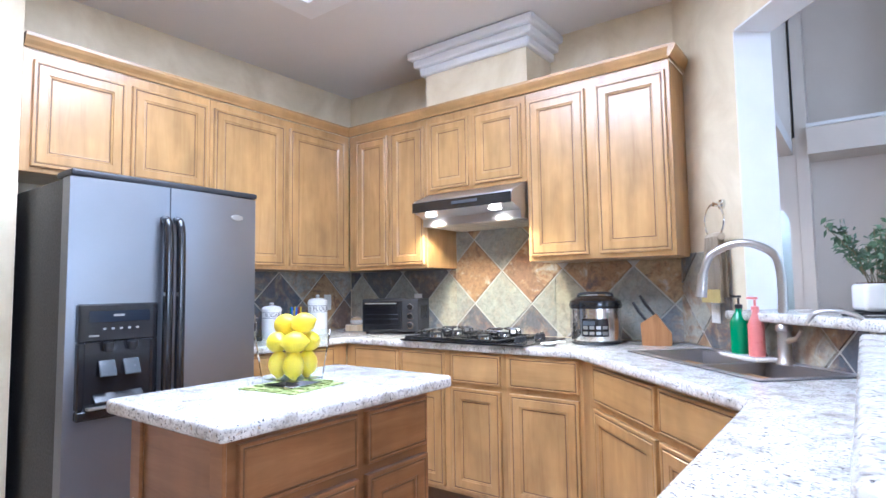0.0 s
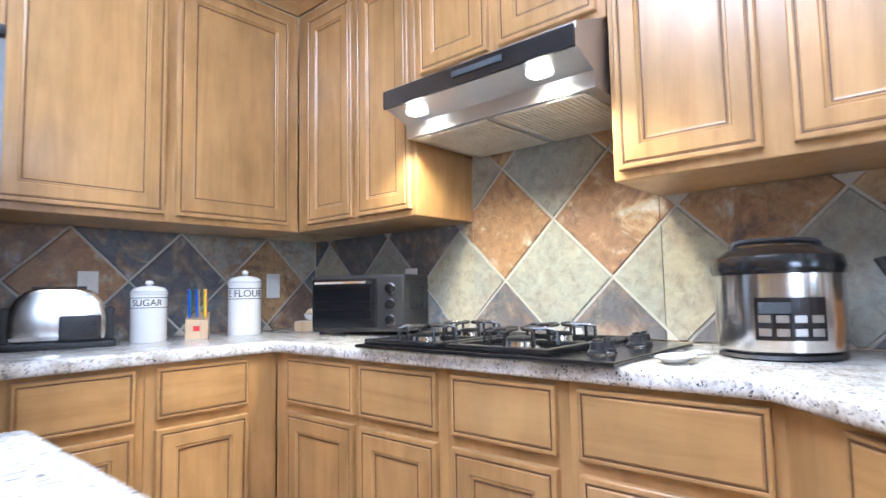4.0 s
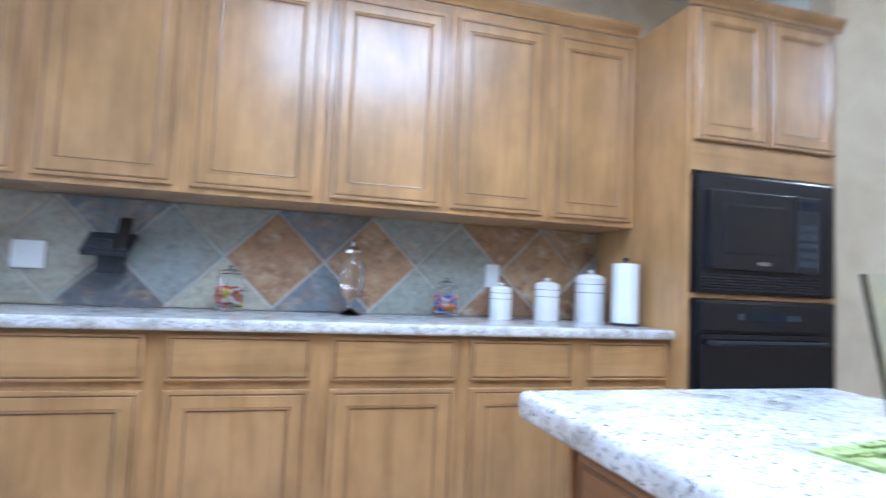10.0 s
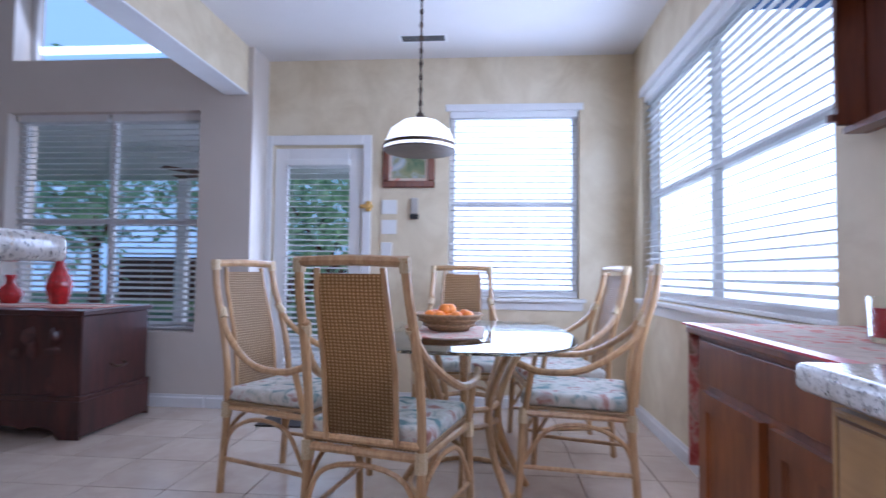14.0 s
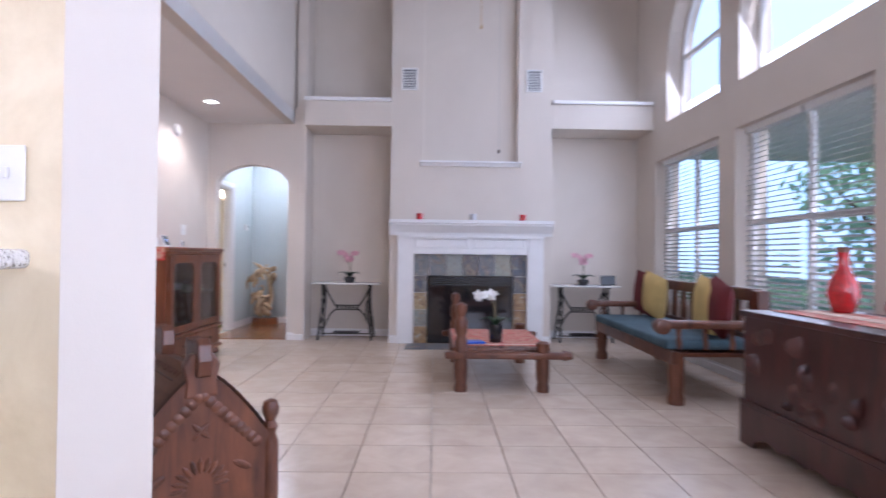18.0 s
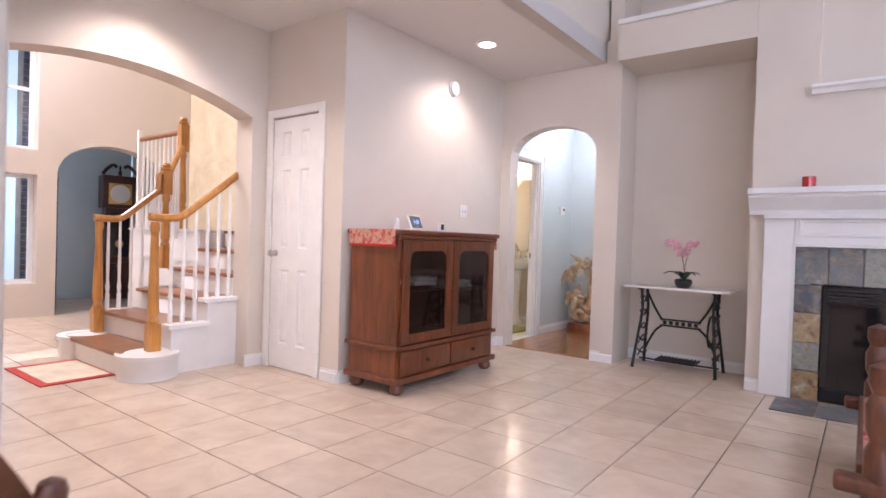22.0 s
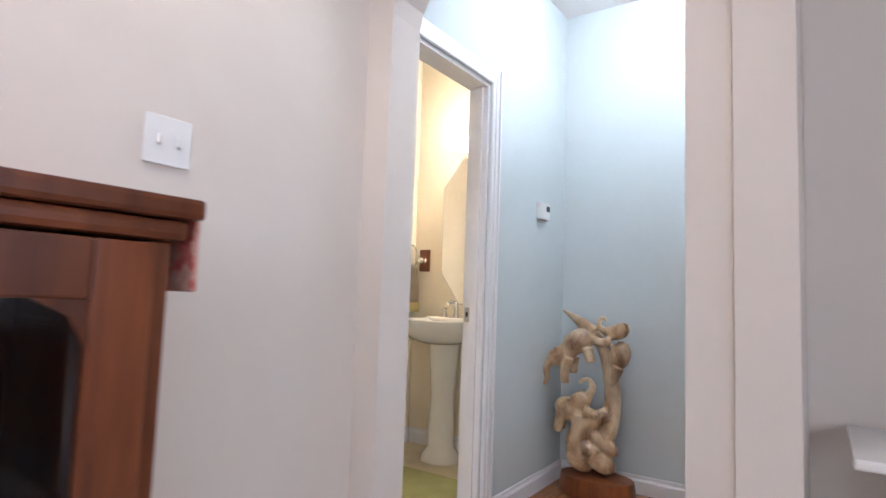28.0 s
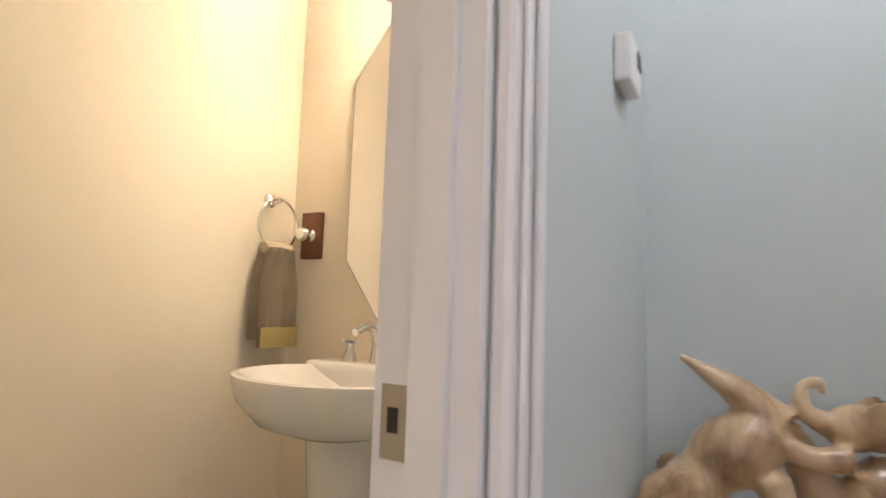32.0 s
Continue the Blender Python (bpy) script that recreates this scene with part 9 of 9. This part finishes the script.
part("bowl", lathe([(0.0, -0.13), (0.08, -0.115), (0.13, -0.06), (0.135, -0.021)], 24), HALLGLOW, hl, smooth=True)


def sculpture(m):
    b = bmesh.new()

    def blob(x, y, z, r, sx=1, sy=1, sz=1, rx=0, ry=0, rz=0):
        bmesh.ops.create_icosphere(b, subdivisions=2, radius=r, matrix=pose(x, y, z, rx, ry, rz) @ Matrix.Diagonal((sx, sy, sz, 1)))

    # curved trunk of the root
    tube([(-0.02, 0.02, 0.08), (0.06, 0.03, 0.24), (0.10, 0.04, 0.42), (0.085, 0.04, 0.60), (0.05, 0.03, 0.74), (-0.01, 0.02, 0.83), (-0.05, 0.01, 0.86)], [0.085, 0.075, 0.055, 0.046, 0.042, 0.04, 0.034], 12, b, 5, 0.9)
    tube([(-0.06, 0, 0.10), (-0.08, -0.01, 0.20), (-0.02, -0.02, 0.30), (0.08, 0.0, 0.36)], [0.09, 0.075, 0.06, 0.045], 10, b, 4)
    # rocks at the foot
    for x, y, z, r in ((-0.07, -0.03, 0.08, 0.075), (0.05, -0.03, 0.09, 0.08), (0.0, -0.04, 0.15, 0.07), (-0.09, -0.01, 0.19, 0.055), (0.09, -0.02, 0.17, 0.055), (0.04, -0.05, 0.22, 0.045)):
        blob(x, y, z, r, 1.15, 0.8, 0.75, 20, 35, 15)

    def ear(x, y, z, r, rz, ry=0):
        blob(x, y, z, r, 1.0, 0.20, 1.25, 10, ry, rz)

    # upper elephant climbing down, head to the left
    blob(-0.085, -0.01, 0.78, 0.075, 1.45, 0.95, 1.0, 0, -38, 0)
    blob(-0.155, -0.02, 0.71, 0.062, 1.1, 0.95, 1.0, 0, -30, 0)
    blob(-0.215, -0.025, 0.675, 0.050, 1.0, 0.9, 1.15, 0, 15, 0)
    ear(-0.185, -0.075, 0.69, 0.052, 30, -20)
    ear(-0.185, 0.03, 0.70, 0.050, -30, -20)
    tube([(-0.245, -0.03, 0.655), (-0.268, -0.035, 0.60), (-0.262, -0.035, 0.54), (-0.285, -0.035, 0.505), (-0.30, -0.035, 0.515)], [0.028, 0.020, 0.014, 0.011, 0.009], 9, b, 4)
    for dy in (-0.055, 0.0):
        tube([(-0.24, dy, 0.64), (-0.275, dy - 0.005, 0.605)], [0.008, 0.003], 6, b)
    tube([(-0.135, -0.05, 0.68), (-0.155, -0.055, 0.60), (-0.15, -0.055, 0.53)], [0.036, 0.026, 0.026], 9, b, 3)
    tube([(-0.12, 0.03, 0.68), (-0.125, 0.03, 0.58)], [0.034, 0.024], 9, b)
    tube([(-0.03, -0.04, 0.74), (-0.005, -0.05, 0.66)], [0.036, 0.026], 9, b)
    # pointed root
    tube([(-0.01, 0.0, 0.84), (-0.08, -0.01, 0.90), (-0.185, -0.01, 0.968)], [0.042, 0.032, 0.005], 10, b, 4)
    # right elephant reaching up
    blob(0.145, 0.0, 0.71, 0.062, 0.95, 0.95, 1.45, 0, 12, 0)
    blob(0.115, -0.005, 0.845, 0.047, 1.15, 0.9, 1.0, 0, -10, 0)
    ear(0.15, -0.045, 0.855, 0.045, -25, 25)
    ear(0.15, 0.04, 0.855, 0.045, 25, 25)
    tube([(0.075, -0.01, 0.845), (0.035, -0.01, 0.87), (0.03, -0.01, 0.915), (0.06, -0.01, 0.93), (0.065, -0.01, 0.905)], [0.026, 0.018, 0.013, 0.010, 0.007], 8, b, 4)
    tube([(0.10, -0.03, 0.79), (0.045, -0.035, 0.785), (0.0, -0.03, 0.80)], [0.03, 0.024, 0.022], 8, b, 3)
    tube([(0.14, -0.03, 0.64), (0.115, -0.045, 0.56), (0.095, -0.05, 0.545)], [0.034, 0.022, 0.02], 8, b, 3)
    # lower elephant with raised trunk
    blob(-0.13, -0.02, 0.37, 0.072, 1.3, 0.95, 1.0, 0, 25, 0)
    blob(-0.055, -0.02, 0.43, 0.05, 1.0, 0.9, 1.1)
    ear(-0.075, -0.07, 0.43, 0.048, 20, 15)
    ear(-0.075, 0.03, 0.43, 0.048, -20, 15)
    tube([(-0.03, -0.02, 0.45), (0.0, -0.025, 0.51), (-0.02, -0.025, 0.555), (-0.065, -0.025, 0.55), (-0.075, -0.025, 0.525)], [0.028, 0.020, 0.016, 0.012, 0.009], 8, b, 4)
    for dx, dz in ((-0.19, 0.24), (-0.09, 0.24)):
        for dy in (-0.055, 0.025):
            tube([(dx * 0.9, dy, 0.35), (dx, dy, dz)], [0.034, 0.026], 8, b)
    tube([(-0.04, -0.05, 0.38), (0.04, -0.055, 0.36)], [0.03, 0.022], 8, b)
    me_ob = single("elephant_sculpture", b, CARVED, "carved two-tone root wood elephant sculpture", "sculpture", m, smooth=True)
    r = me_ob.modifiers.new("fuse", "REMESH")
    r.mode, r.voxel_size, r.use_smooth_shade = "VOXEL", 0.0075, True
    return me_ob


SCULP = pose(-1.125, 9.90, 0.10, 0, 0, 8) @ Matrix.Diagonal((0.92, 0.92, 0.875, 1))
sculpture(SCULP)
single("sculpture_base", lathe([(0.17, 0), (0.175, 0.02), (0.165, 0.098), (0.0, 0.099)], 20, sx=1.15, sy=0.75), CHERRY, "dark red wooden plinth under the sculpture", "plinth", pose(-1.10, 9.89, 0.002), smooth=True)

BL, BY = -2.49, 10.10
struct("wall_bath_left", boxes([(BL - 0.1, 8.3, Z0, BL, BY + 0.1, 2.9)]), CREAM, "cream bathroom side wall", "wall")
struct("wall_bath_back", boxes([(BL, BY, Z0, HL - 0.10, BY + 0.1, 2.9)]), CREAM, "cream bathroom mirror wall", "wall")
struct("wall_bath_front", boxes([(BL, 8.30, Z0, HL - 0.1, 8.34, 2.9)]), CREAM, "cream bathroom wall", "wall")
struct("ceiling_bath", boxes([(BL - 0.1, 8.3, 2.70, HL - 0.1, BY + 0.1, 2.82)]), CEIL, "bathroom ceiling", "ceiling")
struct("floor_bath", boxes([(BL, 8.34, -0.02, HL - 0.0995, BY, 0.0)]), plain("cream vinyl floor", (0.60, 0.52, 0.36), 0.5), "cream bathroom floor", "floor")
for seg in ((BL + 0.001, BY - 0.001, HL - 0.11, BY - 0.001),):
    baseboard(*seg)
bb = struct("baseboard", box(BL + 0.001, 8.34, 0.001, BL + 0.014, BY - 0.016, 0.095, 0.003), WHITE, "white painted baseboard", "baseboard")
single("bath_mat", box(BL + 0.15, 8.8, 0.001, -1.6, 9.6, 0.016, 0.006), plain("olive bath mat", (0.30, 0.30, 0.12), 0.95, bump=0.7, fine=250), "olive green bath mat", "mat")


def pedestal_sink(m):
    u = thing("pedestal_sink", "white ceramic pedestal sink", "sink", m)
    n = 28
    b = bmesh.new()
    prof = [(0.42, 0.685), (0.74, 0.71), (0.94, 0.762), (1.0, 0.806), (1.0, 0.822), (0.94, 0.824), (0.84, 0.806), (0.55, 0.745), (0.12, 0.728)]
    rows = []
    for r, z in prof:
        row = []
        for i in range(n):
            a = 2 * math.pi * i / n
            x, y = 0.27 * r * math.cos(a), 0.23 * r * math.sin(a)
            if y > 0:
                y *= 0.85
            row.append(b.verts.new((x, y, z)))
        rows.append(row)
    for p_, q_ in zip(rows, rows[1:]):
        for i in range(n):
            b.faces.new((p_[i], p_[(i + 1) % n], q_[(i + 1) % n], q_[i]))
    b.faces.new(rows[0][::-1])
    b.faces.new(rows[-1])
    part("basin", b, CERAM, u, "white oval basin", True)
    part("back_ledge", box(-0.22, 0.12, 0.74, 0.22, 0.245, 0.835, 0.02, 3), CERAM, u, smooth=True)
    part("pedestal", lathe([(0.13, 0), (0.125, 0.03), (0.085, 0.08), (0.075, 0.38), (0.10, 0.684)], 20, sy=0.9, at=(0, 0.04, 0)), CERAM, u, smooth=True)
    f = thing("basin_tap", "chrome basin tap with cross handles", "faucet", m @ pose(0, 0.165, 0.8355))
    part("spout", tube([(0, 0, 0.0), (0, 0, 0.07), (0, -0.04, 0.10), (0, -0.10, 0.085)], [0.018, 0.014, 0.012, 0.010], 10, n=4), CHROME, f, smooth=True)
    for s in (-0.09, 0.09):
        h = part("handle", lathe([(0.022, 0), (0.018, 0.02), (0.012, 0.03), (0.012, 0.05)], 12, at=(s, 0, 0)), CHROME, f, smooth=True)
        part("cross", boxes([(s - 0.03, -0.005, 0.0505, s + 0.03, 0.005, 0.06), (s - 0.005, -0.03, 0.051, s + 0.005, 0.03, 0.0595)], 0.003), CHROME, h)


pedestal_sink(pose(-2.07, 9.84, 0) @ Matrix.Diagonal((1, 1, 1.03, 1)))
mo = [(-0.295, -0.205), (-0.15, -0.41), (0.25, -0.41), (0.40, -0.205), (0.40, 0.36), (0.25, 0.56), (-0.15, 0.56), (-0.295, 0.36)]
bmr = thing("bathroom_mirror", "large octagonal wall mirror with slim edge", "mirror", pose(-1.96, BY - 0.001, 1.36))
part("glass", turned(prism(mo, 0, 0.008), Matrix(((1, 0, 0, 0), (0, 0, 1, -0.009), (0, 1, 0, 0), (0, 0, 0, 1)))), MIRROR, bmr)
part("bevel", turned(prism([(x * 1.02, z * 1.02) for x, z in mo], 0, 0.004, 0, [mo]), Matrix(((1, 0, 0, 0), (0, 0, 1, -0.005), (0, 1, 0, 0), (0, 0, 0, 1)))), NICKEL, bmr)
vl = thing("vanity_light", "lit glass vanity light above the mirror", "wall lamp", pose(-1.95, BY - 0.001, 2.02))
part("back_plate", box(-0.20, -0.02, -0.05, 0.20, 0, 0.05, 0.006), NICKEL, vl)
for x in (-0.10, 0.10):
    part("shade", lathe([(0.04, 0.03), (0.05, 0.0), (0.075, -0.07), (0.072, -0.07), (0.045, 0.0)], 18, at=(x, -0.13, 0.0)), VANGLOW, vl, smooth=True)
    part("arm", tube([(x, -0.02, 0), (x, -0.10, 0.05), (x, -0.13, 0.035)], 0.008, 6, n=3), NICKEL, vl)
bo = thing("robe_hook", "chrome knob on a dark wooden plate", "hook", pose(-2.398, BY - 0.001, 1.235))
part("plate", box(-0.04, -0.018, -0.075, 0.04, 0, 0.075, 0.004), TEAK, bo)
part("knob", lathe([(0.02, 0), (0.012, 0.01), (0.012, 0.025), (0.022, 0.035), (0.016, 0.05), (0, 0.052)], 14), CHROME, bo, smooth=True, m=pose(0, -0.018, 0, 90, 0, 0))
towel_ring(pose(BL + 0.001, 9.985, 1.335, 0, 0, 90), TOWEL, TOWEL_Y, "chrome towel ring with taupe towel", 0.30)
tl = thing("toilet_roll", "toilet paper roll on a wall holder", "toilet roll", pose(-1.60, 9.6, 0.62))
part("holder", tube([(0.125, 0, 0.03), (0.06, 0, 0.03), (0.0, 0, 0.0)], 0.008, 6), CHROME, tl)
part("roll", lathe([(0.02, -0.05), (0.055, -0.05), (0.055, 0.05), (0.02, 0.05)], 18), PAPER, tl, smooth=True, m=pose(0, 0, 0, 90, 0, 0))

# ---- back hall behind the pantry wall ----
struct("wall_back_hall", boxes([(-8.0, -1.05, Z0, -4.3, -0.95, KC), (-8.1, -1.05, Z0, -8.0, 2.0, KC), (-4.36, -0.95, Z0, -4.24, 0.08, KC)]), YELLOW, "yellow walls of the back hall", "wall")
base_unit(pose(-4.75, -0.36, 0, 0, 0, 180), 0.62, BASE, [(0.04, 0.54)], 0.58)
base_unit(pose(-5.372, -0.36, 0, 0, 0, 180), 0.62, BASE, [(0.04, 0.54)], 0.58)
single("worktop", box(-6.0, -0.945, 0.870, -4.73, -0.33, 0.912, 0.012), GRANITE, "granite worktop in the back hall", "worktop")
wall_unit(pose(-4.95, -0.62, 0, 0, 0, 180), 0.5, 1.375, 2.2, UPPER, [(0.03, 0.44)], 0.32)
single("slate_panel", box(-6.0, -0.948, 0.914, -4.4, -0.946, 1.36), SLATE, "slate backsplash in the back hall", "backsplash")
bh = thing("back_hall_lamp", "flush ceiling lamp in the back hall, lit", "ceiling lamp", pose(-4.2, 1.1, KC))
part("bowl", lathe([(0.0, -0.10), (0.09, -0.09), (0.14, -0.03), (0.14, -0.002)], 20), LAMPGLOW, bh, smooth=True)
struct("ceiling_back_hall", boxes([(-8.0, -0.95, 2.44, -4.36, 0.079, 2.55)]), CEIL, "low white ceiling of the back hall", "ceiling")
struct("wall_west_close", boxes([(-8.1, 2.0, Z0, -8.0, 2.1, 5.0)]), BEIGE, "outer wall", "wall")

# ---- tiles ----
def clip(poly, x0, x1, z0, z1):
    for ax, lim, keep in ((0, x0, 1), (0, x1, -1), (1, z0, 1), (1, z1, -1)):
        out = []
        for i in range(len(poly)):
            a, b = poly[i], poly[(i + 1) % len(poly)]
            ia, ib = (a[ax] - lim) * keep >= 0, (b[ax] - lim) * keep >= 0
            if ia:
                out.append(a)
            if ia != ib:
                t = (lim - a[ax]) / (b[ax] - a[ax])
                out.append((a[0] + t * (b[0] - a[0]), a[1] + t * (b[1] - a[1])))
        poly = out
        if len(poly) < 3:
            return None
    return poly


def backsplash(m, rects, ox, oz, lab, half=0.205, tone=None):
    """Slate diamonds on a wall: local x along, z up, facing -y."""
    u = thing("backsplash", lab, "backsplash", m, kind="structure")
    for x0, x1, z0, z1 in rects:
        part("grout", box(x0, -0.006, z0, x1, -0.001, z1), GROUT, u)
        for i in range(int((x0 - ox) / half) - 2, int((x1 - ox) / half) + 3):
            for j in range(-4, 7):
                if (i + j) % 2 == 0:
                    continue
                cx, cz, h = ox + i * half, oz + j * half, half - 0.006
                p = clip([(cx - h, cz), (cx, cz - h), (cx + h, cz), (cx, cz + h)], x0, x1, z0, z1)
                if not p or abs(sum(p[k][0] * p[(k + 1) % len(p)][1] - p[(k + 1) % len(p)][0] * p[k][1] for k in range(len(p)))) < 0.003:
                    continue
                b = bmesh.new()
                f0 = [b.verts.new((x, -0.0065, z)) for x, z in p]
                mx, mz = sum(q[0] for q in p) / len(p), sum(q[1] for q in p) / len(p)
                f1 = [b.verts.new((mx + (x - mx) * 0.975, -0.0125, mz + (z - mz) * 0.975)) for x, z in p]
                b.faces.new(f1)
                for k in range(len(p)):
                    b.faces.new((f0[k], f0[(k + 1) % len(p)], f1[(k + 1) % len(p)], f1[k]))
                part("slate_tile", b, tone(i, j) if tone else SLATE, u)
    return u


backsplash(pose(0, 3.82, 0), [(-2.97, -1.943, 0.914, 1.344), (-1.943, -1.21, 0.914, 1.60), (-1.21, -0.46, 0.914, 1.354)], -1.585, 1.323, "multicoloured slate diamond backsplash behind the cooktop", 0.212, lambda i, j: SLATE_GREEN if j % 2 else (SLATE_BLUE if j < 0 or i < -2 else SLATE_RUST))
backsplash(pose(-2.985, 0, 0, 0, 0, 90), [(2.41, 3.805, 0.914, 1.344)], 2.925, 1.14, "multicoloured slate diamond backsplash behind the canisters", 0.203, lambda i, j: (SLATE_RUST if i % 4 == 3 else SLATE_BLUE) if j % 2 == 0 else SLATE)
backsplash(pose(0, -0.5, 0, 0, 0, 180), [(-0.90, 2.143, 0.914, 1.374)], 0.268, 1.145, "multicoloured slate diamond backsplash above the long worktop", 0.2205, lambda i, j: (SLATE_RUST if i in (1, 3, 7) else SLATE_GREEN) if j == 0 else (SLATE_RUST if i in (6, 8) else (SLATE_BLUE if i % 4 else SLATE_GREEN)))
backsplash(PM, [(0.0, 0.445, 0.914, 1.374), (0.4455, PS, 0.914, 1.062)], 0.2, 0.978, "slate tile upstand behind the sink", 0.215)
fs_ = thing("fireplace_slate", "slate tile surround of the fireplace", "tiles", pose(1.93, 8.198, 0))
for i in range(7):
    x = -0.70 + i * 0.2
    part("slate_tile", box(x + 0.003, -0.012, 0.835, x + 0.197, -0.002, 1.10, 0.002, 1), SLATE_GREEN if i in (2, 5) else SLATE_BLUE, fs_)
for k in range(4):
    z = 0.0 + k * 0.2075
    for x in (-0.70, 0.533):
        part("slate_tile", box(x + 0.003, -0.012, z + 0.003, x + 0.164, -0.002, z + 0.2045, 0.002, 1), (SLATE_RUST, SLATE, SLATE_RUST, SLATE_BLUE)[k], fs_)
hth = thing("hearth", "flush slate tile hearth", "hearth", pose(1.93, 8.198, 0))
for i in range(6):
    part("slate_tile", box(-0.78 + i * 0.26 + 0.003, -0.48, -0.01, -0.78 + i * 0.26 + 0.257, -0.07, 0.006, 0.002, 1), SLATE_BLUE, hth)


def tile_mat():
    m, n, lk, bs = base_mat("cream ceramic floor tile")
    v = coords(n, lk, (1, 1, 1))
    a = noise_node(n, lk, v, 5, 5, 0.6, 0.4)
    r = ramp_node(n, [(0.3, (0.52, 0.415, 0.325)), (0.7, (0.62, 0.515, 0.415))])
    lk.new(a.outputs["Fac"], r.inputs[0])
    oi = n.new("ShaderNodeObjectInfo")
    o = ramp_node(n, [(0, (0.94, 0.93, 0.92)), (1, (1.04, 1.03, 1.02))])
    lk.new(oi.outputs["Random"], o.inputs[0])
    lk.new(mixed(n, lk, 1.0, r.outputs[0], o.outputs[0], "MULTIPLY"), bs.inputs["Base Color"])
    bs.inputs["Roughness"].default_value = 0.24
    b = noise_node(n, lk, v, 14, 2)
    bump_node(n, lk, bs, b.outputs["Fac"], 0.06, 0.004)
    return m


TILE = tile_mat()
struct("floor_base", boxes([(-8.2, -1.2, -0.25, 4.64, 10.4, -0.0215)]), FLOOR_GROUT, "floor slab", "floor")
fl = thing("floor", "cream ceramic tile floor with grey grout", "floor", kind="structure")
TS = 0.395
tb = boxes([(0.003, 0.003, -0.02, TS - 0.003, TS - 0.003, 0.0)])
tme = mesh_of("tile", tb, TILE)
rest_v, rest_f = [], []
for i in range(-25, 9):
    for j in range(-12, 13):
        x, y = 1.48 + i * TS, 3.69 + j * TS
        if x < -8.1 or x > 4.5 or y < -1.0 or y > 8.45 or (y > 8.0 and x < -0.8 and y > 8.34):
            continue
        near = (-0.9 < x < 3.3 and 3.3 < y < 8.1) or (1.2 < x < 3.6 and 1.0 < y < 3.3)
        if near:
            o = new("tile", tme)
            o.parent = fl
            o.matrix_local = pose(x, y, 0)
        else:
            k = len(rest_v)
            x1, y1 = x + TS - 0.003, y + TS - 0.003
            rest_v += [(x + 0.003, y + 0.003, -0.0215), (x1, y + 0.003, -0.0215), (x1, y1, -0.0215), (x + 0.003, y1, -0.0215), (x + 0.003, y + 0.003, 0), (x1, y + 0.003, 0), (x1, y1, 0), (x + 0.003, y1, 0)]
            rest_f += [(k + 4, k + 5, k + 6, k + 7), (k, k + 1, k + 5, k + 4), (k + 1, k + 2, k + 6, k + 5), (k + 2, k + 3, k + 7, k + 6), (k + 3, k, k + 4, k + 7)]
me = bpy.data.meshes.new("tiles_far")
me.from_pydata(rest_v, [], rest_f)
me.materials.append(TILE)
o = tagged(new("tiles_far", me), kind="stuff")
o.parent = fl
